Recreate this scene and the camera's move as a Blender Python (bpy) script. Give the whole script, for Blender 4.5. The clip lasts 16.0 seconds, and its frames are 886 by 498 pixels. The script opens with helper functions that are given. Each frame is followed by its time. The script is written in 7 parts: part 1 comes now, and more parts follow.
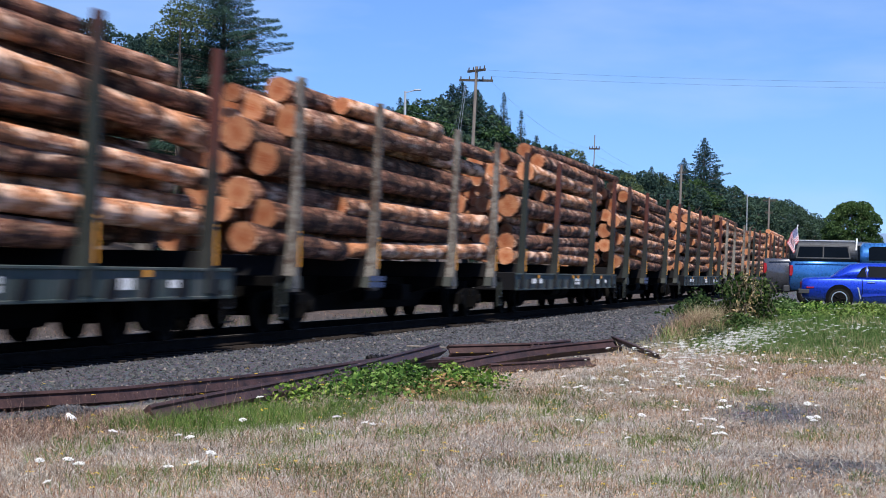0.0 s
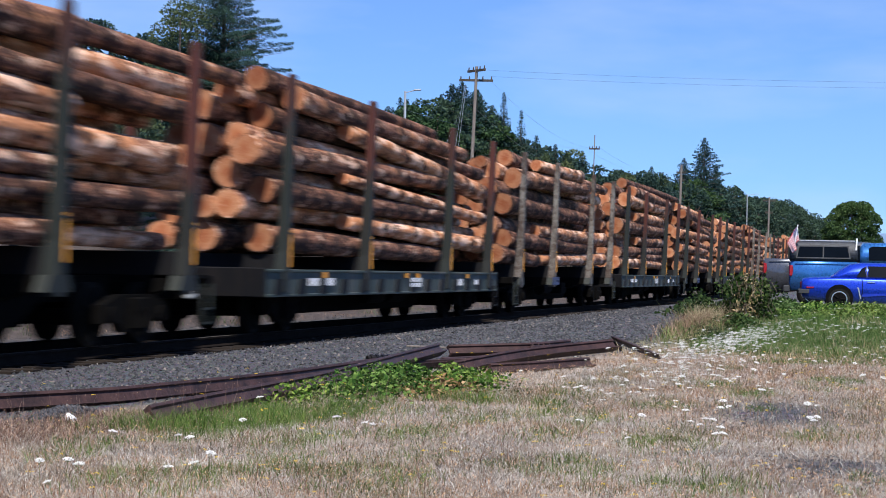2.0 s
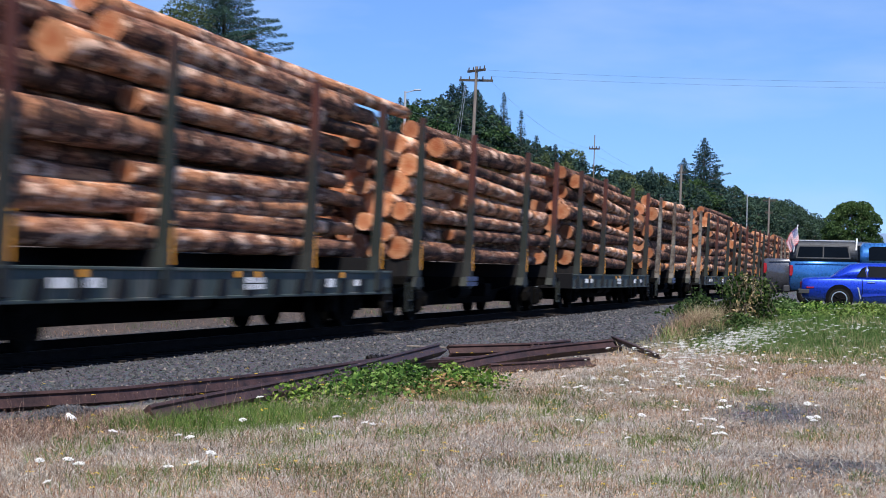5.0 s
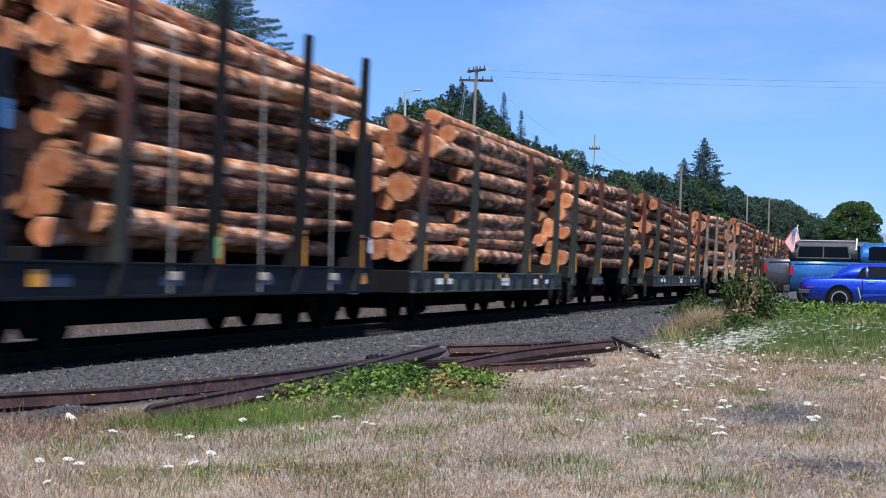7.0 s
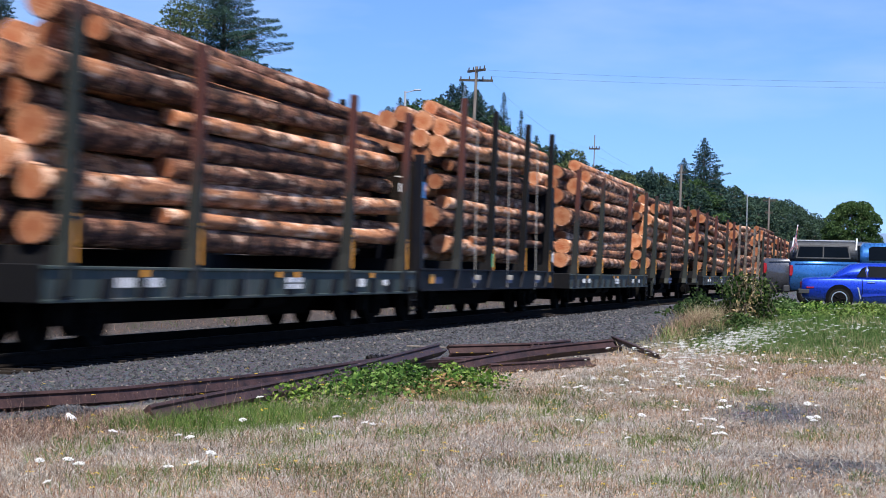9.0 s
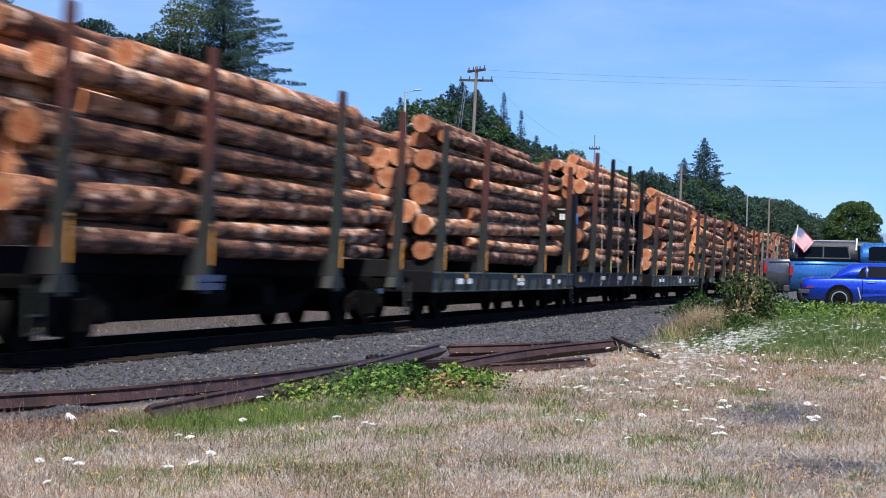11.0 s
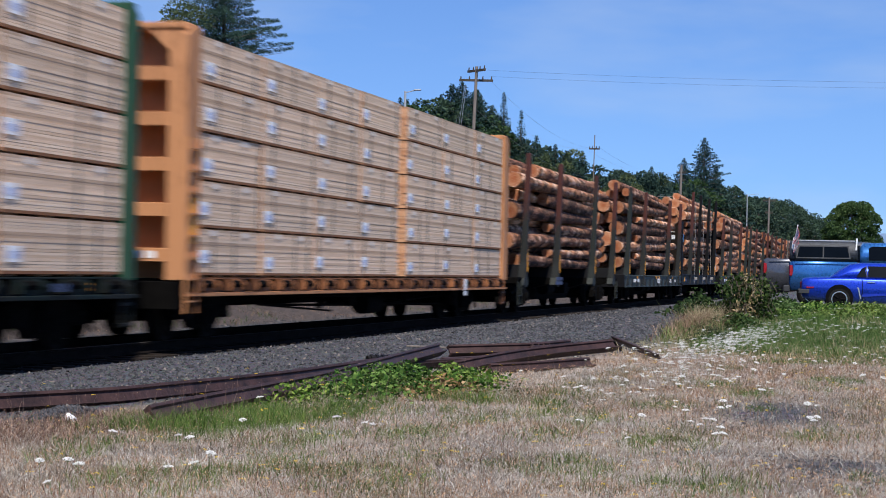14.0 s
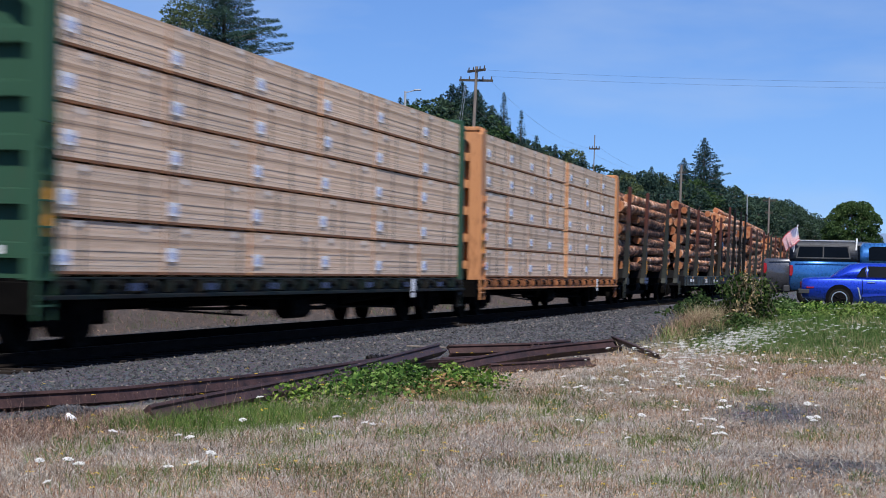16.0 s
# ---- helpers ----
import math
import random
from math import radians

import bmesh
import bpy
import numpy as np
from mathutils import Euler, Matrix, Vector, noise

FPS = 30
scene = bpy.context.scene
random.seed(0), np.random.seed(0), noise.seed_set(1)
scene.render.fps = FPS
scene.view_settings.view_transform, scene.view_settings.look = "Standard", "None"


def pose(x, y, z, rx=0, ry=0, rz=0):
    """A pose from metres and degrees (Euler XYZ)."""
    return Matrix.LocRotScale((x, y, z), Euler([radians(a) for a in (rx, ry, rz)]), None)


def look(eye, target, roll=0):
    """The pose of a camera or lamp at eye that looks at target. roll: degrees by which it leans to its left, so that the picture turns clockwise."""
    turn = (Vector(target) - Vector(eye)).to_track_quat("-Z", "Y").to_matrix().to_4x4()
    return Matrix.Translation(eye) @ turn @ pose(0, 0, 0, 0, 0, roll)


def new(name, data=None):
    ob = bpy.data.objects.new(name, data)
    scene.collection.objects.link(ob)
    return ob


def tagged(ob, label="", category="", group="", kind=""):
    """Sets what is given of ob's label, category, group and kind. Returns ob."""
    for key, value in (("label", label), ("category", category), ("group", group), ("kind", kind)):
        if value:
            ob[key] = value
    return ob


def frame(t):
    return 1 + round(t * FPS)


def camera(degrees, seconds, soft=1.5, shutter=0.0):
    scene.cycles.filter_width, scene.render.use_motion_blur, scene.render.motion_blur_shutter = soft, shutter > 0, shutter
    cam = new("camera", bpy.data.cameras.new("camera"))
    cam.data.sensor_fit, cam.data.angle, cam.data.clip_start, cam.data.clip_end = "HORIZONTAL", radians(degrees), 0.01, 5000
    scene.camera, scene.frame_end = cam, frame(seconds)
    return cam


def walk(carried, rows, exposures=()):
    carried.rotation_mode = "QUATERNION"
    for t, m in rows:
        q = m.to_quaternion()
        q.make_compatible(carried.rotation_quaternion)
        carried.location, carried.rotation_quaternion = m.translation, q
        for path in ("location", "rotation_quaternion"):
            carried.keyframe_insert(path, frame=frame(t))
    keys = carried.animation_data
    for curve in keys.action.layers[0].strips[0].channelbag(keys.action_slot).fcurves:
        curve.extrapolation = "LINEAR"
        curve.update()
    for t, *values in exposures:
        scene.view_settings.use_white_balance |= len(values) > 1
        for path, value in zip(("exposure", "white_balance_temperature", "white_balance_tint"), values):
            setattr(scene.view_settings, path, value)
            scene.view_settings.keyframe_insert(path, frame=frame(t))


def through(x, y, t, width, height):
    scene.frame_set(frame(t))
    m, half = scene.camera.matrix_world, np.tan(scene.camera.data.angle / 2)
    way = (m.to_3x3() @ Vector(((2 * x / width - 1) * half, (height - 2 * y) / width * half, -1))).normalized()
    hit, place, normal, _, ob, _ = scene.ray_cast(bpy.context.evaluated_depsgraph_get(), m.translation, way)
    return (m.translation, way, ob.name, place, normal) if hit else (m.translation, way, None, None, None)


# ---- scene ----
# The track runs along +X, away from the camera; Y points to the far side of the track; z = 0 is the top of the rails.
LENGTH = 16.0
SPEED = 9.897          # metres a second, away from the camera
TRACK_Y = 11.93
cam = camera(26.8, LENGTH, soft=0.95, shutter=1.25)
EYE = pose(0, 0, 1.17, 90.665, 0, -75.98) @ pose(0, 0, 0, 0, 0, 1.1)
walk(cam, [(0.0, EYE), (LENGTH, EYE)], [(0.0, 0.59), (6.5, 0.57), (7.5, 0.56), (8.5, 0.65), (9.0, 0.67), (12.0, 0.67), (12.5, 0.59), (13.5, 0.39), (14.5, 0.31), (LENGTH, 0.29)])

# ---- light ----
SUN_WAY = Vector((-0.50, -0.185, 0.845)).normalized()
world = bpy.data.worlds.new("sky")
scene.world = world
world.use_nodes = True
wn = world.node_tree.nodes
sky = wn.new("ShaderNodeTexSky")
sky.sky_type = "NISHITA"
sky.sun_disc = False
sky.sun_elevation = math.asin(SUN_WAY.z)
sky.sun_rotation = math.atan2(SUN_WAY.x, SUN_WAY.y)
sky.air_density, sky.dust_density, sky.ozone_density = 1.0, 0.25, 2.5
wn["Background"].inputs["Strength"].default_value = 0.093
# clear deep sky down to the treetops: the sky is read a little higher than the eye line
way, lift = wn.new("ShaderNodeTexCoord"), wn.new("ShaderNodeVectorMath")
lift.inputs[1].default_value = (0, 0, 0.07)
tint = wn.new("ShaderNodeMix")
tint.data_type, tint.blend_type = "RGBA", "MULTIPLY"
tint.inputs[0].default_value, tint.inputs[7].default_value = 1.0, (0.63, 0.845, 1.24, 1)
world.node_tree.links.new(way.outputs["Generated"], lift.inputs[0])
world.node_tree.links.new(lift.outputs[0], sky.inputs[0])
world.node_tree.links.new(sky.outputs[0], tint.inputs[6])
streak, veil, cirrus = wn.new("ShaderNodeMapping"), wn.new("ShaderNodeTexNoise"), wn.new("ShaderNodeMix")
fade = wn.new("ShaderNodeMapRange")
streak.inputs["Scale"].default_value = (1.5, 4.0, 16.0)
veil.inputs["Scale"].default_value, veil.inputs["Detail"].default_value = 1.6, 5.0
fade.inputs[1].default_value, fade.inputs[2].default_value, fade.inputs[4].default_value = 0.46, 0.76, 0.34
cirrus.data_type = "RGBA"
cirrus.inputs[7].default_value = (4.6, 5.6, 7.2, 1)
world.node_tree.links.new(way.outputs["Generated"], streak.inputs["Vector"])
world.node_tree.links.new(streak.outputs[0], veil.inputs["Vector"])
world.node_tree.links.new(veil.outputs["Fac"], fade.inputs[0])
world.node_tree.links.new(fade.outputs[0], cirrus.inputs[0])
world.node_tree.links.new(tint.outputs[2], cirrus.inputs[6])
world.node_tree.links.new(cirrus.outputs[2], wn["Background"].inputs["Color"])
sun_data = bpy.data.lights.new("sun", "SUN")
sun_data.energy, sun_data.angle, sun_data.color = 5.0, radians(0.53), (1.0, 0.95, 0.88)
sun = new("sun", sun_data)
sun.matrix_world = look(SUN_WAY * 50, (0, 0, 0))


# ---- materials ----
class Nodes:
    """A small writer of node materials."""

    def __init__(self, name, rough=0.8, metal=0.0):
        self.m = bpy.data.materials.new(name)
        self.m.use_nodes = True
        self.t = self.m.node_tree
        self.b = self.t.nodes["Principled BSDF"]
        self.set(self.b, "Roughness", rough)
        self.set(self.b, "Metallic", metal)

    def set(self, node, key, v):
        if hasattr(v, "is_output"):
            self.t.links.new(v, node.inputs[key])
        elif isinstance(v, tuple) and len(v) == 3:
            node.inputs[key].default_value = (*v, 1.0)
        else:
            node.inputs[key].default_value = v

    def coords(self, kind="Object", scale=(1, 1, 1)):
        c = self.t.nodes.new("ShaderNodeTexCoord")
        p = self.t.nodes.new("ShaderNodeMapping")
        p.inputs["Scale"].default_value = scale
        self.t.links.new(c.outputs[kind], p.inputs["Vector"])
        return p.outputs[0]

    def where(self, scale=(1, 1, 1)):
        g = self.t.nodes.new("ShaderNodeNewGeometry")
        p = self.t.nodes.new("ShaderNodeMapping")
        p.inputs["Scale"].default_value = scale
        self.t.links.new(g.outputs["Position"], p.inputs["Vector"])
        return p.outputs[0]

    def noise(self, vec, scale, detail=4.0, rough=0.6, colour=False):
        n = self.t.nodes.new("ShaderNodeTexNoise")
        self.set(n, "Vector", vec)
        self.set(n, "Scale", scale)
        self.set(n, "Detail", detail)
        self.set(n, "Roughness", rough)
        return n.outputs["Color" if colour else "Fac"]

    def cells(self, vec, scale, out="Distance", feature="F1"):
        n = self.t.nodes.new("ShaderNodeTexVoronoi")
        n.feature = feature
        self.set(n, "Vector", vec)
        self.set(n, "Scale", scale)
        return n.outputs[out]

    def ramp(self, fac, *stops):
        n = self.t.nodes.new("ShaderNodeValToRGB")
        r = n.color_ramp
        for i, (p, c) in enumerate(stops):
            e = r.elements[i] if i < 2 else r.elements.new(p)
            e.position = p
            e.color = (*c, 1) if isinstance(c, tuple) else (c, c, c, 1)
        self.set(n, "Fac", fac)
        return n.outputs[0]

    def mix(self, fac, a, b, blend="MIX"):
        n = self.t.nodes.new("ShaderNodeMix")
        n.data_type, n.blend_type = "RGBA", blend
        for key, v in ((0, fac), (6, a), (7, b)):
            if hasattr(v, "is_output"):
                self.t.links.new(v, n.inputs[key])
            else:
                n.inputs[key].default_value = (*v, 1.0) if isinstance(v, tuple) else v
        return n.outputs[2]

    def math(self, op, a, b=0.0):
        n = self.t.nodes.new("ShaderNodeMath")
        n.operation = op
        self.set(n, 0, a)
        self.set(n, 1, b)
        return n.outputs[0]

    def split(self, vec):
        n = self.t.nodes.new("ShaderNodeSeparateXYZ")
        self.set(n, 0, vec)
        return n.outputs

    def any(self, kind="object"):
        """A random number for each object or each loose piece of a mesh."""
        if kind == "object":
            return self.t.nodes.new("ShaderNodeObjectInfo").outputs["Random"]
        return self.t.nodes.new("ShaderNodeNewGeometry").outputs["Random Per Island"]

    def bump(self, height, strength=0.4, distance=0.02):
        n = self.t.nodes.new("ShaderNodeBump")
        self.set(n, "Strength", strength)
        self.set(n, "Distance", distance)
        self.set(n, "Height", height)
        self.set(self.b, "Normal", n.outputs[0])

    def colour(self, c):
        self.set(self.b, "Base Color", c)
        return self


def plain(name, a, b, scale=6.0, rough=0.7, metal=0.0, bump=0.2, fine=60.0, space="Object", stretch=(1, 1, 1), gloss=0.5):
    """Two tones mixed by a coarse and a fine noise, with fine relief."""
    n = Nodes(name, rough, metal)
    n.set(n.b, "Specular IOR Level", gloss)
    v = n.coords(space, stretch) if space != "World" else n.where(stretch)
    big, small = n.noise(v, scale), n.noise(v, fine, 3.0)
    f = n.math("ADD", n.math("MULTIPLY", big, 0.7), n.math("MULTIPLY", small, 0.3))
    n.colour(n.ramp(f, (0.35, a), (0.65, b)))
    n.bump(small, bump, 0.01)
    return n.m


def worn(name, paint, rust, amount=0.5, rough=0.6, streak=(1, 1, 0.25)):
    """Painted steel with rust and grime showing through, running down."""
    n = Nodes(name, rough, 0.0)
    n.set(n.b, "Specular IOR Level", 0.12)
    v = n.coords("Object", streak)
    w = n.where(streak)
    big = n.noise(w, 1.1, 5.0, 0.65)
    small = n.noise(v, 9.0, 5.0, 0.7)
    f = n.math("ADD", n.math("MULTIPLY", big, 0.5), n.math("MULTIPLY", small, 0.5))
    n.colour(n.mix(n.ramp(f, (amount - 0.06, 0.0), (amount + 0.10, 1.0)), paint, rust))
    n.bump(small, 0.25, 0.01)
    return n.m


def stake_material(name, paint, rust, height):
    """Painted uprights: worn to rust towards the top and along scrapes."""
    n = Nodes(name, 0.65)
    n.set(n.b, "Specular IOR Level", 0.25)
    v = n.coords("Object", (1, 1, 0.4))
    z = n.split(n.coords("Object"))[2]
    small = n.noise(v, 10.0, 5.0, 0.7)
    w = n.noise(n.where((1, 1, 0.6)), 1.2, 4.0, 0.65)
    f = n.math("ADD", n.math("MULTIPLY", n.math("SUBTRACT", z, height), 0.55), n.math("ADD", small, w))
    f = n.math("ADD", f, n.math("MULTIPLY", n.any(), 0.5))
    c = n.mix(n.ramp(n.math("MULTIPLY", f, 0.5), (0.52, 0.0), (0.72, 1.0)), paint, rust)
    n.colour(n.mix(n.ramp(small, (0.35, 0.0), (0.75, 0.35)), c, (0.03, 0.025, 0.022)))
    n.bump(small, 0.3, 0.01)
    return n.m


def bark_material():
    n = Nodes("bark", 0.92)
    n.set(n.b, "Specular IOR Level", 0.2)
    lot = n.math("FRACT", n.math("ADD", n.any(), n.any("island")))
    shift = n.math("MULTIPLY", lot, 37.0)

    def space(stretch):
        comb = n.t.nodes.new("ShaderNodeVectorMath")
        n.set(comb, 0, n.coords("Object", stretch))
        n.t.links.new(shift, comb.inputs[1])
        return comb.outputs[0]
    v, w = space((0.35, 1, 1)), space((0.7, 1, 1))
    plates = n.noise(v, 16.0, 6.0, 0.75)
    patch = n.noise(v, 2.2, 5.0, 0.62)
    pale = n.noise(v, 4.2, 5.0, 0.66)
    deep = n.noise(w, 3.0, 6.0, 0.66)
    bark = n.ramp(plates, (0.36, (0.020, 0.011, 0.009)), (0.5, (0.185, 0.085, 0.056)), (0.64, (0.50, 0.30, 0.21)))
    inner = n.ramp(plates, (0.3, (0.25, 0.092, 0.042)), (0.7, (0.58, 0.31, 0.17)))
    rate = n.math("SUBTRACT", n.math("MULTIPLY", lot, 0.20), 0.105)
    c = n.mix(n.ramp(n.math("ADD", patch, rate), (0.50, 0.0), (0.57, 0.9)), bark, inner)
    c = n.mix(n.ramp(n.math("ADD", pale, n.math("MULTIPLY", rate, 0.4)), (0.54, 0.0), (0.595, 0.9)), c, (0.68, 0.50, 0.39))
    c = n.mix(n.ramp(n.math("SUBTRACT", deep, n.math("MULTIPLY", rate, 0.4)), (0.505, 0.0), (0.56, 0.9)), c, (0.030, 0.018, 0.015))
    tone = n.ramp(lot, (0.0, (0.80, 0.72, 0.68)), (0.5, (1.08, 0.98, 0.92)), (1.0, (1.40, 1.25, 1.14)))
    n.colour(n.mix(1.0, c, tone, "MULTIPLY"))
    n.bump(n.math("ADD", plates, deep), 1.0, 0.035)
    return n.m


def log_end_material():
    n = Nodes("log_end", 0.9)
    n.set(n.b, "Specular IOR Level", 0.15)
    v = n.coords("Object")
    s = n.split(v)
    r = n.math("SQRT", n.math("ADD", n.math("POWER", s[1], 2.0), n.math("POWER", s[2], 2.0)))
    wob = n.noise(v, 5.0)
    rings = n.math("SINE", n.math("MULTIPLY", n.math("ADD", r, n.math("MULTIPLY", wob, 0.05)), 190.0))
    heart = n.ramp(n.math("ADD", r, n.math("MULTIPLY", wob, 0.10)), (0.10, (0.38, 0.130, 0.055)), (0.22, (0.50, 0.25, 0.135)))
    c = n.mix(n.math("MULTIPLY", rings, 0.12), heart, (0.30, 0.11, 0.05))
    c = n.mix(n.ramp(n.noise(v, 4.7, 4.0, 0.7), (0.46, 0.0), (0.62, 0.75)), c, (0.36, 0.115, 0.05))
    checks = n.t.nodes.new("ShaderNodeMath")
    checks.operation = "ARCTAN2"
    n.set(checks, 0, s[1])
    n.set(checks, 1, s[2])
    split = n.noise(n.math("MULTIPLY", checks.outputs[0], 2.6), 3.0, 2.0)
    c = n.mix(n.ramp(split, (0.60, 0.0), (0.68, 0.55)), c, (0.20, 0.075, 0.035))
    saw = n.noise(n.coords("Object", (1, 1, 9)), 6.0, 3.0)
    c = n.mix(n.ramp(saw, (0.5, 0.0), (0.72, 0.5)), c, (0.62, 0.39, 0.26))
    tone = n.mix(n.math("FRACT", n.math("ADD", n.any(), n.any("island"))), (0.50, 0.44, 0.41), (0.96, 0.90, 0.86))
    n.colour(n.mix(1.0, c, tone, "MULTIPLY"))
    n.bump(n.noise(v, 60.0, 3.0), 0.3, 0.01)
    return n.m


def lumber_material(name, end=False):
    n = Nodes(name, 0.8)
    v = n.coords("Object", (0.5, 7, 7) if not end else (1, 1, 1))
    g = n.noise(v, 3.0, 6.0, 0.7)
    fine = n.noise(v, 30.0, 4.0, 0.7)
    a, b = ((0.60, 0.43, 0.30), (0.90, 0.73, 0.57)) if not end else ((0.42, 0.22, 0.12), (0.62, 0.37, 0.22))
    c = n.ramp(n.math("ADD", n.math("MULTIPLY", g, 0.6), n.math("MULTIPLY", fine, 0.4)), (0.32, a), (0.68, b))
    tone = n.ramp(n.any("island"), (0.0, (0.72, 0.64, 0.57)), (0.25, (0.92, 0.86, 0.80)), (0.6, (1.02, 0.98, 0.94)), (1.0, (1.12, 1.09, 1.06)))
    tone = n.mix(1.0, tone, n.mix(n.any(), (0.88, 0.87, 0.86), (1.03, 1.0, 0.98)), "MULTIPLY")
    n.colour(n.mix(1.0, c, tone, "MULTIPLY"))
    n.bump(fine, 0.25, 0.008)
    return n.m


def foliage(name, dark, mid, light, rough=0.6, through=0.25, grain=0.55):
    """Leaves: tones by piece, by tree and by a broad noise; some light shines through."""
    n = Nodes(name, max(rough, 0.75))
    n.set(n.b, "Specular IOR Level", 0.12)
    big = n.noise(n.where(), 0.35, 3.0)
    f = n.math("ADD", n.math("MULTIPLY", n.any("island"), grain), n.math("MULTIPLY", big, 1.0 - grain))
    c = n.ramp(f, (0.15, dark), (0.5, mid), (0.85, light))
    tone = n.ramp(n.any(), (0.0, (0.65, 0.75, 0.88)), (0.5, (0.95, 0.95, 0.95)), (1.0, (1.25, 1.2, 1.0)))
    c = n.mix(1.0, c, tone, "MULTIPLY")
    n.colour(c)
    tr = n.t.nodes.new("ShaderNodeBsdfTranslucent")
    n.set(tr, "Color", c)
    mx = n.t.nodes.new("ShaderNodeMixShader")
    n.set(mx, 0, through)
    n.t.links.new(n.b.outputs[0], mx.inputs[1])
    n.t.links.new(tr.outputs[0], mx.inputs[2])
    n.t.links.new(mx.outputs[0], n.t.nodes["Material Output"].inputs[0])
    return n.m


def ground_material():
    n = Nodes("ground_soil", 0.95)
    w = n.where()
    s = n.split(w)
    big, mid, fine = n.noise(w, 0.8, 5.0), n.noise(w, 6.0, 5.0, 0.7), n.noise(w, 45.0, 4.0, 0.7)
    straw = n.ramp(n.math("ADD", n.math("MULTIPLY", big, 0.5), n.math("MULTIPLY", fine, 0.5)),
                   (0.38, (0.042, 0.032, 0.025)), (0.5, (0.175, 0.135, 0.105)), (0.62, (0.36, 0.30, 0.245)))
    green = n.ramp(mid, (0.35, (0.05, 0.075, 0.02)), (0.65, (0.14, 0.17, 0.06)))
    stone = n.cells(w, 26.0, "Color")
    grey = n.mix(0.75, n.ramp(fine, (0.34, (0.024, 0.026, 0.033)), (0.66, (0.155, 0.155, 0.172))), stone, "MULTIPLY")
    grey = n.mix(0.12, grey, (0.036, 0.038, 0.048))
    # oily ballast by the rails, painted near-black to carry the train's shade
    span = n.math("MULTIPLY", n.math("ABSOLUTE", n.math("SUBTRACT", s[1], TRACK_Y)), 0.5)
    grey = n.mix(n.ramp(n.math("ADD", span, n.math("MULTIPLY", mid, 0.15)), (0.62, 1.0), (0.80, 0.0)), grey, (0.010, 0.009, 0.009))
    # gravel between its edge beside the old rails and the far ditch
    edge = n.math("ADD", n.math("MULTIPLY", s[0], 0.10), s[1])
    edge = n.math("ADD", edge, n.math("MULTIPLY", big, 1.2))
    gravel = n.ramp(n.math("MULTIPLY", n.math("SUBTRACT", edge, 9.3), 1.0), (0.0, 0.0), (0.35, 1.0))
    far = n.ramp(n.math("MULTIPLY", n.math("SUBTRACT", n.math("ADD", s[1], big), 14.6), 0.5), (0.0, 1.0), (0.6, 0.0))
    lush = n.ramp(n.math("MULTIPLY", n.math("SUBTRACT", n.math("ADD", s[0], n.math("MULTIPLY", big, 6.0)), 36.0), 0.1), (0.0, 0.0), (0.7, 1.0))
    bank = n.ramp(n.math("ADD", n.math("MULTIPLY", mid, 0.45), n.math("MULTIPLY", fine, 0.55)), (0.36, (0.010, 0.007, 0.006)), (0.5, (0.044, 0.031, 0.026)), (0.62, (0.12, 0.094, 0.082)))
    c = n.mix(lush, straw, green)
    for px, py, rx, ry in ((19.0, 1.25, 2.1, 0.8), (13.6, 0.45, 0.9, 0.55)):
        a = n.math("POWER", n.math("MULTIPLY", n.math("SUBTRACT", s[0], px), 1 / rx), 2.0)
        b = n.math("POWER", n.math("MULTIPLY", n.math("SUBTRACT", s[1], py), 1 / ry), 2.0)
        d = n.math("ADD", n.math("ADD", a, b), n.math("MULTIPLY", mid, 0.8))
        c = n.mix(n.ramp(d, (0.5, 1.0), (1.0, 0.0)), c, grey)
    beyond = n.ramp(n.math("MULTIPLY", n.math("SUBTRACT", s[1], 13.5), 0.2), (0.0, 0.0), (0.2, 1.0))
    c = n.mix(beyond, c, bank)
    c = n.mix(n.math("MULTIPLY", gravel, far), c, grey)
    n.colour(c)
    n.bump(n.math("ADD", fine, n.math("MULTIPLY", mid, 0.6)), 0.7, 0.04)
    return n.m


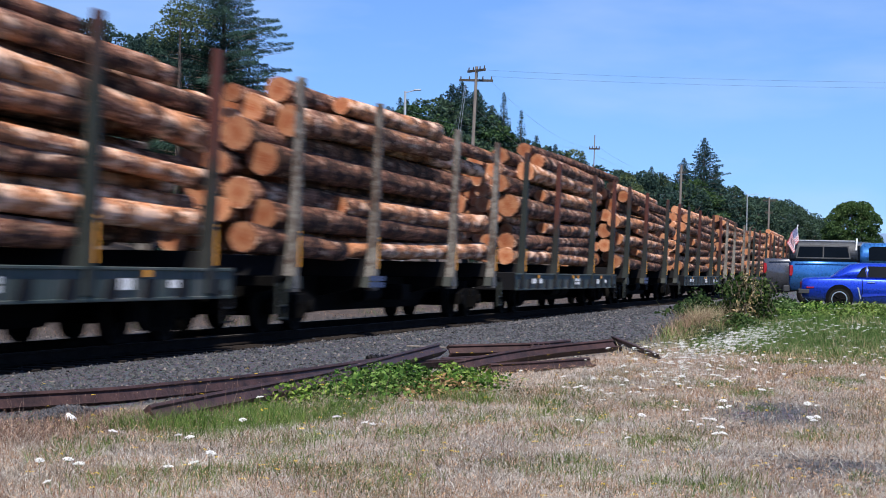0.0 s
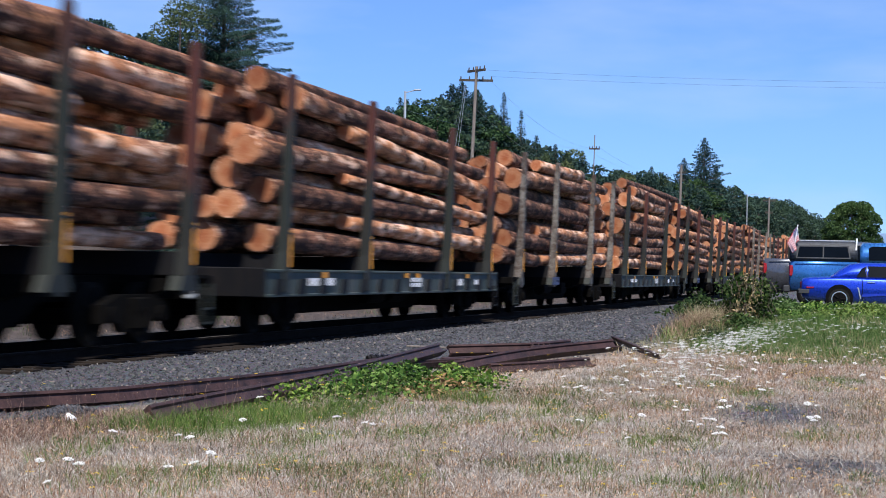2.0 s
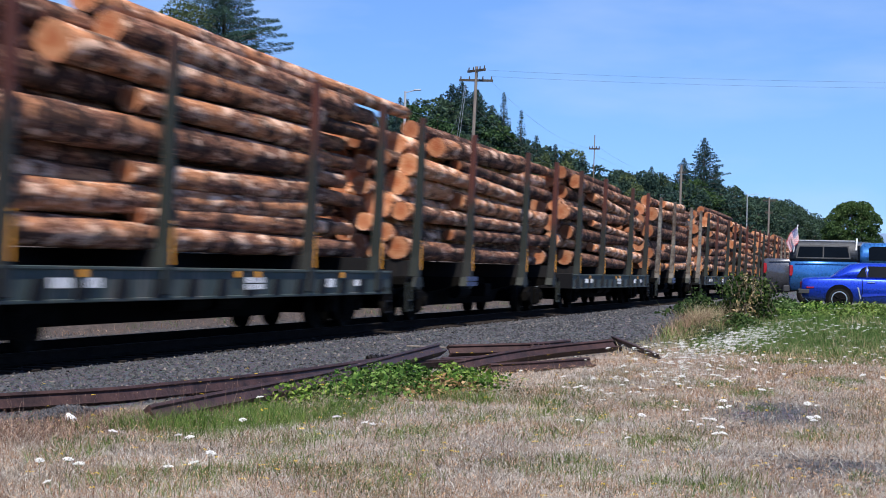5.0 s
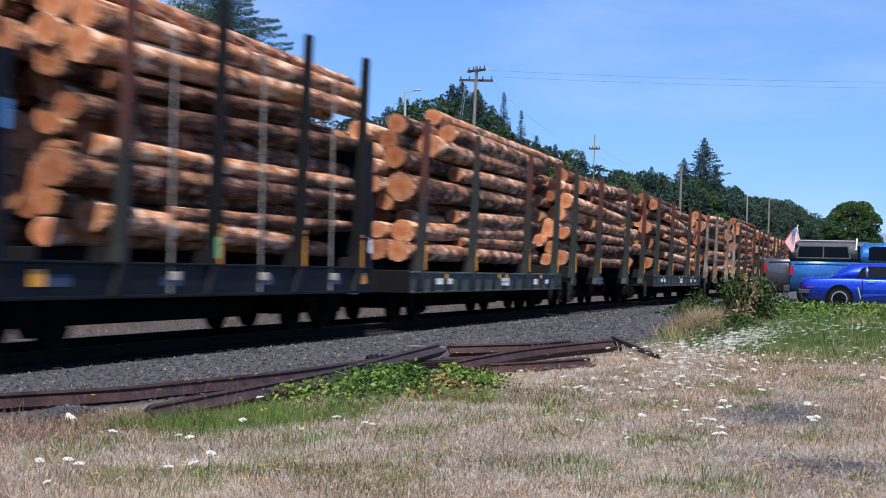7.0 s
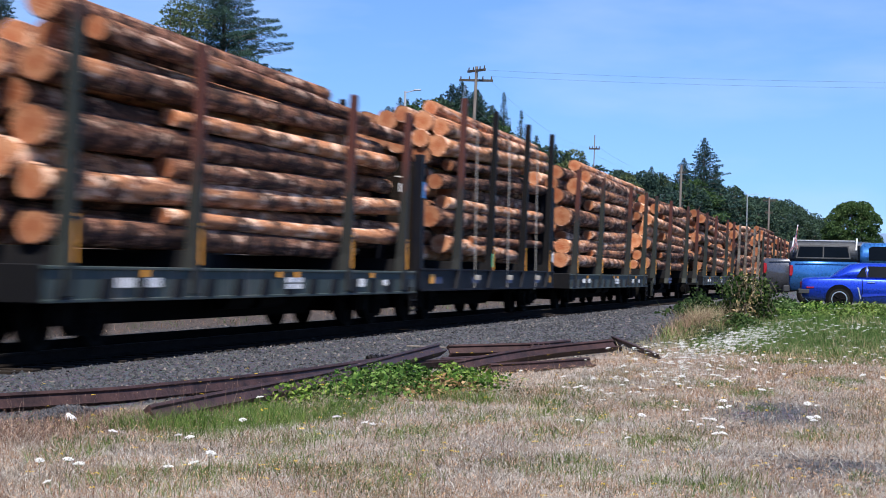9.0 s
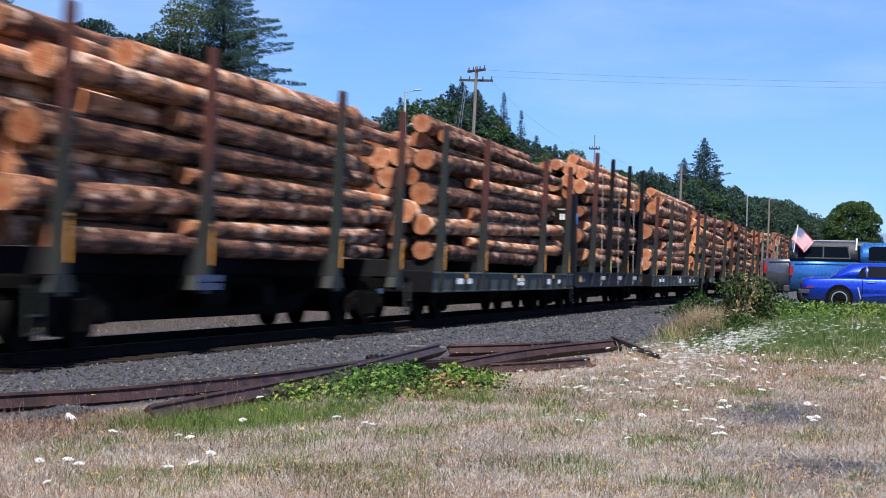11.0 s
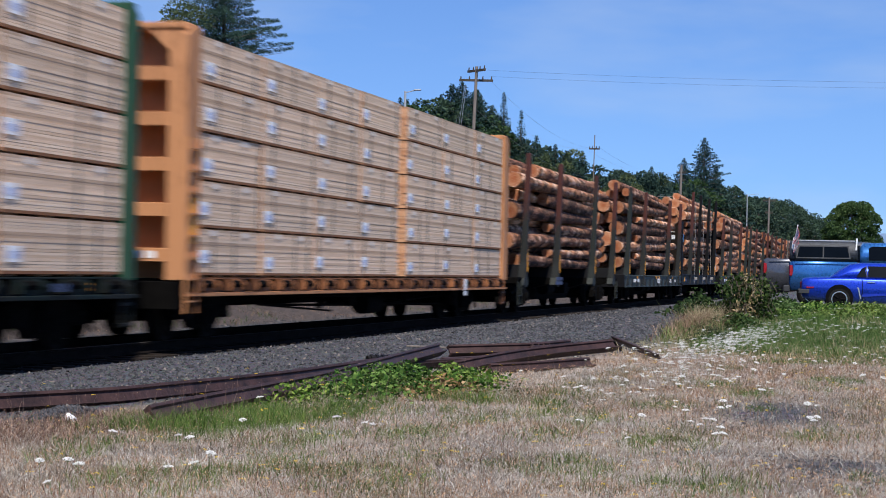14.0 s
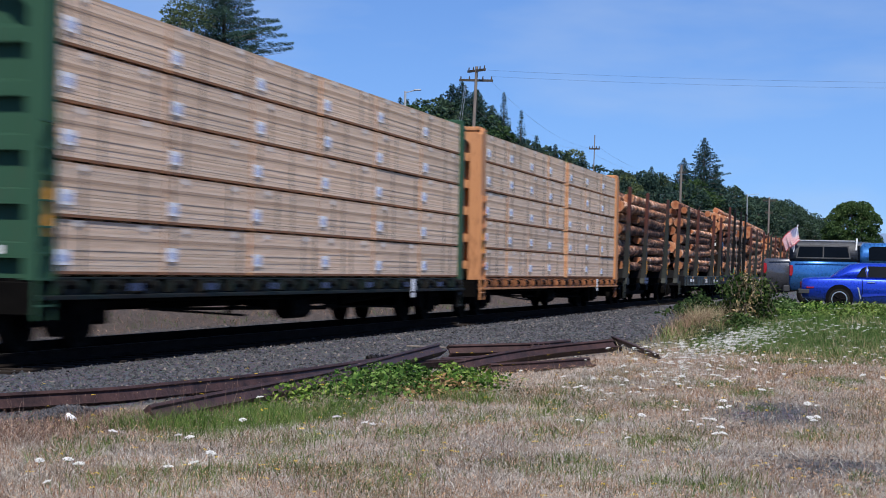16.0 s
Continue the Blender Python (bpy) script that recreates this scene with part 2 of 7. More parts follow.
M = dict(
    ground=ground_material(),
    bark=bark_material(), log_end=log_end_material(),
    lumber=lumber_material("lumber_board"), lumber_end=lumber_material("lumber_end", True),
    dunnage=plain("orange_dunnage_wood", (0.15, 0.060, 0.026), (0.30, 0.13, 0.055), 4.0, 0.85, stretch=(0.5, 6, 6)),
    slip=plain("faded_paper", (0.66, 0.60, 0.55), (0.78, 0.73, 0.68), 9.0, 0.8),
    green=worn("green_paint", (0.046, 0.062, 0.058), (0.10, 0.098, 0.09), 0.54),
    stake=stake_material("stake_steel", (0.015, 0.020, 0.018), (0.050, 0.018, 0.014), 4.2),
    rusty=stake_material("rusty_stake_steel", (0.015, 0.017, 0.016), (0.070, 0.020, 0.015), 2.9),
    mottled=worn("mottled_stake_steel", (0.21, 0.20, 0.18), (0.06, 0.042, 0.034), 0.47, streak=(1, 1, 1)),
    black=worn("black_paint", (0.006, 0.006, 0.007), (0.015, 0.012, 0.011), 0.58),
    bluish=worn("blue_black_paint", (0.0035, 0.0045, 0.009), (0.013, 0.011, 0.010), 0.55),
    orange=worn("orange_paint", (0.48, 0.225, 0.105), (0.20, 0.085, 0.042), 0.57),
    forest=worn("dark_green_paint", (0.028, 0.075, 0.045), (0.05, 0.055, 0.04), 0.6),
    # grimy, darker copy of the green; the sill's shade is in this colour
    forest_gear=worn("grimy_green_steel", (0.008, 0.015, 0.014), (0.016, 0.013, 0.011), 0.5),
    orange_gear=worn("rusty_orange_steel", (0.30, 0.125, 0.055), (0.05, 0.026, 0.019), 0.46),
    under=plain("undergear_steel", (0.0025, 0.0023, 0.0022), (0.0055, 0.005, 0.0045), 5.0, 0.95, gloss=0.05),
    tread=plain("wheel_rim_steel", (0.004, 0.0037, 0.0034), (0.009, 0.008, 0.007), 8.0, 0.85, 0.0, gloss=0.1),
    yellow=plain("yellow_sheeting", (0.66, 0.27, 0.02), (0.8, 0.36, 0.03), 7.0, 0.5),
    white=plain("white_stencil_paint", (0.62, 0.64, 0.68), (0.8, 0.8, 0.8), 9.0, 0.6),
    plank=plain("bulkhead_plank_wood", (0.006, 0.005, 0.004), (0.017, 0.012, 0.009), 3.0, 0.9, stretch=(1, 0.6, 6), gloss=0.1),
    paper=plain("white_paper", (0.82, 0.84, 0.88), (0.9, 0.91, 0.93), 9.0, 0.7),
    print_blue=plain("blue_print", (0.25, 0.35, 0.62), (0.4, 0.5, 0.75), 20.0, 0.7),
    placard_blue=plain("blue_placard", (0.05, 0.19, 0.46), (0.08, 0.26, 0.56), 9.0, 0.6),
    deep_blue=plain("faded_blue_lettering", (0.02, 0.035, 0.09), (0.045, 0.07, 0.16), 9.0, 0.7),
    band=plain("steel_band", (0.05, 0.042, 0.036), (0.11, 0.09, 0.075), 9.0, 0.6),
    strap=plain("grey_webbing", (0.20, 0.19, 0.18), (0.34, 0.32, 0.30), 9.0, 0.6),
    spray=plain("green_spray_paint", (0.05, 0.42, 0.22), (0.10, 0.58, 0.33), 9.0, 0.6),
    rail=plain("rusted_rail_steel", (0.010, 0.0055, 0.0052), (0.060, 0.029, 0.025), 3.5, 0.6, 0.0, 0.6, 24.0, gloss=0.35),
    track_rail=plain("grimy_rail_steel", (0.006, 0.005, 0.0045), (0.016, 0.012, 0.010), 3.0, 0.9, gloss=0.05),
    rail_top=plain("worn_rail_head_steel", (0.05, 0.046, 0.043), (0.10, 0.092, 0.086), 5.0, 0.7, 0.2, gloss=0.15),
    tie=plain("creosoted_wood", (0.010, 0.008, 0.007), (0.030, 0.023, 0.019), 4.0, 0.95, stretch=(4, 1, 4), gloss=0.1),
    pole=plain("weathered_pole_wood", (0.11, 0.094, 0.082), (0.22, 0.19, 0.168), 4.0, 0.9, stretch=(4, 4, 0.4)),
    arm=plain("dark_arm_wood", (0.03, 0.025, 0.022), (0.07, 0.06, 0.05), 4.0, 0.9),
    wire=plain("wire_metal", (0.22, 0.26, 0.33), (0.34, 0.38, 0.46), 4.0, 0.6),
    steel=plain("galvanised_steel", (0.42, 0.44, 0.45), (0.58, 0.60, 0.61), 4.0, 0.45, 0.6),
    trunk=plain("trunk_bark", (0.055, 0.042, 0.034), (0.15, 0.12, 0.10), 3.0, 0.95, stretch=(4, 4, 0.6), bump=0.6),
    needle=foliage("needles", (0.013, 0.034, 0.034), (0.027, 0.060, 0.053), (0.052, 0.094, 0.072), 0.6, 0.2, 0.5),
    leaf=foliage("leaves", (0.022, 0.045, 0.036), (0.041, 0.074, 0.055), (0.076, 0.114, 0.072), 0.7, 0.35, 0.35),
    maple=foliage("maple_leaves", (0.012, 0.034, 0.012), (0.042, 0.085, 0.028), (0.115, 0.165, 0.060), 0.6, 0.25, 0.5),
    shrub=foliage("shrub_leaves", (0.009, 0.023, 0.007), (0.024, 0.050, 0.014), (0.070, 0.105, 0.034), 0.6, 0.2, 0.6),
    olive=foliage("olive_leaves", (0.035, 0.060, 0.030), (0.075, 0.105, 0.050), (0.13, 0.16, 0.08), 0.7, 0.3, 0.4),
    leaf_dry=foliage("yellowing_leaves", (0.040, 0.050, 0.022), (0.085, 0.095, 0.042), (0.17, 0.17, 0.08)),
    bramble=foliage("bramble_leaves", (0.016, 0.042, 0.008), (0.070, 0.15, 0.022), (0.27, 0.36, 0.08), grain=0.8),
    meadow=foliage("meadow_blades", (0.030, 0.062, 0.016), (0.075, 0.140, 0.034), (0.20, 0.27, 0.08), 0.7, 0.3),
    golden=foliage("golden_dry_grass", (0.18, 0.13, 0.065), (0.47, 0.36, 0.19), (0.74, 0.61, 0.37), 0.8, 0.35, 0.7),
    rosy=foliage("rosy_dry_stalks", (0.075, 0.040, 0.030), (0.23, 0.135, 0.098), (0.48, 0.335, 0.25), 0.8, 0.2, 0.75),
    pale=foliage("bleached_straw", (0.33, 0.265, 0.205), (0.60, 0.515, 0.42), (0.86, 0.785, 0.69), 0.8, 0.25),
    straw=foliage("dry_grass", (0.078, 0.058, 0.040), (0.30, 0.232, 0.166), (0.62, 0.515, 0.405), 0.8, 0.2, 0.75),
    grass=foliage("green_grass", (0.030, 0.056, 0.014), (0.085, 0.145, 0.034), (0.22, 0.27, 0.09), 0.7, 0.25),
    withered=foliage("withered_leaves", (0.16, 0.08, 0.035), (0.34, 0.20, 0.09), (0.52, 0.38, 0.20), 0.8, 0.25),
    petal=plain("white_florets", (0.56, 0.57, 0.55), (0.78, 0.78, 0.75), 30.0, 0.8, bump=0.6, fine=150.0),
    yellow_petal=plain("yellow_petals", (0.75, 0.48, 0.02), (0.85, 0.6, 0.04), 30.0, 0.7),
    stem=plain("green_stems", (0.10, 0.14, 0.05), (0.22, 0.24, 0.10), 9.0, 0.8),
    stone=None,
)


def stone_material():
    n = Nodes("ballast_stone", 0.9)
    c = n.ramp(n.any("island"), (0.0, (0.006, 0.007, 0.010)), (0.5, (0.030, 0.032, 0.040)), (0.9, (0.078, 0.077, 0.086)), (1.0, (0.20, 0.17, 0.15)))
    n.colour(n.mix(0.35, c, n.noise(n.where(), 60.0), "MULTIPLY"))
    return n.m


M["stone"] = stone_material()


# ---- mesh helpers ----
def part(name, bm, material, parent=None, label="", smooth=False):
    """Links a bmesh as one mesh object, under a thing or a part where parent is given."""
    me = bpy.data.meshes.new(name)
    bm.normal_update()
    bm.to_mesh(me)
    bm.free()
    for m in material if isinstance(material, (list, tuple)) else [material]:
        me.materials.append(m)
    if smooth:
        me.polygons.foreach_set("use_smooth", [True] * len(me.polygons))
    ob = new(name, me)
    ob.parent = parent
    if label:
        tagged(ob, label)
    return ob


def share(ob, m, parent=None):
    """Another object on the same mesh."""
    o = new(ob.name.split(".")[0], ob.data)
    o.parent = parent
    o.matrix_basis = m
    return o


def box(bm, x0, x1, y0, y1, z0, z1, bevel=0.0, mat=0):
    r = bmesh.ops.create_cube(bm, size=1.0, matrix=Matrix.Translation(((x0 + x1) / 2, (y0 + y1) / 2, (z0 + z1) / 2)) @ Matrix.Diagonal((x1 - x0, y1 - y0, z1 - z0, 1)))
    fs = {f for v in r["verts"] for f in v.link_faces}
    for f in fs:
        f.material_index = mat
    if bevel:
        es = list({e for v in r["verts"] for e in v.link_edges})
        bmesh.ops.bevel(bm, geom=es, offset=bevel, segments=1, affect="EDGES", profile=0.5)
    return r["verts"]


def rod(bm, a, b, r0, r1=None, n=8, mat=0):
    a, b = Vector(a), Vector(b)
    r1 = r0 if r1 is None else r1
    d = b - a
    m = Matrix.Translation((a + b) / 2) @ d.to_track_quat("Z", "Y").to_matrix().to_4x4()
    r = bmesh.ops.create_cone(bm, cap_ends=True, segments=n, radius1=r0, radius2=r1, depth=d.length, matrix=m)
    for v in r["verts"]:
        for f in v.link_faces:
            f.material_index = mat
    return r["verts"]


def prism(bm, pts, axis, a, b, mat=0):
    """A flat outline drawn out from a to b along an axis (0, 1 or 2)."""
    def at(p, d):
        q = list(p)
        q.insert(axis, d)
        return bm.verts.new(q)
    lo, hi = [at(p, a) for p in pts], [at(p, b) for p in pts]
    fs = [bm.faces.new(lo), bm.faces.new(hi)]
    k = len(pts)
    fs += [bm.faces.new((lo[i], lo[(i + 1) % k], hi[(i + 1) % k], hi[i])) for i in range(k)]
    for f in fs:
        f.material_index = mat
    bmesh.ops.recalc_face_normals(bm, faces=fs)
    return lo + hi


def raw(name, verts, faces, material, smooth=False):
    """A mesh straight from arrays."""
    me = bpy.data.meshes.new(name)
    verts = np.asarray(verts, dtype=np.float32)
    faces = np.asarray(faces, dtype=np.int32)
    me.vertices.add(len(verts))
    me.vertices.foreach_set("co", verts.ravel())
    k = faces.shape[1]
    me.loops.add(faces.size)
    me.loops.foreach_set("vertex_index", faces.ravel())
    me.polygons.add(len(faces))
    me.polygons.foreach_set("loop_start", np.arange(0, faces.size, k, dtype=np.int32))
    if smooth:
        me.polygons.foreach_set("use_smooth", np.ones(len(faces), dtype=bool))
    me.update(calc_edges=True)
    me.materials.append(material)
    return me


MOVING = []      # things that ride with the train: (object, pose at the clip's start)
TURNING = []     # wheelsets: (object, place on its truck)


def rides(ob, m):
    ob.matrix_basis = m
    MOVING.append((ob, m))
    return ob


# ---- ground and track ----
def ease(a, b, x):
    t = min(1.0, max(0.0, (x - a) / (b - a)))
    return t * t * (3 - 2 * t)


def ground_z(x, y):
    z = -0.2 + 0.45 * ease(32, 56, x) * (1 - ease(6, 9.5, y))
    z += 0.05 * noise.noise((x * 0.25, y * 0.25, 0)) * (1 - ease(8, 9, y))
    z -= 0.005 * ease(8.6, 10.2, y) * (1 - ease(13.6, 14.6, y))
    z += 0.75 * ease(15.0, 18.5, y) + 0.5 * ease(30, 50, y) + 14 * ease(36, 90, y) + 30 * ease(90, 400, y)
    z += 0.12 * noise.noise((x * 0.4, y * 0.4, 3)) * ease(14.5, 16, y)
    return z


def ground():
    def steps(spans):
        out = []
        for a, b, s in spans:
            out += list(np.arange(a, b, s))
        return out + [spans[-1][1]]
    xs = steps([(-3000, -200, 400), (-200, -20, 20), (-20, 8, 2), (8, 60, 0.5), (60, 120, 2), (120, 400, 10), (400, 4000, 300)])
    ys = steps([(-3000, -200, 400), (-200, -20, 20), (-20, -2, 2), (-2, 20, 0.4), (20, 60, 2), (60, 200, 10), (200, 3000, 280)])
    vs = [(x, y, ground_z(x, y)) for x in xs for y in ys]
    k = len(ys)
    fs = [(i * k + j, (i + 1) * k + j, (i + 1) * k + j + 1, i * k + j + 1) for i in range(len(xs) - 1) for j in range(k - 1)]
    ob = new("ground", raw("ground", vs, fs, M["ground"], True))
    tagged(ob, "dry straw-coloured verge, grey gravel and a grassy bank", "ground", kind="structure")


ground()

RAIL = [(-0.07, 0), (0.07, 0), (0.07, 0.012), (0.012, 0.035), (0.012, 0.125), (0.037, 0.135), (0.037, 0.165), (-0.037, 0.165), (-0.037, 0.135), (-0.012, 0.125), (-0.012, 0.035), (-0.07, 0.012)]


def rail_mesh(bm, length):
    prism(bm, RAIL, 0, 0, length)
    for f in bm.faces:
        if abs(f.normal.z) > 0.9 and f.calc_center_median().z > 0.16:
            f.material_index = 1


def track():
    root = tagged(new("track"), "railway track with rusted rails on dark wooden ties", "railway track", kind="structure")
    for y in (TRACK_Y - 0.755, TRACK_Y + 0.755):
        bm = bmesh.new()
        rail_mesh(bm, 700)
        o = part("rail", bm, [M["track_rail"], M["rail_top"]], root)
        o.location = (-100, y, -0.165)
    rng = random.Random(4)
    bm = bmesh.new()
    box(bm, -0.115, 0.115, -1.3, 1.3, -0.18, 0.0, 0.008)
    first = part("tie", bm, M["tie"], root)
    first.matrix_basis = pose(12, TRACK_Y, -0.172)
    for i in range(1, 150):
        share(first, pose(12 + 0.53 * i + rng.uniform(-0.03, 0.03), TRACK_Y + rng.uniform(-0.05, 0.05), -0.172, 0, 0, rng.uniform(-1, 1)), root)
    bm = bmesh.new()
    for i in range(260):
        box(bm, 91.5 + 0.53 * i - 0.115, 91.5 + 0.53 * i + 0.115, TRACK_Y - 1.3, TRACK_Y + 1.3, -0.35, -0.172)
    tagged(part("far_ties", bm, M["tie"], root), kind="stuff")


track()


def stones():
    """Loose ballast: small broken stones."""
    rs = np.random.RandomState(5)
    n = 84000
    x = 14 + 66 * rs.rand(n) ** 1.6
    lo = np.clip(7.6 - 0.13 * (x - 16.6), 4.2, 8.6)
    y = lo + (15.3 - lo) * rs.rand(n) ** 1.25
    x2, n2 = 14 + 40 * rs.rand(2500), 2500
    y2 = 7.5 - 0.13 * (x2 - 16.6) - np.abs(rs.randn(n2)) * 0.5
    x, y = np.concatenate([x, x2]), np.concatenate([y, y2])
    z = np.array([ground_z(a, b) for a, b in zip(x, y)])
    size = (0.008 + 0.022 * rs.rand(len(x)) ** 2.4) * (0.65 + x / 48)
    base = np.array([(1, 0, 0), (0, 1, 0), (-1, 0, 0), (0, -1, 0), (0, 0, 0.85)], dtype=float) - np.array([0, 0, 0.3])
    v = base[None] * (0.7 + 0.6 * rs.rand(len(x), 5, 3)) * size[:, None, None] + 0.25 * size[:, None, None] * rs.randn(len(x), 5, 3)
    a = rs.rand(len(x)) * 6.28
    c, s = np.cos(a)[:, None], np.sin(a)[:, None]
    v = np.stack([v[..., 0] * c - v[..., 1] * s, v[..., 0] * s + v[..., 1] * c, v[..., 2]], -1)
    v += np.stack([x, y, z + size * 0.25], -1)[:, None]
    f = np.array([(0, 1, 4), (1, 2, 4), (2, 3, 4), (3, 0, 4)])
    fs = f[None] + 5 * np.arange(len(x))[:, None, None]
    ob = new("ballast_stones", raw("ballast_stones", v.reshape(-1, 3), fs.reshape(-1, 3), M["stone"]))
    tagged(ob, "loose blue-grey broken stone ballast beside the track", "gravel", kind="stuff")


stones()


# ---- the train ----
START_X = -2.62        # where the train's own zero lies at the clip's start
WHEEL_R = 0.457


def on_train(s, y=0.0, z=0.0):
    return pose(START_X + s, TRACK_Y + y, z)


SHARED = {}


def shared(name, make, material, smooth=False):
    """A mesh built once for all its repeats."""
    if name not in SHARED:
        bm = bmesh.new()
        make(bm)
        o = part(name, bm, material, smooth=smooth)
        SHARED[name] = o.data
        bpy.data.objects.remove(o)
    return SHARED[name]


def put(name, data, parent, m):
    o = new(name, data)
    o.parent = parent
    o.matrix_basis = m
    if name == "stencil":
        tagged(o, kind="stuff")
    return o


def wheelset_mesh(bm):
    rod(bm, (0, -1.05, 0), (0, 1.05, 0), 0.08, n=10)
    for s in (-1, 1):
        rod(bm, (0, s * 0.70, 0), (0, s * 0.825, 0), WHEEL_R, n=28, mat=1)
        rod(bm, (0, s * 0.665, 0), (0, s * 0.70, 0), WHEEL_R + 0.025, n=28)
        rod(bm, (0, s * 0.825, 0), (0, s * 0.835, 0), 0.39, n=28)
        rod(bm, (0, s * 0.83, 0), (0, s * 0.90, 0), 0.14, n=14)
        for k in range(3):
            a = k * 2.094
            rod(bm, (0.27 * math.cos(a), s * 0.833, 0.27 * math.sin(a)), (0.27 * math.cos(a), s * 0.842, 0.27 * math.sin(a)), 0.035, n=8, mat=1)


def truck_mesh(bm):
    outline = [(-1.16, 0.34), (-1.16, 0.60), (-0.60, 0.74), (0.60, 0.74), (1.16, 0.60), (1.16, 0.34), (0.74, 0.40), (0.50, 0.20), (-0.50, 0.20), (-0.74, 0.40)]
    for y in (-1.04, 1.04):
        prism(bm, outline, 1, y - 0.07, y + 0.07)
        for x in (-0.89, 0.89):
            rod(bm, (x, y - 0.12, WHEEL_R), (x, y + 0.12, WHEEL_R), 0.12, n=12)
        for x in (-0.24, 0.0, 0.24):
            rod(bm, (x, y + (0.1 if y > 0 else -0.1), 0.26), (x, y + (0.1 if y > 0 else -0.1), 0.55), 0.09, n=8)
    box(bm, -0.22, 0.22, -1.2, 1.2, 0.50, 0.70, 0.02)
    box(bm, -0.9, -0.8, -0.7, 0.7, 0.30, 0.40)
    box(bm, 0.8, 0.9, -0.7, 0.7, 0.30, 0.40)


def trucks(root, *places):
    for x in places:
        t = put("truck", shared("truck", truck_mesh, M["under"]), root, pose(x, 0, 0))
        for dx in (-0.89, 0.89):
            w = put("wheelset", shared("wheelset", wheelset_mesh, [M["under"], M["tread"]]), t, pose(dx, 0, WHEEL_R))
            TURNING.append((w, dx))


def coupler_mesh(bm):
    box(bm, -0.55, 0.22, -0.11, 0.11, 0.66, 0.86, 0.02)
    prism(bm, [(0.15, -0.2), (0.42, -0.16), (0.42, -0.02), (0.26, 0.02), (0.36, 0.16), (0.22, 0.2), (0.1, 0.12)], 2, 0.62, 0.92)
    rod(bm, (0.1, -0.45, 0.55), (0.2, -0.45, 0.25), 0.03, n=6)
    rod(bm, (0.2, -0.45, 0.25), (0.42, -0.40, 0.20), 0.03, n=6)


def air_cock_mesh(bm):
    rod(bm, (0.10, -0.36, 0.66), (0.34, -0.36, 0.70), 0.05, 0.06, n=10)
    box(bm, 0.30, 0.40, -0.44, -0.28, 0.62, 0.76, 0.02)


def couplers(root, half):
    put("air_cock", shared("air_cock", air_cock_mesh, M["steel"]), root, pose(-half, 0, 0, 0, 0, 180) @ Matrix.Diagonal((1, -1, 1, 1)))
    put("coupler", shared("coupler", coupler_mesh, M["under"]), root, pose(half, 0, 0))
    put("coupler", SHARED["coupler"], root, pose(-half, 0, 0, 0, 0, 180))


def stake_mesh(bm, low=0.74, top=4.53):
    """A welded upright, wide at its foot, that leans a little outwards (towards -y)."""
    def ring(z, x0, x1, y0, y1):
        d = -0.09 * (z - 1.0) / 3.4
        return [bm.verts.new(p) for p in ((x0, y0 + d, z), (x1, y0 + d, z), (x1, y1 + d, z), (x0, y1 + d, z))]
    rows = [(low, -0.16, 0.12, -0.085, 0.10), (1.02, -0.16, 0.12, -0.085, 0.14), (1.45, -0.105, 0.10, -0.085, 0.12), (2.4, -0.095, 0.095, -0.08, 0.085), (top - 0.1, -0.085, 0.085, -0.07, 0.06), (top, -0.085, 0.05, -0.07, 0.05)]
    rings = [ring(*r) for r in rows]
    for a, b in zip(rings, rings[1:]):
        for i in range(4):
            bm.faces.new((a[i], a[(i + 1) % 4], b[(i + 1) % 4], b[i]))
    bm.faces.new(rings[0][::-1])
    bm.faces.new(rings[-1])
    bmesh.ops.bevel(bm, geom=list(bm.edges), offset=0.012, segments=1, affect="EDGES")
    for z in (1.22, 1.75, 2.6, 3.4):
        d = -0.09 * (z - 1.0) / 3.4
        box(bm, -0.10, 0.10, -0.092 + d, -0.075 + d, z, z + 0.03)


def bunk_mesh(bm):
    prism(bm, [(-0.16, 1.0), (0.16, 1.0), (0.11, 1.38), (-0.11, 1.38)], 1, -1.3, 1.3)
    bmesh.ops.bevel(bm, geom=list(bm.edges), offset=0.01, segments=1, affect="EDGES")


def side_plate_mesh(bm):
    """The deep side sill with its rows of pockets."""
    box(bm, -9.05, 9.05, -0.03, 0.03, 0.70, 1.13, 0.01)
    box(bm, -9.05, 9.05, -0.06, 0.04, 1.09, 1.14, 0.01)
    box(bm, -9.05, 9.05, -0.055, 0.04, 0.66, 0.71, 0.01)
    for i in range(14):
        x = -8.4 + i * 1.29
        prism(bm, [(x - 0.34, 0.70), (x + 0.10, 0.70), (x + 0.16, 0.97), (x - 0.18, 0.97)], 1, -0.06, 0.0, 1)


def bars(bm, w, h, rng, rows=1):
    """Plain bars in the place of stencilled writing, on a face towards -y."""
    for r in range(rows):
        x = -w / 2
        while x < w / 2 - 0.03:
            k = rng.uniform(0.05, 0.10)
            z = (r - (rows - 1) / 2) * h / rows
            box(bm, x, min(w / 2, x + k), -0.006, 0.0, z - h / rows * 0.40, z + h / rows * 0.40)
            x += k + rng.uniform(0.02, 0.05)


def reflector_mesh(bm):
    box(bm, 0.0, 0.075, -0.012, 0.0, -0.32, 0.32, 0.003)


def stakes(root, places, kinds):
    mesh = {k: shared("stake_" + k, stake_mesh, M[k]) for k in set(kinds)}
    for i, x in enumerate(places):
        put("stake", mesh[kinds[i]], root, pose(x, -1.42, 0))
        put("stake", mesh[kinds[(i + 1) % 4]], root, pose(x, 1.42, 0, 0, 0, 180))
        put("reflector_strip", shared("reflector", reflector_mesh, M["yellow"]), root, pose(x + 0.03, -1.515, 1.50))


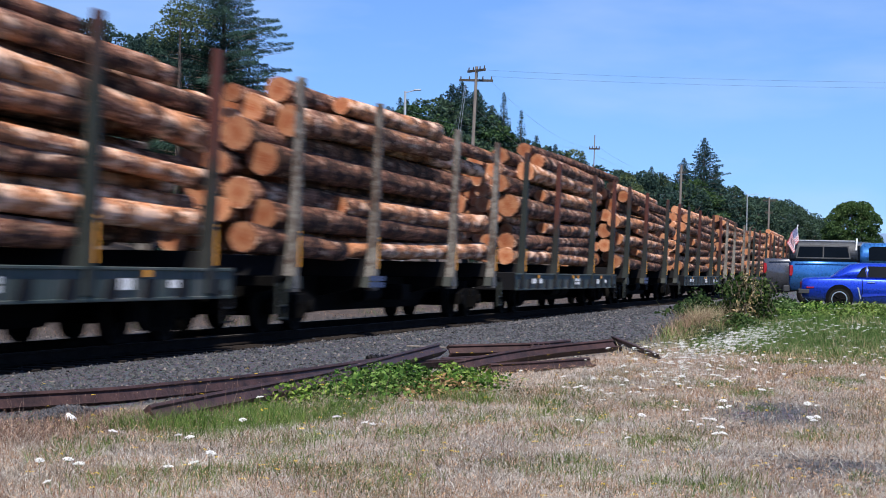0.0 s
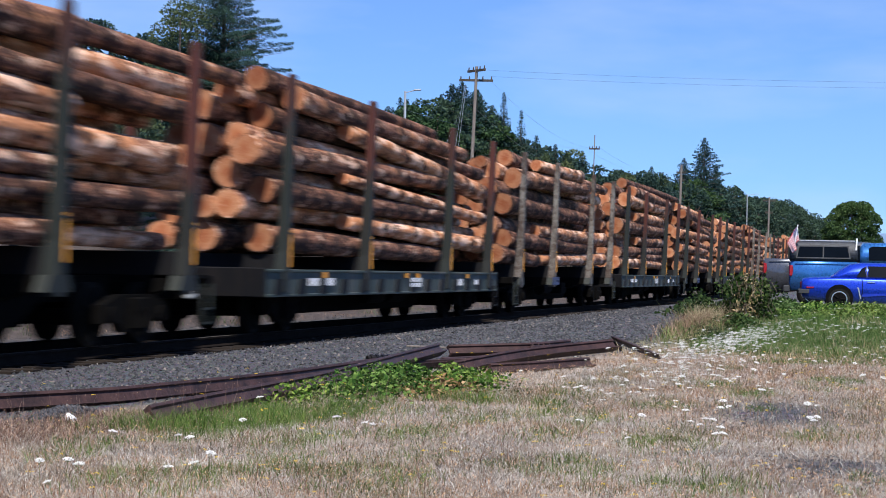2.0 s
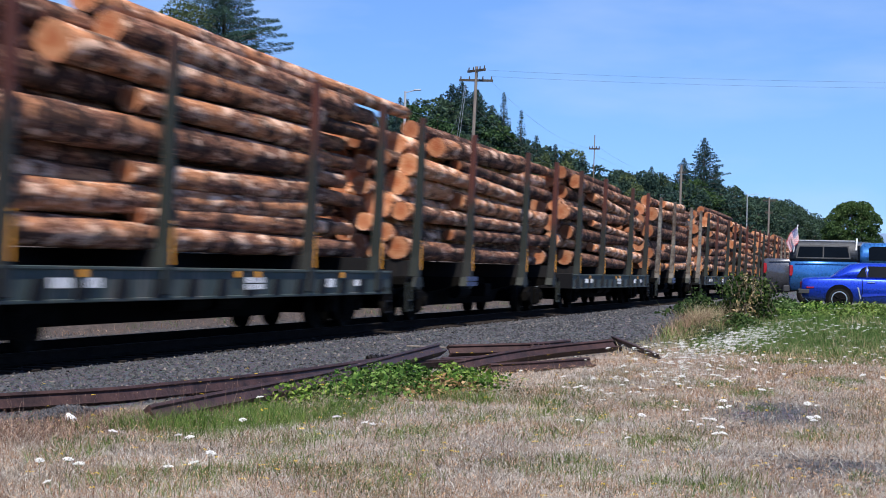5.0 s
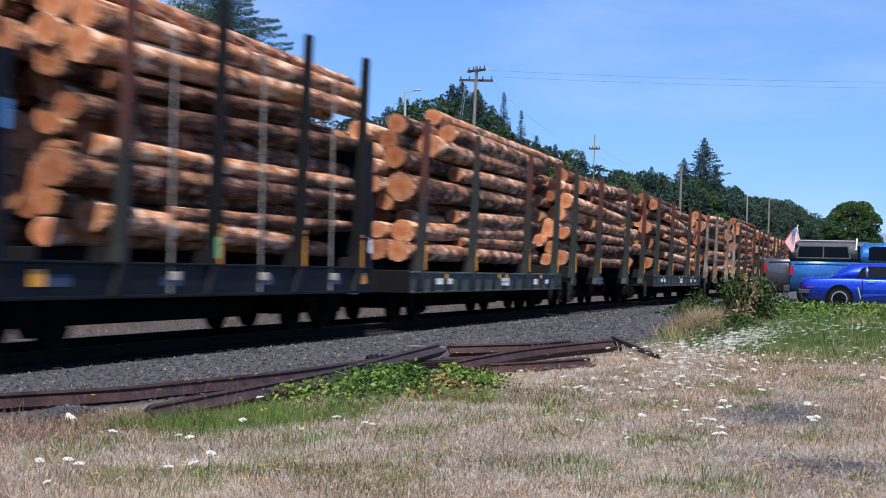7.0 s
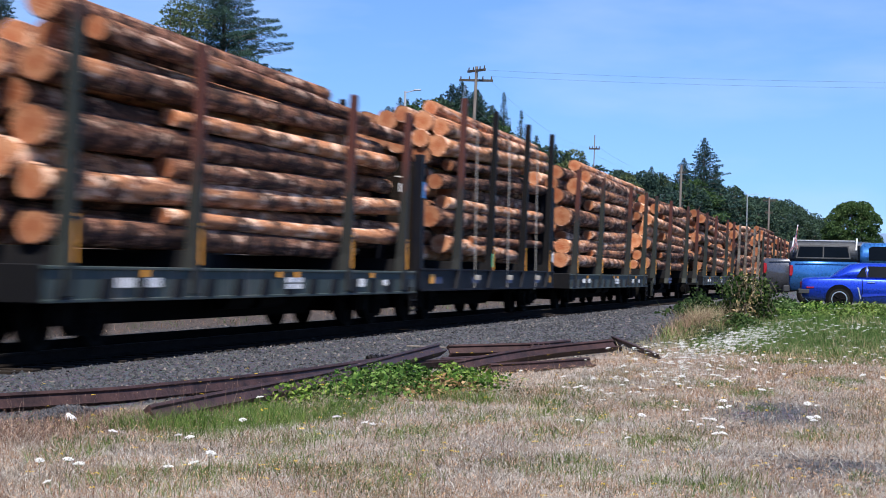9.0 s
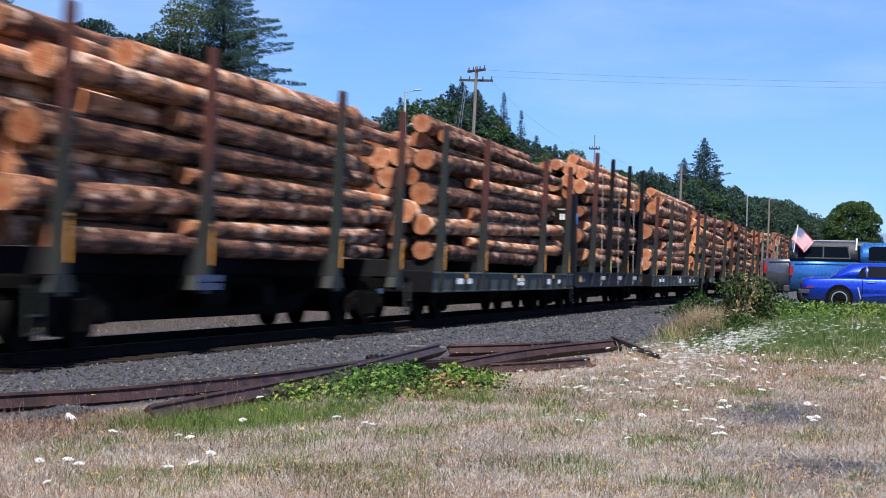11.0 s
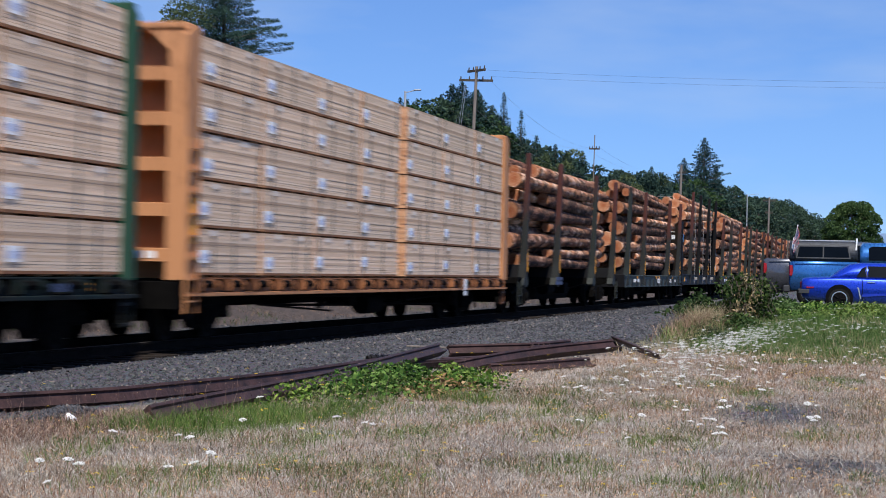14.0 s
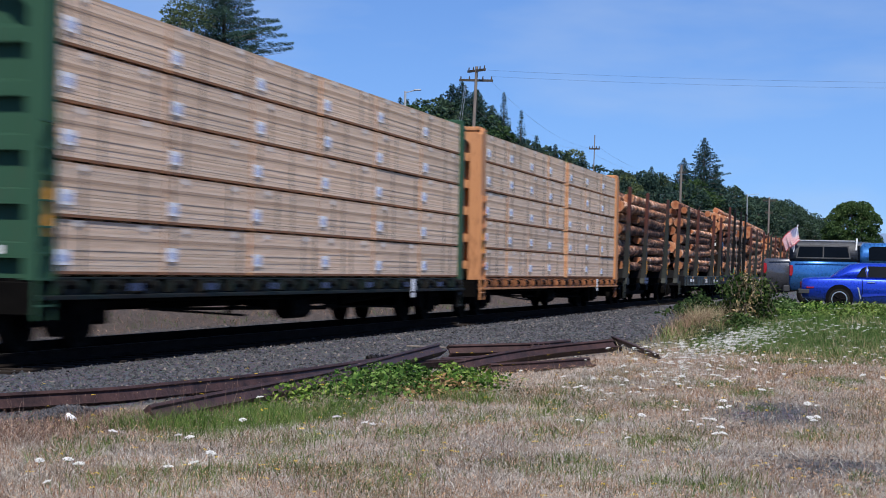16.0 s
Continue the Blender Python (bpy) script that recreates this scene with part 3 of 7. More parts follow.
def flat_log_car(s, n):
    """A flat car with a deep green side sill and four pairs of stakes."""
    rng = random.Random(n)
    root = tagged(new("log_car"), "green steel log car with deep side sills and rusty uprights", "rail car", "log cars")
    put("side_sill", shared("side_plate", side_plate_mesh, [M["green"], M["black"]]), root, pose(0, -1.42, 0))
    put("side_sill", SHARED["side_plate"], root, pose(0, 1.42, 0, 0, 0, 180))

    def deck(bm):
        box(bm, -9.05, 9.05, -1.38, 1.38, 1.00, 1.07)
        prism(bm, [(-8.9, 0.62), (-8.9, 1.0), (8.9, 1.0), (8.9, 0.62), (5.5, 0.60), (4.7, 0.28), (-4.7, 0.28), (-5.5, 0.60)], 1, -0.35, 0.35)
        for x in (-6, -4, -2, 0, 2, 4, 6):
            box(bm, x - 0.06, x + 0.06, -1.38, 1.38, 0.72, 1.0)
        for x in (-1, 1):
            rod(bm, (x * 1.4, -0.9, 0.62), (x * 0.2, -0.9, 0.62), 0.17, n=12)
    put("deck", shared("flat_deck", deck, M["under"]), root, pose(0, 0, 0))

    def end(bm):
        box(bm, 9.02, 9.16, -1.45, 1.45, 0.66, 1.16, 0.015)
        box(bm, 9.16, 9.34, -0.3, 0.3, 0.60, 0.98, 0.02)
        prism(bm, [(-1.45, 0.5), (-1.45, 1.16), (-1.1, 1.16), (-1.2, 0.5)], 0, 9.16, 9.20)
        for z in (0.28, 0.50):
            box(bm, 8.62, 9.06, -1.50, -1.47, z, z + 0.03)
        for x in (8.62, 9.04):
            box(bm, x, x + 0.03, -1.49, -1.455, 0.26, 0.80)
    e = shared("end_sill", end, M["black"])
    put("end_sill", e, root, pose(0, 0, 0))
    put("end_sill", e, root, pose(0, 0, 0, 0, 0, 180))
    places = (-8.35, -3.95, 4.0, 8.05) if s < -50 else (-8.1, -3.05, 3.7, 8.1)
    for x in places:
        put("bunk", shared("bunk", bunk_mesh, M["black"]), root, pose(x, 0, 0.02))
    stakes(root, places, ("stake", "rusty", "rusty", "rusty") if s < -50 else ("rusty", "stake", "rusty", "stake") if s < -10 else ("stake", "rusty", "stake", "rusty"))
    spots = [(-6.55, 0.92, 0.62, 0.17, 1), (-5.55, 0.92, 0.55, 0.17, 1), (0.75, 0.90, 0.95, 0.22, 2), (4.9, 0.90, 0.5, 0.2, 1), (6.6, 0.90, 0.35, 0.15, 1)]
    for i, (x, z, w, h, r) in enumerate(spots):
        def make(bm, w=w, h=h, r=r, i=i):
            bars(bm, w, h, random.Random(i), r)
        put("stencil", shared("stencil_%d" % i, make, M["white"]), root, pose(x, -1.476, z))
    for x in (-5.9, -0.1, 0.85, 5.6):
        put("marker_plate", shared("marker", lambda bm: box(bm, -0.11, 0.11, -0.012, 0, -0.05, 0.05, 0.003), M["yellow"]), root, pose(x, -1.48, 1.045))
    couplers(root, 9.45)
    trucks(root, -7.0, 7.0)
    return rides(root, on_train(s))


def skeleton_log_car(s, n, pale=False):
    """A black car: one deep belly beam, cross bunks and four pairs of stakes."""
    root = tagged(new("log_car"), "black skeleton log car with deep centre beam and " + ("pale mottled" if pale else "rusty") + " uprights", "rail car", "log cars")

    def beam(bm):
        prism(bm, [(-9.2, 0.66), (-9.2, 1.0), (9.2, 1.0), (9.2, 0.66), (5.5, 0.62), (4.7, 0.30), (-4.7, 0.30), (-5.5, 0.62)], 1, -0.33, 0.33)
        for x in (-8.1, -3.05, 3.7, 8.1):
            prism(bm, [(-1.38, 0.86), (-1.38, 1.02), (1.38, 1.02), (1.38, 0.86), (0.4, 0.62), (-0.4, 0.62)], 0, x - 0.2, x + 0.2)
        for x in (-9.0, 9.0):
            box(bm, x - 0.15, x + 0.15, -1.45, 1.45, 0.84, 1.02, 0.015)
        for y in (-1.2, 1.2):
            box(bm, -9.0, -7.9, y - 0.25, y + 0.25, 0.98, 1.03)
            box(bm, 7.9, 9.0, y - 0.25, y + 0.25, 0.98, 1.03)
        rod(bm, (-1.8, -0.75, 0.66), (-0.6, -0.75, 0.66), 0.19, n=12)
        box(bm, 1.0, 1.7, -0.95, -0.45, 0.5, 0.85, 0.02)
    put("centre_beam", shared("belly_beam", beam, M["under"]), root, pose(0, 0, 0))

    def foot(bm):
        prism(bm, [(-0.42, 0.80), (0.30, 0.80), (0.22, 1.02), (-0.30, 1.02)], 1, -1.50, -1.30)
    places = (-8.1, -3.05, 3.7, 8.1)
    for x in places:
        put("bunk", shared("bunk", bunk_mesh, M["black"]), root, pose(x, 0, 0))
        for turn in (0, 180):
            put("bunk_foot", shared("bunk_foot", foot, M["stake"]), root, pose(x, 0, 0, 0, 0, turn))
    stakes(root, places, ("mottled",) * 4 if pale else ("rusty", "rusty", "stake", "rusty") if s < -70 else ("stake", "rusty", "stake", "rusty"))

    def steps(bm):
        for z in (0.28, 0.50):
            box(bm, -0.22, 0.22, -1.50, -1.46, z, z + 0.03)
        for x in (-0.22, 0.19):
            box(bm, x, x + 0.03, -1.49, -1.45, 0.26, 0.9)
    for x in (-8.85, 8.85):
        put("step_ladder", shared("car_steps", steps, M["stake"]), root, pose(x, 0, 0))
    put("stencil", shared("beam_stencil", lambda bm: bars(bm, 1.1, 0.26, random.Random(3), 2), M["deep_blue"]), root, pose(-3.0, -1.51, 0.92))
    couplers(root, 9.45)
    trucks(root, -7.0, 7.0)
    return rides(root, on_train(s))


def bulkhead_car(s, n):
    """A blue-black flat car with a tall bulkhead at each end and four pairs of long stakes."""
    root = tagged(new("bulkhead_flat_car"), "blue-black bulkhead flat car with tall dark uprights and grey tie-down straps", "rail car", "log cars")

    def sill(bm):
        box(bm, -7.95, 7.95, -0.03, 0.03, 0.72, 1.20, 0.01)
        box(bm, -7.95, 7.95, -0.08, 0.03, 1.17, 1.21, 0.01)
        box(bm, -7.95, 7.95, -0.08, 0.03, 0.70, 0.75, 0.01)
        for x in (-4.35, -0.8, 3.4, 7.0):
            prism(bm, [(x - 0.42, 0.74), (x - 0.05, 0.74), (x + 0.16, 1.18), (x - 0.16, 1.18)], 1, -0.10, -0.02)
    d = shared("bulkhead_sill", sill, M["bluish"])
    put("side_sill", d, root, pose(0, -1.42, 0))
    put("side_sill", d, root, pose(0, 1.42, 0, 0, 0, 180))

    def deck(bm):
        box(bm, -7.95, 7.95, -1.38, 1.38, 1.05, 1.13)
        prism(bm, [(-7.9, 0.62), (-7.9, 1.05), (7.9, 1.05), (7.9, 0.62), (4.5, 0.60), (3.7, 0.28), (-3.7, 0.28), (-4.5, 0.60)], 1, -0.35, 0.35)
    put("deck", shared("bulkhead_deck", deck, M["under"]), root, pose(0, 0, 0))
    for x in (-5, -2.5, 0, 2.5, 5):
        put("cross_beam", shared("bulkhead_beam", lambda bm: box(bm, -0.06, 0.06, -1.38, 1.38, 0.62, 1.04, 0.006), M["under"]), root, pose(x, 0, 0))

    def wall(bm):
        box(bm, 7.62, 7.72, -1.36, 1.36, 1.1, 3.55, 0.01)
        for y in (-1.36, -0.5, 0.5, 1.36):
            box(bm, 7.70, 7.98, y - 0.10, y + 0.10, 0.75, 3.74, 0.012)
        for z in (1.6, 2.3, 3.0, 3.5):
            box(bm, 7.70, 7.82, -1.36, 1.36, z - 0.05, z + 0.05)
        for k in range(8):
            box(bm, 7.90, 7.93, -1.30, -0.75, 0.9 + k * 0.33, 0.93 + k * 0.33)
    w = shared("bulkhead_wall", wall, M["bluish"])
    plank = shared("bulkhead_plank", lambda bm: box(bm, 7.83, 7.865, -0.40, 0.40, 0, 0.215, 0.006), M["plank"])
    for turn in (0, 180):
        b = put("bulkhead", w, root, pose(0, 0, 0, 0, 0, turn))
        for side in (-0.93, 0.0, 0.93):
            for k in range(11):
                put("plank", plank, b, pose(0, side, 1.15 + 0.222 * k))
    put("stencil", shared("bulkhead_stencil", lambda bm: bars(bm, 0.17, 0.24, random.Random(4), 1), M["white"]), root, pose(-7.875, -1.0, 3.0, 0, 0, -90))
    put("paint_mark", shared("smear", lambda bm: box(bm, -0.12, 0.12, -0.004, 0, -0.012, 0.012), M["slip"]), root, pose(-7.875, -0.95, 3.25, 0, 0, -90))

    def patch(bm):
        rng = random.Random(9)
        ring = []
        for k in range(22):
            a, r = k * 0.2856, rng.uniform(0.6, 1.2)
            ring.append((0.15 * r * math.cos(a), 0.17 * r * math.sin(a)))
        prism(bm, ring, 1, -0.005, 0)
    put("paint_mark", shared("paint_mark", patch, M["white"]), root, pose(7.78, -1.47, 1.62))
    put("paint_mark", shared("blue_mark", lambda bm: box(bm, -0.10, 0.10, -0.005, 0, -0.18, 0.18), M["placard_blue"]), root, pose(-7.84, -1.472, 2.95))
    places = (-4.35, -0.8, 3.4, 7.0)
    long_stake = lambda bm: stake_mesh(bm, 0.95, 5.32)
    mesh = [shared("long_stake_" + k, long_stake, M[k]) for k in ("rusty", "black")]
    for i, x in enumerate(places):
        put("stake", mesh[0 if i == 0 else 1], root, pose(x, -1.42, 0))
        put("stake", mesh[1], root, pose(x, 1.42, 0, 0, 0, 180))
        put("bunk", shared("bunk", bunk_mesh, M["black"]), root, pose(x, 0, 0.02))
        if i:
            put("reflector_strip", shared("reflector", reflector_mesh, M["yellow"]), root, pose(x + 0.03, -1.515, 1.52))

    put("paint_mark", shared("spray", lambda bm: box(bm, -0.105, 0.10, -0.006, 0, -0.17, 0.17, 0.002), M["spray"]), root, pose(-0.8, -1.515, 1.46))

    def strap(bm):
        box(bm, -0.025, 0.025, -1.33, -1.315, 0.72, 4.72)
        prism(bm, [(-1.33, 4.70), (-1.315, 4.72), (-0.6, 5.16), (0.6, 5.16), (1.32, 4.70), (1.33, 4.72), (0.6, 5.18), (-0.6, 5.18)], 0, -0.025, 0.025)
        box(bm, -0.06, 0.06, -1.46, -1.32, 0.95, 1.08, 0.01)
    for x in (-2.6, 1.3, 5.2):
        put("tie_down_strap", shared("strap", strap, M["strap"]), root, pose(x, -0.14, 0))
    for x in (-6.3, -2.5, 1.6, 5.5):
        put("stencil", shared("stencil_0", lambda bm: bars(bm, 0.62, 0.17, random.Random(0)), M["white"]), root, pose(x, -1.452, 0.95)).data = shared("dim_stencil", lambda bm: bars(bm, 0.8, 0.2, random.Random(6), 1), M["deep_blue"])
    for x in (-6.9, 7.35):
        put("marker_plate", shared("big_marker", lambda bm: box(bm, -0.2, 0.2, -0.012, 0, -0.11, 0.11, 0.003), M["yellow"]), root, pose(x, -1.455, 0.98))
    couplers(root, 8.3)
    trucks(root, -5.9, 5.9)
    return rides(root, on_train(s))


# ---- logs ----
# Each car carries two interleaved sets of logs about 12.5 m long: one from the rear, butts to the rear, one from the second stake forwards.
# The row along the stakes: (rear x, rear z, front x, front z, rear radius); the sawn ends behind it: (rear x, y, z, radius).
LOADS = {
    "a": ([(-5.33, 4.19, 5.89, 4.18, 0.21), (-7.96, 3.81, 5.9, 3.83, 0.21), (-3.61, 3.41, 4.49, 3.31, 0.2), (-8.37, 2.92, 4.61, 3.0, 0.22), (-3.27, 2.56, 6.67, 2.52, 0.15), (-8.97, 2.04, 6.98, 2.27, 0.22), (-3.37, 1.77, 6.64, 1.86, 0.13), (-7.93, 1.51, 4.33, 1.45, 0.19)],
          [(-8.1, -0.39, 4.36, 0.21), (-8.9, -0.6, 3.77, 0.2), (-6.1, -0.72, 3.44, 0.16), (-8.3, -0.7, 2.74, 0.17), (-8.9, -0.59, 3.1, 0.22), (-8.4, -0.68, 2.36, 0.22), (-6.3, -0.69, 4.12, 0.18), (-8.9, -0.67, 1.95, 0.18), (-8.3, -0.68, 1.59, 0.19), (-8.9, -0.39, 3.44, 0.18)]),
    "b": ([(-6.9, 4.41, 6.04, 4.2, 0.16), (-8.58, 3.74, 4.8, 3.96, 0.22), (-4.27, 3.4, 8.07, 3.44, 0.13), (-8.61, 2.95, 4.73, 3.11, 0.26), (-4.41, 2.64, 4.27, 2.71, 0.16), (-8.66, 2.22, 8.63, 2.52, 0.22), (-4.55, 1.91, 8.14, 1.86, 0.12), (-8.55, 1.64, 4.18, 1.53, 0.22)],
          [(-8.9, -0.3, 3.3, 0.22), (-8.9, -0.03, 3.75, 0.24), (-7.9, -0.79, 4.63, 0.21), (-8.9, -0.52, 3.82, 0.24), (-6.1, -0.8, 4.07, 0.15), (-8.5, -0.7, 3.35, 0.19), (-8.9, -0.29, 2.86, 0.19), (-8.9, -0.68, 2.53, 0.26), (-8.9, 0.1, 2.97, 0.2), (-8.9, -0.48, 1.8, 0.19), (-8.9, 0.0, 1.88, 0.2), (-8.9, -0.02, 2.52, 0.16), (-8.9, -0.43, 2.16, 0.19), (-7.2, -0.56, 4.3, 0.2)]),
    "k": ([(-4.9, 4.6, 7.85, 4.68, 0.19), (-4.94, 4.15, 8.03, 4.4, 0.24), (-4.36, 3.72, 3.76, 3.98, 0.13), (-5.38, 3.27, 7.85, 3.64, 0.17), (-4.71, 2.81, 7.31, 2.85, 0.16), (-5.61, 2.45, 7.58, 2.52, 0.24), (-1.96, 1.94, 7.25, 2.0, 0.12), (-4.52, 1.83, 3.7, 1.62, 0.22)],
          [(-5.6, 0.07, 4.69, 0.23), (-5.6, -0.24, 4.17, 0.24), (-5.1, -0.64, 4.32, 0.2), (-5.1, -0.69, 4.73, 0.23), (-5.6, 0.6, 4.64, 0.25), (-5.6, 0.21, 4.27, 0.23), (-5.1, -0.66, 3.92, 0.21), (-5.6, 0.57, 4.09, 0.18), (-4.8, -0.58, 3.52, 0.17), (-4.8, -0.52, 3.14, 0.19), (-4.3, -0.68, 5.11, 0.16), (-5.6, -0.32, 4.85, 0.18), (-4.8, -0.50, 2.01, 0.18), (-4.7, -0.50, 1.60, 0.19)]),
    "c": ([(-4.29, 4.51, 7.06, 4.35, 0.23), (-5.98, 4.1, 5.11, 4.09, 0.26), (-3.58, 3.55, 4.89, 3.56, 0.19), (-8.23, 3.02, 5.07, 3.1, 0.3), (-3.78, 2.51, 4.6, 2.6, 0.17), (-8.21, 2.03, 4.88, 2.27, 0.24), (-3.45, 1.88, 4.53, 1.94, 0.14), (-8.65, 1.6, 4.65, 1.56, 0.23)],
          [(-7.4, -0.6, 4.51, 0.22), (-8.9, -0.18, 4.24, 0.2), (-8.0, -0.73, 3.7, 0.24), (-7.9, -0.55, 4.1, 0.21), (-8.9, -0.29, 3.79, 0.2), (-8.9, -0.41, 3.44, 0.19), (-8.9, -0.46, 3.06, 0.2), (-7.1, -0.74, 2.37, 0.19), (-8.2, -0.6, 2.71, 0.19), (-8.9, -0.61, 2.05, 0.17), (-8.9, -0.59, 1.65, 0.24), (-4.4, -0.7, 4.89, 0.19)]),
    "d": ([(-4.88, 4.1, 4.77, 4.26, 0.24), (-3.32, 3.78, 8.81, 3.51, 0.14), (-7.46, 3.54, 4.63, 3.28, 0.23), (-2.91, 2.91, 8.16, 2.77, 0.21), (-8.21, 2.47, 4.37, 2.43, 0.2), (-4.02, 2.04, 8.67, 2.13, 0.14), (-8.25, 1.66, 4.37, 1.57, 0.24)],
          [(-8.5, -0.62, 2.62, 0.29), (-7.6, -0.77, 3.13, 0.25), (-7.1, -0.57, 4.04, 0.24), (-8.9, -0.2, 3.97, 0.15), (-8.4, -0.74, 1.99, 0.2), (-8.9, -0.44, 2.21, 0.18), (-8.7, -0.63, 1.6, 0.18), (-8.9, -0.39, 3.47, 0.18), (-8.3, -0.67, 3.66, 0.17), (-5.7, -0.56, 4.47, 0.2), (-8.9, -0.36, 3.0, 0.18)]),
    "e": ([(-6.66, 4.25, 6.4, 4.07, 0.22), (-3.56, 3.89, 8.67, 3.21, 0.18), (-9.1, 3.16, 4.22, 3.27, 0.24), (-3.89, 2.94, 8.52, 2.53, 0.12), (-8.27, 2.52, 4.23, 2.48, 0.23), (-3.61, 2.1, 8.49, 1.85, 0.16), (-8.3, 1.68, 3.96, 1.53, 0.24)],
          [(-8.6, -0.48, 4.22, 0.21), (-8.9, -0.13, 3.95, 0.24), (-7.8, -0.74, 4.51, 0.2), (-8.5, -0.68, 3.44, 0.22), (-7.5, -0.7, 3.87, 0.22), (-8.9, -0.22, 3.35, 0.26), (-8.9, -0.64, 2.79, 0.26), (-8.9, -0.68, 2.25, 0.23), (-8.9, -0.25, 2.19, 0.19), (-8.9, -0.22, 1.69, 0.24), (-8.9, 0.06, 2.55, 0.22), (-8.9, 0.15, 3.03, 0.22), (-8.9, 0.23, 3.78, 0.17)]),
    "f": ([(-4.35, 4.38, 3.26, 4.43, 0.17), (-7.19, 3.85, 4.61, 4.05, 0.27), (-8.56, 3.07, 4.49, 3.03, 0.28), (-4.32, 2.42, 8.51, 2.4, 0.19), (-8.58, 2.09, 4.23, 2.01, 0.26), (-4.05, 1.55, 8.42, 1.7, 0.16), (-9.56, 1.68, -4.16, 1.51, 0.25)],
          [(-8.9, -0.6, 3.5, 0.28), (-8.9, -0.67, 2.46, 0.26), (-7.9, -0.54, 4.02, 0.24), (-8.9, -0.25, 2.98, 0.22), (-8.9, -0.31, 2.17, 0.22), (-7.1, -0.7, 4.43, 0.22)]),
}


def log_mesh(bm, r0, r1, length, seed, n=16):
    """A barked log: tapered, a little bent, with knots and a flared butt, sawn off square at both ends."""
    rng = random.Random(seed)
    rings = max(8, int(length * 1.4))
    ph, bend = rng.uniform(0, 6.28), rng.uniform(0.01, 0.05)
    knots = [(rng.uniform(-0.48, 0.48) * length, rng.uniform(0, 6.283)) for _ in range(9)]
    last = None
    for k in range(rings + 1):
        u = k / rings
        x = (u - 0.5) * length
        rr = r0 + (r1 - r0) * u
        rr *= 1 + 0.09 * max(0.0, 1 - (u if r0 > r1 else 1 - u) * 9) ** 2
        oy, oz = bend * math.sin(u * 3.1416) * math.cos(ph), bend * math.sin(u * 3.1416) * math.sin(ph) * 0.4
        ring = []
        for i in range(n):
            a = 6.28318 * i / n
            q = 1 + 0.09 * noise.noise((math.cos(a) * 1.3 + seed, math.sin(a) * 1.3, x * 0.8)) + 0.035 * noise.noise((math.cos(a) * 4 + seed, math.sin(a) * 4, x * 3.0))
            for kx, ka in knots:
                if abs(kx - x) < 0.5:
                    q += 0.10 * max(0.0, math.cos(a - ka)) ** 8 * (1 - abs(kx - x) * 2)
            ring.append(bm.verts.new((x, rr * q * math.cos(a) + oy, rr * q * math.sin(a) + oz)))
        if last:
            for i in range(n):
                bm.faces.new((last[i], last[(i + 1) % n], ring[(i + 1) % n], ring[i])).smooth = True
        else:
            first = ring
        last = ring
    for ring, mid in ((first, -0.5 * length), (last, 0.5 * length)):
        slant, way = rng.uniform(0, 0.10), rng.uniform(0, 6.283)
        core = sum((v.co for v in ring), Vector()) / n
        cap = []
        for i, v in enumerate(ring):
            v.co.x += slant * (v.co - core).length * math.cos(6.28318 * i / n - way)
            cap.append(bm.verts.new(core + (v.co - core) * 0.925))
        for i in range(n):
            bm.faces.new((ring[i], ring[(i + 1) % n], cap[(i + 1) % n], cap[i]))
        bm.faces.new(cap).material_index = 1
    bmesh.ops.recalc_face_normals(bm, faces=list(bm.faces))


def laid(a, b):
    """The pose of a log whose axis runs from a to b."""
    d = b - a
    turn = Matrix.Rotation(math.atan2(d.y, d.x), 4, "Z") @ Matrix.Rotation(-math.atan2(d.z, d.xy.length), 4, "Y")
    return Matrix.Translation((a + b) / 2) @ turn


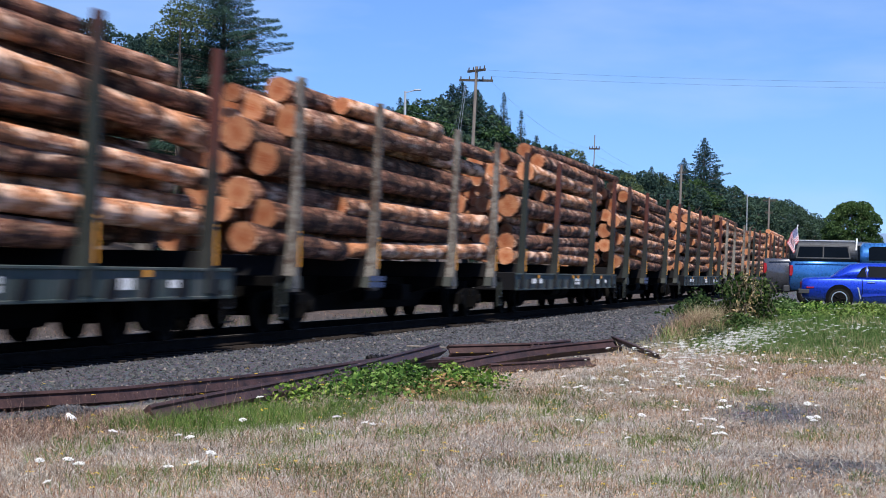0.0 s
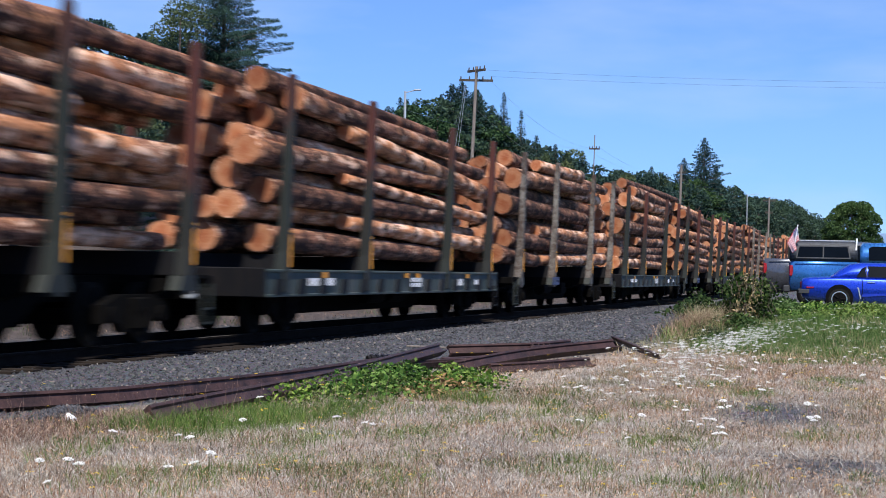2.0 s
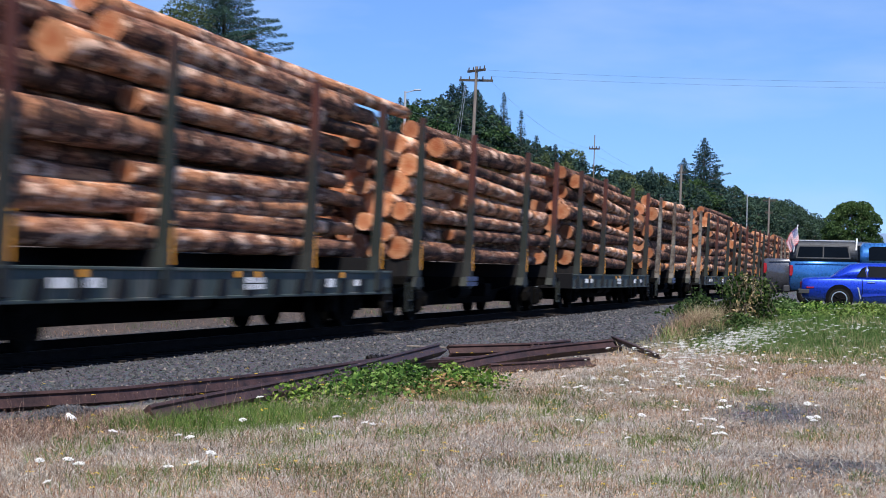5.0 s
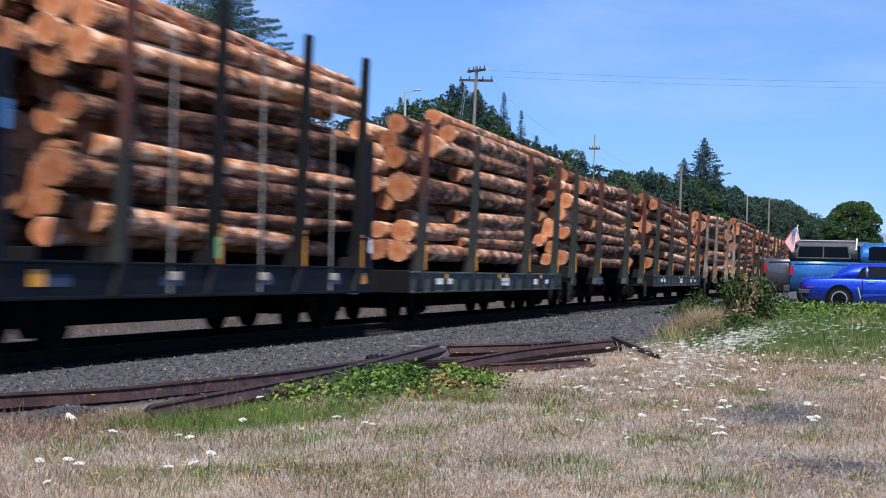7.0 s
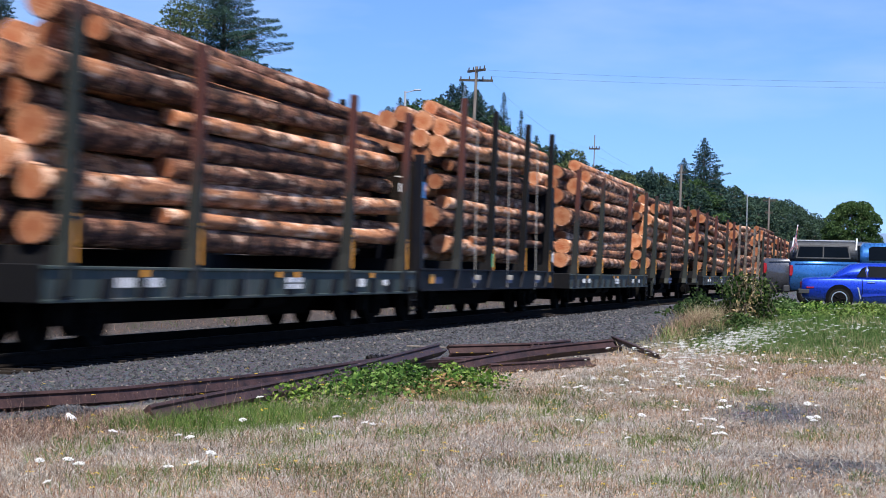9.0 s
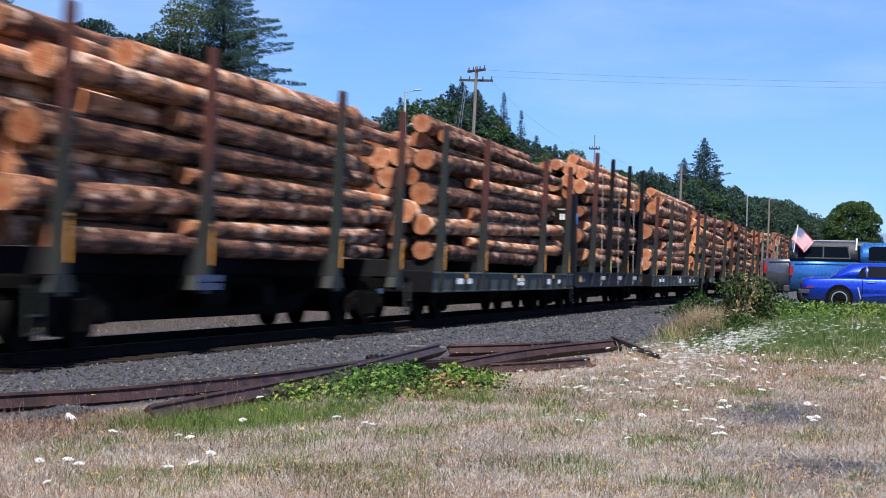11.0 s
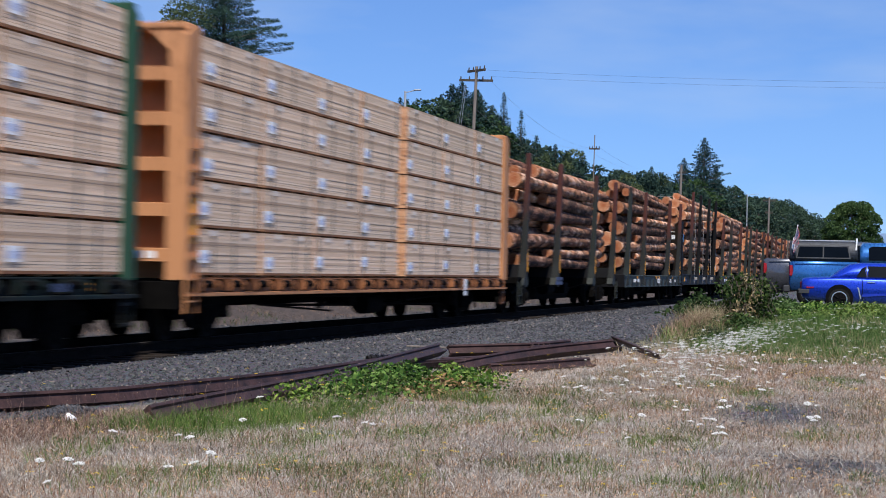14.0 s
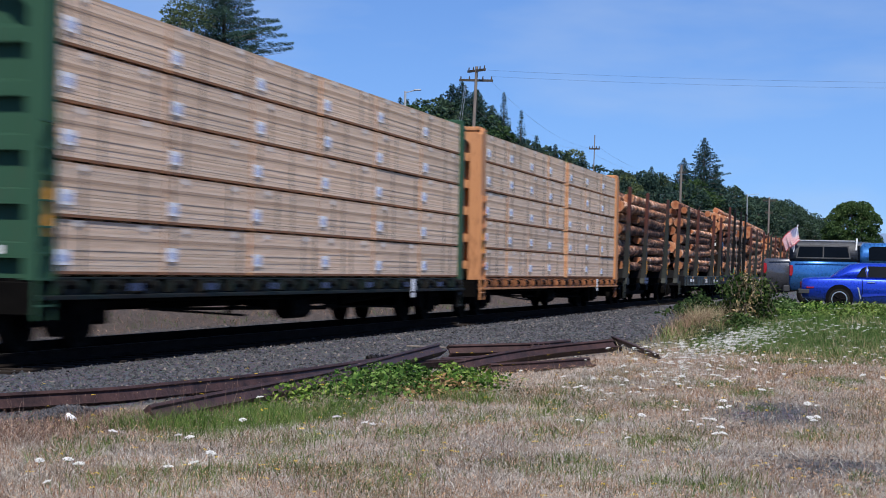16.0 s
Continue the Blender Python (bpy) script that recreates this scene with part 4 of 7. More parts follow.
def load(s, n, kind, near=True, top=4.45, short=False, jitter=0.0):
    """The logs on one car, as (rear point, front point, rear radius, front radius). Near cars get single logs, far ones one joined load."""
    rng = random.Random(100 + n)
    row, deep = LOADS[kind]
    span = 12.6
    out, taken = [], []
    for x0, z0, x1, z1, r in row:
        j = rng.uniform(-1, 1) * jitter
        fore = x0 > -6.2 and not short
        r1 = min(0.245, r * 1.3) if fore else max(0.11, r * 0.78)
        y0, y1 = -1.26 + r, -1.26 + r1
        out.append((Vector((x0 + j * 6, y0, z0 + j)), Vector((x1 + j * 6, y1, z1 + j)), r, r1))
        taken.append((y0, (z0 + z1) / 2, (r + r1) / 2 + 0.01))
    for x0, y, z, r in deep:
        j = rng.uniform(-1, 1) * jitter
        r1 = r * 0.75
        tip = z - rng.uniform(0.0, 0.12)
        out.append((Vector((x0 + rng.uniform(-0.08, 0.08) + j * 6, y, z + j)), Vector((x0 + (12.9 if short else 17.8 if y > -0.72 else span) + rng.uniform(-0.6, 0.4), y + rng.uniform(-0.05, 0.05), max(tip, 1.40 + r1))), r, r1))
        taken.append((y, (z + tip) / 2, (r + r1) / 2))
    # the rest of the stack behind them
    for tries in range(2600):
        r = 0.235 - 0.10 * tries / 2600
        y, z = rng.uniform(-0.95, 1.26 - r), rng.uniform(1.40 + r, top - r)
        if z + r > top - 0.05 + 0.10 * (1 - y * y):
            continue
        if all(math.hypot(y - a, z - b) > (r + q) * 0.97 for a, b, q in taken):
            taken.append((y, z, r))
            whole = y > -0.5 and not short
            fore = rng.random() < 0.5 and not short and not whole
            x0 = (-3.4 if fore else -4.5 if short else -8.0) + rng.uniform(-0.3, 1.2)
            r0, r1 = (r * 0.82, r * 1.1) if fore else (r * 1.1, r * 0.82)
            out.append((Vector((x0, y, z)), Vector(((9.3 if whole else x0 + span) + rng.uniform(-0.9, 0.0), y, z - rng.uniform(-0.02, 0.05))), r0, r1))
    joint = None if near else bmesh.new()
    for k, (a, b, r0, r1) in enumerate(out):
        m = laid(a, b) @ pose(0, 0, 0, rng.uniform(0, 360))
        if near:
            bm = bmesh.new()
            log_mesh(bm, r0, r1, (b - a).length, n * 61 + k)
            o = part("log", bm, [M["bark"], M["log_end"]])
            tagged(o, "barked conifer log with an orange sawn end on a log car", "log", "logs on the log cars")
            rides(o, on_train(s) @ m)
        else:
            bm = bmesh.new()
            log_mesh(bm, r0, r1, (b - a).length, n * 61 + k, 10)
            bmesh.ops.transform(bm, matrix=m, verts=bm.verts)
            me = bpy.data.meshes.new("one_log")
            bm.to_mesh(me)
            bm.free()
            joint.from_mesh(me)
            bpy.data.meshes.remove(me)
    if not near:
        o = part("log_load", joint, [M["bark"], M["log_end"]])
        tagged(o, "stack of barked conifer logs with orange sawn ends on a log car", "logs", "log loads", "stuff")
        rides(o, on_train(s))


# ---- lumber cars ----
def bundle_mesh(bm, length, seed):
    rng = random.Random(seed)
    z = 0.0
    while z < 0.69:
        h = 0.0394
        j = rng.uniform(-0.0025, 0.0025)
        a, b = rng.uniform(0, 0.008), rng.uniform(0, 0.012)
        vs = box(bm, -length / 2 + a, length / 2 - b, -0.63 + j, 0.63, z, z + h - rng.choice((0.0002, 0.0003, 0.0004, 0.0006) if z > 0.28 else (0.0004, 0.0008, 0.0022, 0.0034)))
        for f in {f for v in vs for f in v.link_faces}:
            if abs(f.normal.x) > 0.9:
                f.material_index = 1
            elif z == 0.0:
                f.material_index = 2
        z += h
    # end grain: some boards stand a little proud
    for _ in range(26):
        y, row = -0.62 + 0.095 * rng.randrange(13), rng.randrange(17)
        box(bm, -length / 2 - 0.010, -length / 2 + 0.05, y, y + 0.088, row * 0.0395 + 0.002, row * 0.0395 + 0.035, mat=1)


def tag_mesh(bm):
    box(bm, -0.18, 0.18, -0.006, 0, -0.10, 0.10)
    box(bm, -0.10, 0.07, -0.0085, -0.0055, -0.055, 0.035, mat=1)
    box(bm, 0.10, 0.15, -0.0085, -0.0055, -0.06, 0.06, mat=1)


def bundles(s, spans, base, label, rng):
    tag = shared("paper_tag", tag_mesh, [M["paper"], M["print_blue"]])
    slip = shared("paper_slip", lambda bm: box(bm, -0.11, 0.11, -0.004, 0, -0.04, 0.04), M["slip"])
    for side in (-1, 1):
        for tier in range(5):
            for k, (a, b) in enumerate(spans):
                length = round(b - a - 0.05, 2)
                d = shared("bundle_%.2f_%d" % (length, (tier + k) % 2), lambda bm: bundle_mesh(bm, length, (tier + k) % 2), [M["lumber"], M["lumber_end"], M["dunnage"]])
                o = tagged(new("lumber_pack", d), label, "lumber pack", "lumber packs on the centre-beam cars")
                if side < 0:
                    put("paper_tag", tag, o, pose(-length / 2 + 0.32 + rng.uniform(-0.08, 0.1), -0.638, 0.25 + rng.uniform(-0.04, 0.05)))
                    for e in (-1, 1):
                        if rng.random() < 0.8:
                            put("paper_slip", slip, o, pose(e * (length / 2 - 0.75) + rng.uniform(-0.1, 0.1), -0.638, 0.655 + rng.uniform(-0.01, 0.01)))

                for x in rng.sample((-0.42, -0.27, -0.1, 0.08, 0.25, 0.40), 2) if side < 0 else ():
                    put("steel_band", shared("steel_band", lambda bm: box(bm, -0.03, 0.03, -0.6405, -0.6385, 0.0, 0.709), M["band"]), o, pose(x * length + rng.uniform(-0.15, 0.15), 0, 0))
                for x in (-0.4, -0.13, 0.13, 0.4):
                    put("batten", shared("batten", lambda bm: box(bm, -0.045, 0.045, -0.60, 0.60, -0.031, 0.0), M["lumber_end"]), o, pose(x * length, 0, 0))
                m = on_train(s) @ pose((a + b) / 2, 0.765 * side + rng.uniform(-0.012, 0.012), base + tier * 0.74 + 0.031)
                rides(o, m if side < 0 else m @ pose(0, 0, 0, 0, 0, 180))


def lumber_car(s, half, paint, spans, label, rear, fore):
    root = tagged(new("centre_beam_car"), label, "rail car", "lumber cars")
    mat = M[paint]
    L = half
    D = 0.62 if paint == "orange" else 0.36        # depth of the end frames

    def deck(bm):
        box(bm, -L - 0.3, L + 0.3, -1.36, 1.36, 0.90, 0.97)
        box(bm, -L, L, -0.3, 0.3, 0.48, 0.90)
        for k in range(9):
            x = -L + 1 + k * (2 * L - 2) / 8
            prism(bm, [(-1.36, 0.80), (-1.36, 0.9), (1.36, 0.9), (1.36, 0.80), (0.3, 0.55), (-0.3, 0.55)], 0, x - 0.06, x + 0.06)
        box(bm, -1.2, 0.6, -0.9, -0.4, 0.42, 0.8, 0.03)
        rod(bm, (-0.6, -0.95, 0.44), (0.5, -0.95, 0.44), 0.20, n=14)
        rod(bm, (0.5, -0.95, 0.44), (0.9, -0.95, 0.44), 0.13, 0.05, n=10)
        for a, b in (((-L + 4, -0.95, 0.52), (-2.6, -0.95, 0.34)), ((0.9, -0.95, 0.44), (L - 4, -0.95, 0.36)), ((-L + 4, -1.0, 0.66), (-0.6, -1.0, 0.62)), ((0.9, -0.9, 0.40), (L - 4.2, -0.9, 0.60))):
            rod(bm, a, b, 0.02, n=6)
        for x in (-3.4, 2.9):
            box(bm, x - 0.03, x + 0.03, -1.0, -0.9, 0.40, 0.82)
        for a, b in (((-L + 5, -0.8, 0.75), (-2, -0.75, 0.45)), ((-2, -0.75, 0.45), (4, -0.75, 0.52)), ((4, -0.75, 0.52), (L - 4.5, -0.8, 0.72)), ((-L + 5, -0.8, 0.5), (2.5, -0.8, 0.38))):
            rod(bm, a, b, 0.025, n=6)
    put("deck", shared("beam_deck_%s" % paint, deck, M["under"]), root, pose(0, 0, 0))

    def sill(bm):
        # web is black between the winches: recess shade put into its colour
        box(bm, -L - 0.35, L + 0.35, -1.36, -1.32, 0.72, 0.98, 0.008, mat=1)
        box(bm, -L - 0.35, L + 0.35, -1.50, -1.32, 0.70, 0.76, 0.01, mat=2)
        box(bm, -L - 0.35, L + 0.35, -1.42, -1.32, 0.965, 0.99, 0.006)
    gear = M[paint + "_gear"]
    d = shared("beam_sill_%s" % paint, sill, [gear, M["black"], mat if paint == "orange" else gear])
    put("side_sill", d, root, pose(0, 0, 0))
    put("side_sill", d, root, pose(0, 0, 0, 0, 0, 180))

    def winch(bm):
        rod(bm, (-0.30, -1.44, 0.89), (0.22, -1.44, 0.89), 0.065, n=8, mat=1)
        box(bm, -0.34, 0.02, -1.40, -1.362, 0.88, 0.965, 0.006)
        prism(bm, [(-0.10, 0.76), (0.20, 0.76), (0.30, 0.965), (0.02, 0.965)], 1, -1.47, -1.362)
        for x in (-0.33, 0.24):
            prism(bm, [(-1.36, 0.77), (-1.50, 0.79), (-1.52, 0.88), (-1.46, 0.965), (-1.36, 0.965)], 0, x, x + 0.05)
        rod(bm, (0.29, -1.45, 0.87), (0.34, -1.45, 0.87), 0.09, n=8)
    w = shared("winch_%s" % paint, winch, [gear, M["under"]])
    k = int(2 * L / 1.2)
    for i in range(k):
        put("winch", w, root, pose(-L + 0.35 + i * (2 * L - 0.7) / (k - 1), 0, 0))

    def plate(bm):
        box(bm, L + 0.08, L + 0.14, -1.36, 1.36, 0.95, 4.74)
        box(bm, L + 0.10, L + D, -1.40, 1.40, 4.73, 4.83, 0.015)

    def post(bm):
        prism(bm, [(L + 0.10, 0.96), (L + 0.10, 4.79), (L + D - 0.2, 4.79), (L + D, 4.64), (L + D, 0.96)], 1, -1.45, -1.35)
        prism(bm, [(-1.35, 0.95), (-1.35, 4.70), (-0.80, 4.70), (-1.14, 4.40), (-1.14, 0.95)], 0, L + D - 0.06, L + D - 0.02)

    def shelf(bm):
        box(bm, L + 0.13, L + D - 0.1, -1.34, 1.34, 0, 0.05, 0.008)
        box(bm, L + D - 0.16, L + D - 0.1, -1.34, 1.34, -0.02, 0.19, 0.008)

    def end(bm):
        box(bm, L + D - 0.22, L + D - 0.02, -1.34, 1.34, 0.50, 0.93, 0.015)

    def step(bm):
        for x in (L - 0.10, L + 0.26):
            box(bm, x, x + 0.05, -1.46, -1.40, 0.30, 0.96, 0.006)
        for z in (0.32, 0.60):
            box(bm, L - 0.10, L + 0.31, -1.46, -1.36, z, z + 0.04, 0.006)
    for turn in (0, 180):
        r = pose(0, 0, 0, 0, 0, turn)
        w = put("bulkhead", shared("beam_wall_%s" % paint, plate, mat), root, r)
        put("corner_post", shared("beam_post_%s" % paint, post, mat), w, Matrix.Identity(4))
        put("corner_post", SHARED["beam_post_%s" % paint], w, Matrix.Diagonal((1, -1, 1, 1)))
        for i in range(5):
            put("cross_shelf", shared("beam_shelf_%s" % paint, shelf, mat), w, Matrix.Translation((0, 0, 1.24 + i * 0.685)))
        put("end_sill", shared("beam_end_%s" % paint, end, M["under"]), root, r)
        put("corner_step", shared("beam_step_%s" % paint, step, gear), root, r)

    def beam(bm):
        box(bm, -L, L, -0.05, 0.05, 4.54, 4.74, 0.01)
        n = 12
        for i in range(n + 1):
            x = -L + 2 * L * i / n
            box(bm, x - 0.06, x + 0.06, -0.05, 0.05, 0.97, 4.36)
    put("centre_beam", shared("beam_%s" % paint, beam, mat), root, pose(0, 0, 0))

    def ladder(bm):
        for i in range(8):
            box(bm, -L - 0.60, -L - 0.15, -1.50, -1.46, 0.62 + i * 0.33, 0.645 + i * 0.33)
        for x in (-L - 0.62, -L - 0.16):
            box(bm, x, x + 0.025, -1.49, -1.45, 0.45, 3.1)
    put("ladder", shared("ladder_%s" % paint, ladder, mat), root, pose(0, 0, 0))
    put("yellow_plate", shared("tall_marker", lambda bm: box(bm, -0.09, 0.09, -0.01, 0, -0.35, 0.35, 0.003), M["yellow"]), root, pose(-L - 0.3, -1.455, 1.85))

    def sheet(bm):
        box(bm, -0.12, 0.12, -0.008, 0, -0.2, 0.2)
        box(bm, -0.09, 0.09, -0.011, -0.007, -0.1, -0.06, mat=1)
    put("notice_sheet", shared("notice", sheet, [M["paper"], M["black"]]), root, pose(L - 4.6, -1.535, 0.78))
    put("stencil", shared("car_stencil", lambda bm: bars(bm, 0.34, 0.14, random.Random(2), 1), M["white"]), root, pose(-L - 0.522, -0.8, 1.33, 0, 0, -90))
    for x in (-L + 1.6, -L + 4.2, L - 9, L - 1.1):
        put("marker_plate", shared("marker", lambda bm: box(bm, -0.11, 0.11, -0.012, 0, -0.05, 0.05, 0.003), M["yellow"]), root, pose(x, -1.405, 0.86))
    if paint == "forest":
        for k in range(7):
            put("stencil", shared("sill_lettering", lambda bm: bars(bm, 0.5, 0.13, random.Random(5)), M["deep_blue"]), root, pose(-L + 2.4 + 2.9 * k, -1.515, 0.86))
    couplers(root, L + 0.95)
    trucks(root, -L + rear, L - fore)
    rides(root, on_train(s))
    bundles(s, spans, 1.0, "banded pack of pale sawn softwood with white paper tags", random.Random(int(-s)))


LOG_CARS = [(-76.3, 2, "a"), (-56.05, 1, "b"), (-18.5, 1, "c"), (0.9, 2, "d"), (21.6, 1, "e"), (41.9, 3, "f"), (62.0, 1, "c"), (82.0, 2, "e"), (102.2, 1, "d"), (122.4, 3, "b"), (142.6, 1, "a"), (162.8, 2, "c"), (183.0, 1, "e")]
for i, (s, kind, stack) in enumerate(LOG_CARS):
    if kind == 1:
        flat_log_car(s, i)
    else:
        skeleton_log_car(s, i, kind == 3)
    load(s, i, stack, near=s < 100, jitter=0.0 if s < 60 else 0.04)
bulkhead_car(-38.58, 20)
load(-38.58, 20, "k", top=4.95, short=True)

lumber_car(-98.35, 10.95, "orange", [(-10.95, -8.05), (-8.05, -5.15), (-5.15, -2.25), (-2.25, 0.65), (1.2, 4.45), (4.45, 7.7), (7.7, 10.95)], "orange centre-beam flat car loaded with lumber", 1.1, 3.2)
lumber_car(-123.05, 10.95, "forest", [(-10.95 + 3.65 * k, -7.3 + 3.65 * k) for k in range(6)], "dark green centre-beam flat car loaded with lumber", 1.2, 1.7)


# ---- old rails on the verge ----
def old_rails():
    """Scrapped rails thrown down in a heap between the gravel and the grass."""
    def one(pts, z0, z1, roll, label, size=1.0):
        """A rail swept along a gently bent line on the ground."""
        pts = [Vector((*q, 0)) for q in pts]
        ext = [pts[0] * 2 - pts[1]] + pts + [pts[-1] * 2 - pts[-2]]
        way = []
        for i in range(1, len(ext) - 2):
            p0, p1, p2, p3 = ext[i - 1:i + 3]
            for k in range(8):
                t = k / 8
                way.append(0.5 * ((2 * p1) + (p2 - p0) * t + (2 * p0 - 5 * p1 + 4 * p2 - p3) * t * t + (3 * p1 - p0 - 3 * p2 + p3) * t ** 3))
        way.append(pts[-1])
        n = len(way)
        bm, rings = bmesh.new(), []
        c, sn = math.cos(radians(roll)), math.sin(radians(roll))
        for i, q in enumerate(way):
            d = (way[min(i + 1, n - 1)] - way[max(i - 1, 0)]).normalized()
            side = Vector((-d.y, d.x, 0))
            z = z0 + (z1 - z0) * i / (n - 1)
            ring = []
            for a, b in RAIL:
                a, b = a * size, (b - 0.08) * size
                a, b = a * c - b * sn, a * sn + b * c
                ring.append(bm.verts.new(Vector((q.x, q.y, z + b)) + side * a - way[0].xy.to_3d()))
            rings.append(ring)
        m = len(RAIL)
        for a, b in zip(rings, rings[1:]):
            for i in range(m):
                bm.faces.new((a[i], a[(i + 1) % m], b[(i + 1) % m], b[i]))
        bm.faces.new(rings[0][::-1])
        bm.faces.new(rings[-1])
        bmesh.ops.recalc_face_normals(bm, faces=list(bm.faces))
        o = part("old_rail", bm, M["rail"])
        o.location = way[0].xy.to_3d()
        tagged(o, label, "old rail", "scrapped rails on the verge")
    lie = "rusted scrap rail lying on the gravel verge"
    heap = "rusted scrap rail in a heap among grass and brambles"
    one([(13.4, 8.75), (15.53, 8.02), (16.78, 7.52), (17.89, 7.34), (20.46, 7.02), (22.55, 6.95), (24.87, 6.93)], -0.12, -0.12, -28, lie)
    one([(14.75, 6.2), (15.45, 6.18), (16.35, 6.15), (17.5, 6.12), (19.0, 6.12), (21.3, 6.28), (23.4, 6.45), (27.05, 6.76)], -0.105, -0.005, -42, heap)
    one([(24.2, 5.85), (24.9, 5.66), (26.35, 5.4), (27.55, 4.96), (28.78, 4.41)], -0.13, 0.065, -38, heap)
    one([(26.6, 6.52), (27.2, 6.0), (27.95, 5.48), (29.4, 5.2)], -0.01, 0.02, -32, heap)
    one([(25.8, 6.42), (26.5, 5.87), (27.4, 5.45)], -0.16, -0.12, 10, heap)
    one([(23.2, 6.85), (24.09, 6.72), (25.51, 6.37), (26.19, 5.87)], -0.16, -0.14, -70, heap)
    one([(24.54, 5.42), (25.46, 4.9), (26.65, 4.42)], -0.16, -0.13, -40, heap)
    one([(32.9, 5.08), (31.2, 4.44), (29.5, 3.80)], 0.03, -0.13, 20, "short light rusted rail propped on a rotten tie", 0.5)
    # a joint bar still bolted on, a rotten tie end
    bm = bmesh.new()
    box(bm, -0.35, 0.35, -0.06, 0.06, 0, 0.05, 0.01)
    for x in (-0.22, -0.07, 0.07, 0.22):
        rod(bm, (x, 0, 0.05), (x, 0, 0.085), 0.02, n=6)
    o = part("joint_bar", bm, M["rail"])
    o.matrix_basis = pose(27.1, 5.22, 0.03, -25, 0, -22)
    tagged(o, "rusted bolted joint bar lying on the scrap rails", "joint bar")
    bm = bmesh.new()
    box(bm, -0.35, 0.35, -0.12, 0.12, 0, 0.2, 0.03)
    for v in bm.verts:
        v.co += Vector((noise.noise(v.co * 7), noise.noise(v.co * 7 + Vector((3, 1, 0))), noise.noise(v.co * 7 + Vector((1, 5, 0))))) * 0.05
    o = part("rotten_tie_end", bm, M["tie"])
    o.matrix_basis = pose(33.0, 5.12, ground_z(33.0, 5.12) - 0.01, 0, 0, 25)
    tagged(o, "short rotten end of a wooden tie on the gravel", "tie end")
    # pale plank and a coil of black pipe on the gravel
    bm = bmesh.new()
    box(bm, -0.55, 0.55, -0.05, 0.05, 0, 0.03, 0.005)
    o = part("weathered_plank", bm, M["pole"])
    o.matrix_basis = pose(31.5, 8.0, ground_z(31.5, 8.0) + 0.01, 0, 0, 70)
    tagged(o, "pale weathered plank lying on the gravel", "plank")
    bm = bmesh.new()
    for k in range(14):
        a = k * 0.06
        m = pose(k * 0.045 - 0.3, 0, 0.07, 0, 90, 0)
        bmesh.ops.create_cone(bm, cap_ends=True, segments=12, radius1=0.075 if k % 2 else 0.06, radius2=0.075 if k % 2 else 0.06, depth=0.04, matrix=m)
    o = part("corrugated_pipe", bm, M["bluish"])
    o.matrix_basis = pose(26.2, 7.35, ground_z(26.2, 7.35) - 0.01, 0, 0, -50)
    tagged(o, "short black corrugated drain pipe on the gravel", "pipe")


old_rails()


# ---- parked vehicles ----
def paint(name, colour, flake):
    n = Nodes(name, 0.28, 0.55)
    n.set(n.b, "Coat Weight", 0.8)
    n.set(n.b, "Coat Roughness", 0.06)
    v = n.coords("Object")
    n.colour(n.mix(n.noise(v, 3.0), colour, flake))
    n.set(n.b, "Roughness", n.ramp(n.noise(v, 14.0), (0.3, 0.24), (0.7, 0.34)))
    return n.m


M["cobalt"] = paint("cobalt_car_paint", (0.006, 0.035, 0.42), (0.009, 0.05, 0.54))
M["azure"] = paint("azure_truck_paint", (0.026, 0.135, 0.37), (0.038, 0.17, 0.45))
M["pewter"] = paint("pewter_truck_paint", (0.075, 0.08, 0.095), (0.11, 0.115, 0.135))
M["shell"] = plain("weathered_dark_canopy", (0.002, 0.003, 0.005), (0.038, 0.045, 0.060), 7.0, 0.55, 0.0, stretch=(0.8, 1, 10), gloss=0.35)
M["chrome"] = plain("chrome", (0.62, 0.63, 0.65), (0.75, 0.76, 0.78), 3.0, 0.12, 1.0, 0.02)
M["slab"] = plain("pale_concrete", (0.16, 0.155, 0.15), (0.3, 0.29, 0.28), 6.0, 0.9, bump=0.5)
M["dull"] = plain("dull_chrome", (0.03, 0.031, 0.034), (0.06, 0.062, 0.067), 3.0, 0.55, 0.0, 0.05, gloss=0.2)
M["tyre"] = plain("tyre_rubber", (0.007, 0.007, 0.008), (0.016, 0.016, 0.016), 8.0, 0.9, gloss=0.15)
# near-black that stands for the shade in gaps and wheel hollows
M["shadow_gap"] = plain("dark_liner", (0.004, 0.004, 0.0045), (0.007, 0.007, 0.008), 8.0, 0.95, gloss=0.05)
M["red_lens"] = plain("red_lens", (0.22, 0.006, 0.008), (0.32, 0.010, 0.012), 8.0, 0.15)
M["amber"] = plain("white_metal_post", (0.75, 0.76, 0.78), (0.85, 0.85, 0.86), 8.0, 0.4)


def dark_glass():
    n = Nodes("tinted_glass", 0.12)
    n.set(n.b, "Specular IOR Level", 0.08)
    v = n.coords("Object")
    n.colour(n.mix(n.noise(v, 2.0), (0.0015, 0.0025, 0.004), (0.004, 0.006, 0.009)))
    return n.m


M["glass"] = dark_glass()


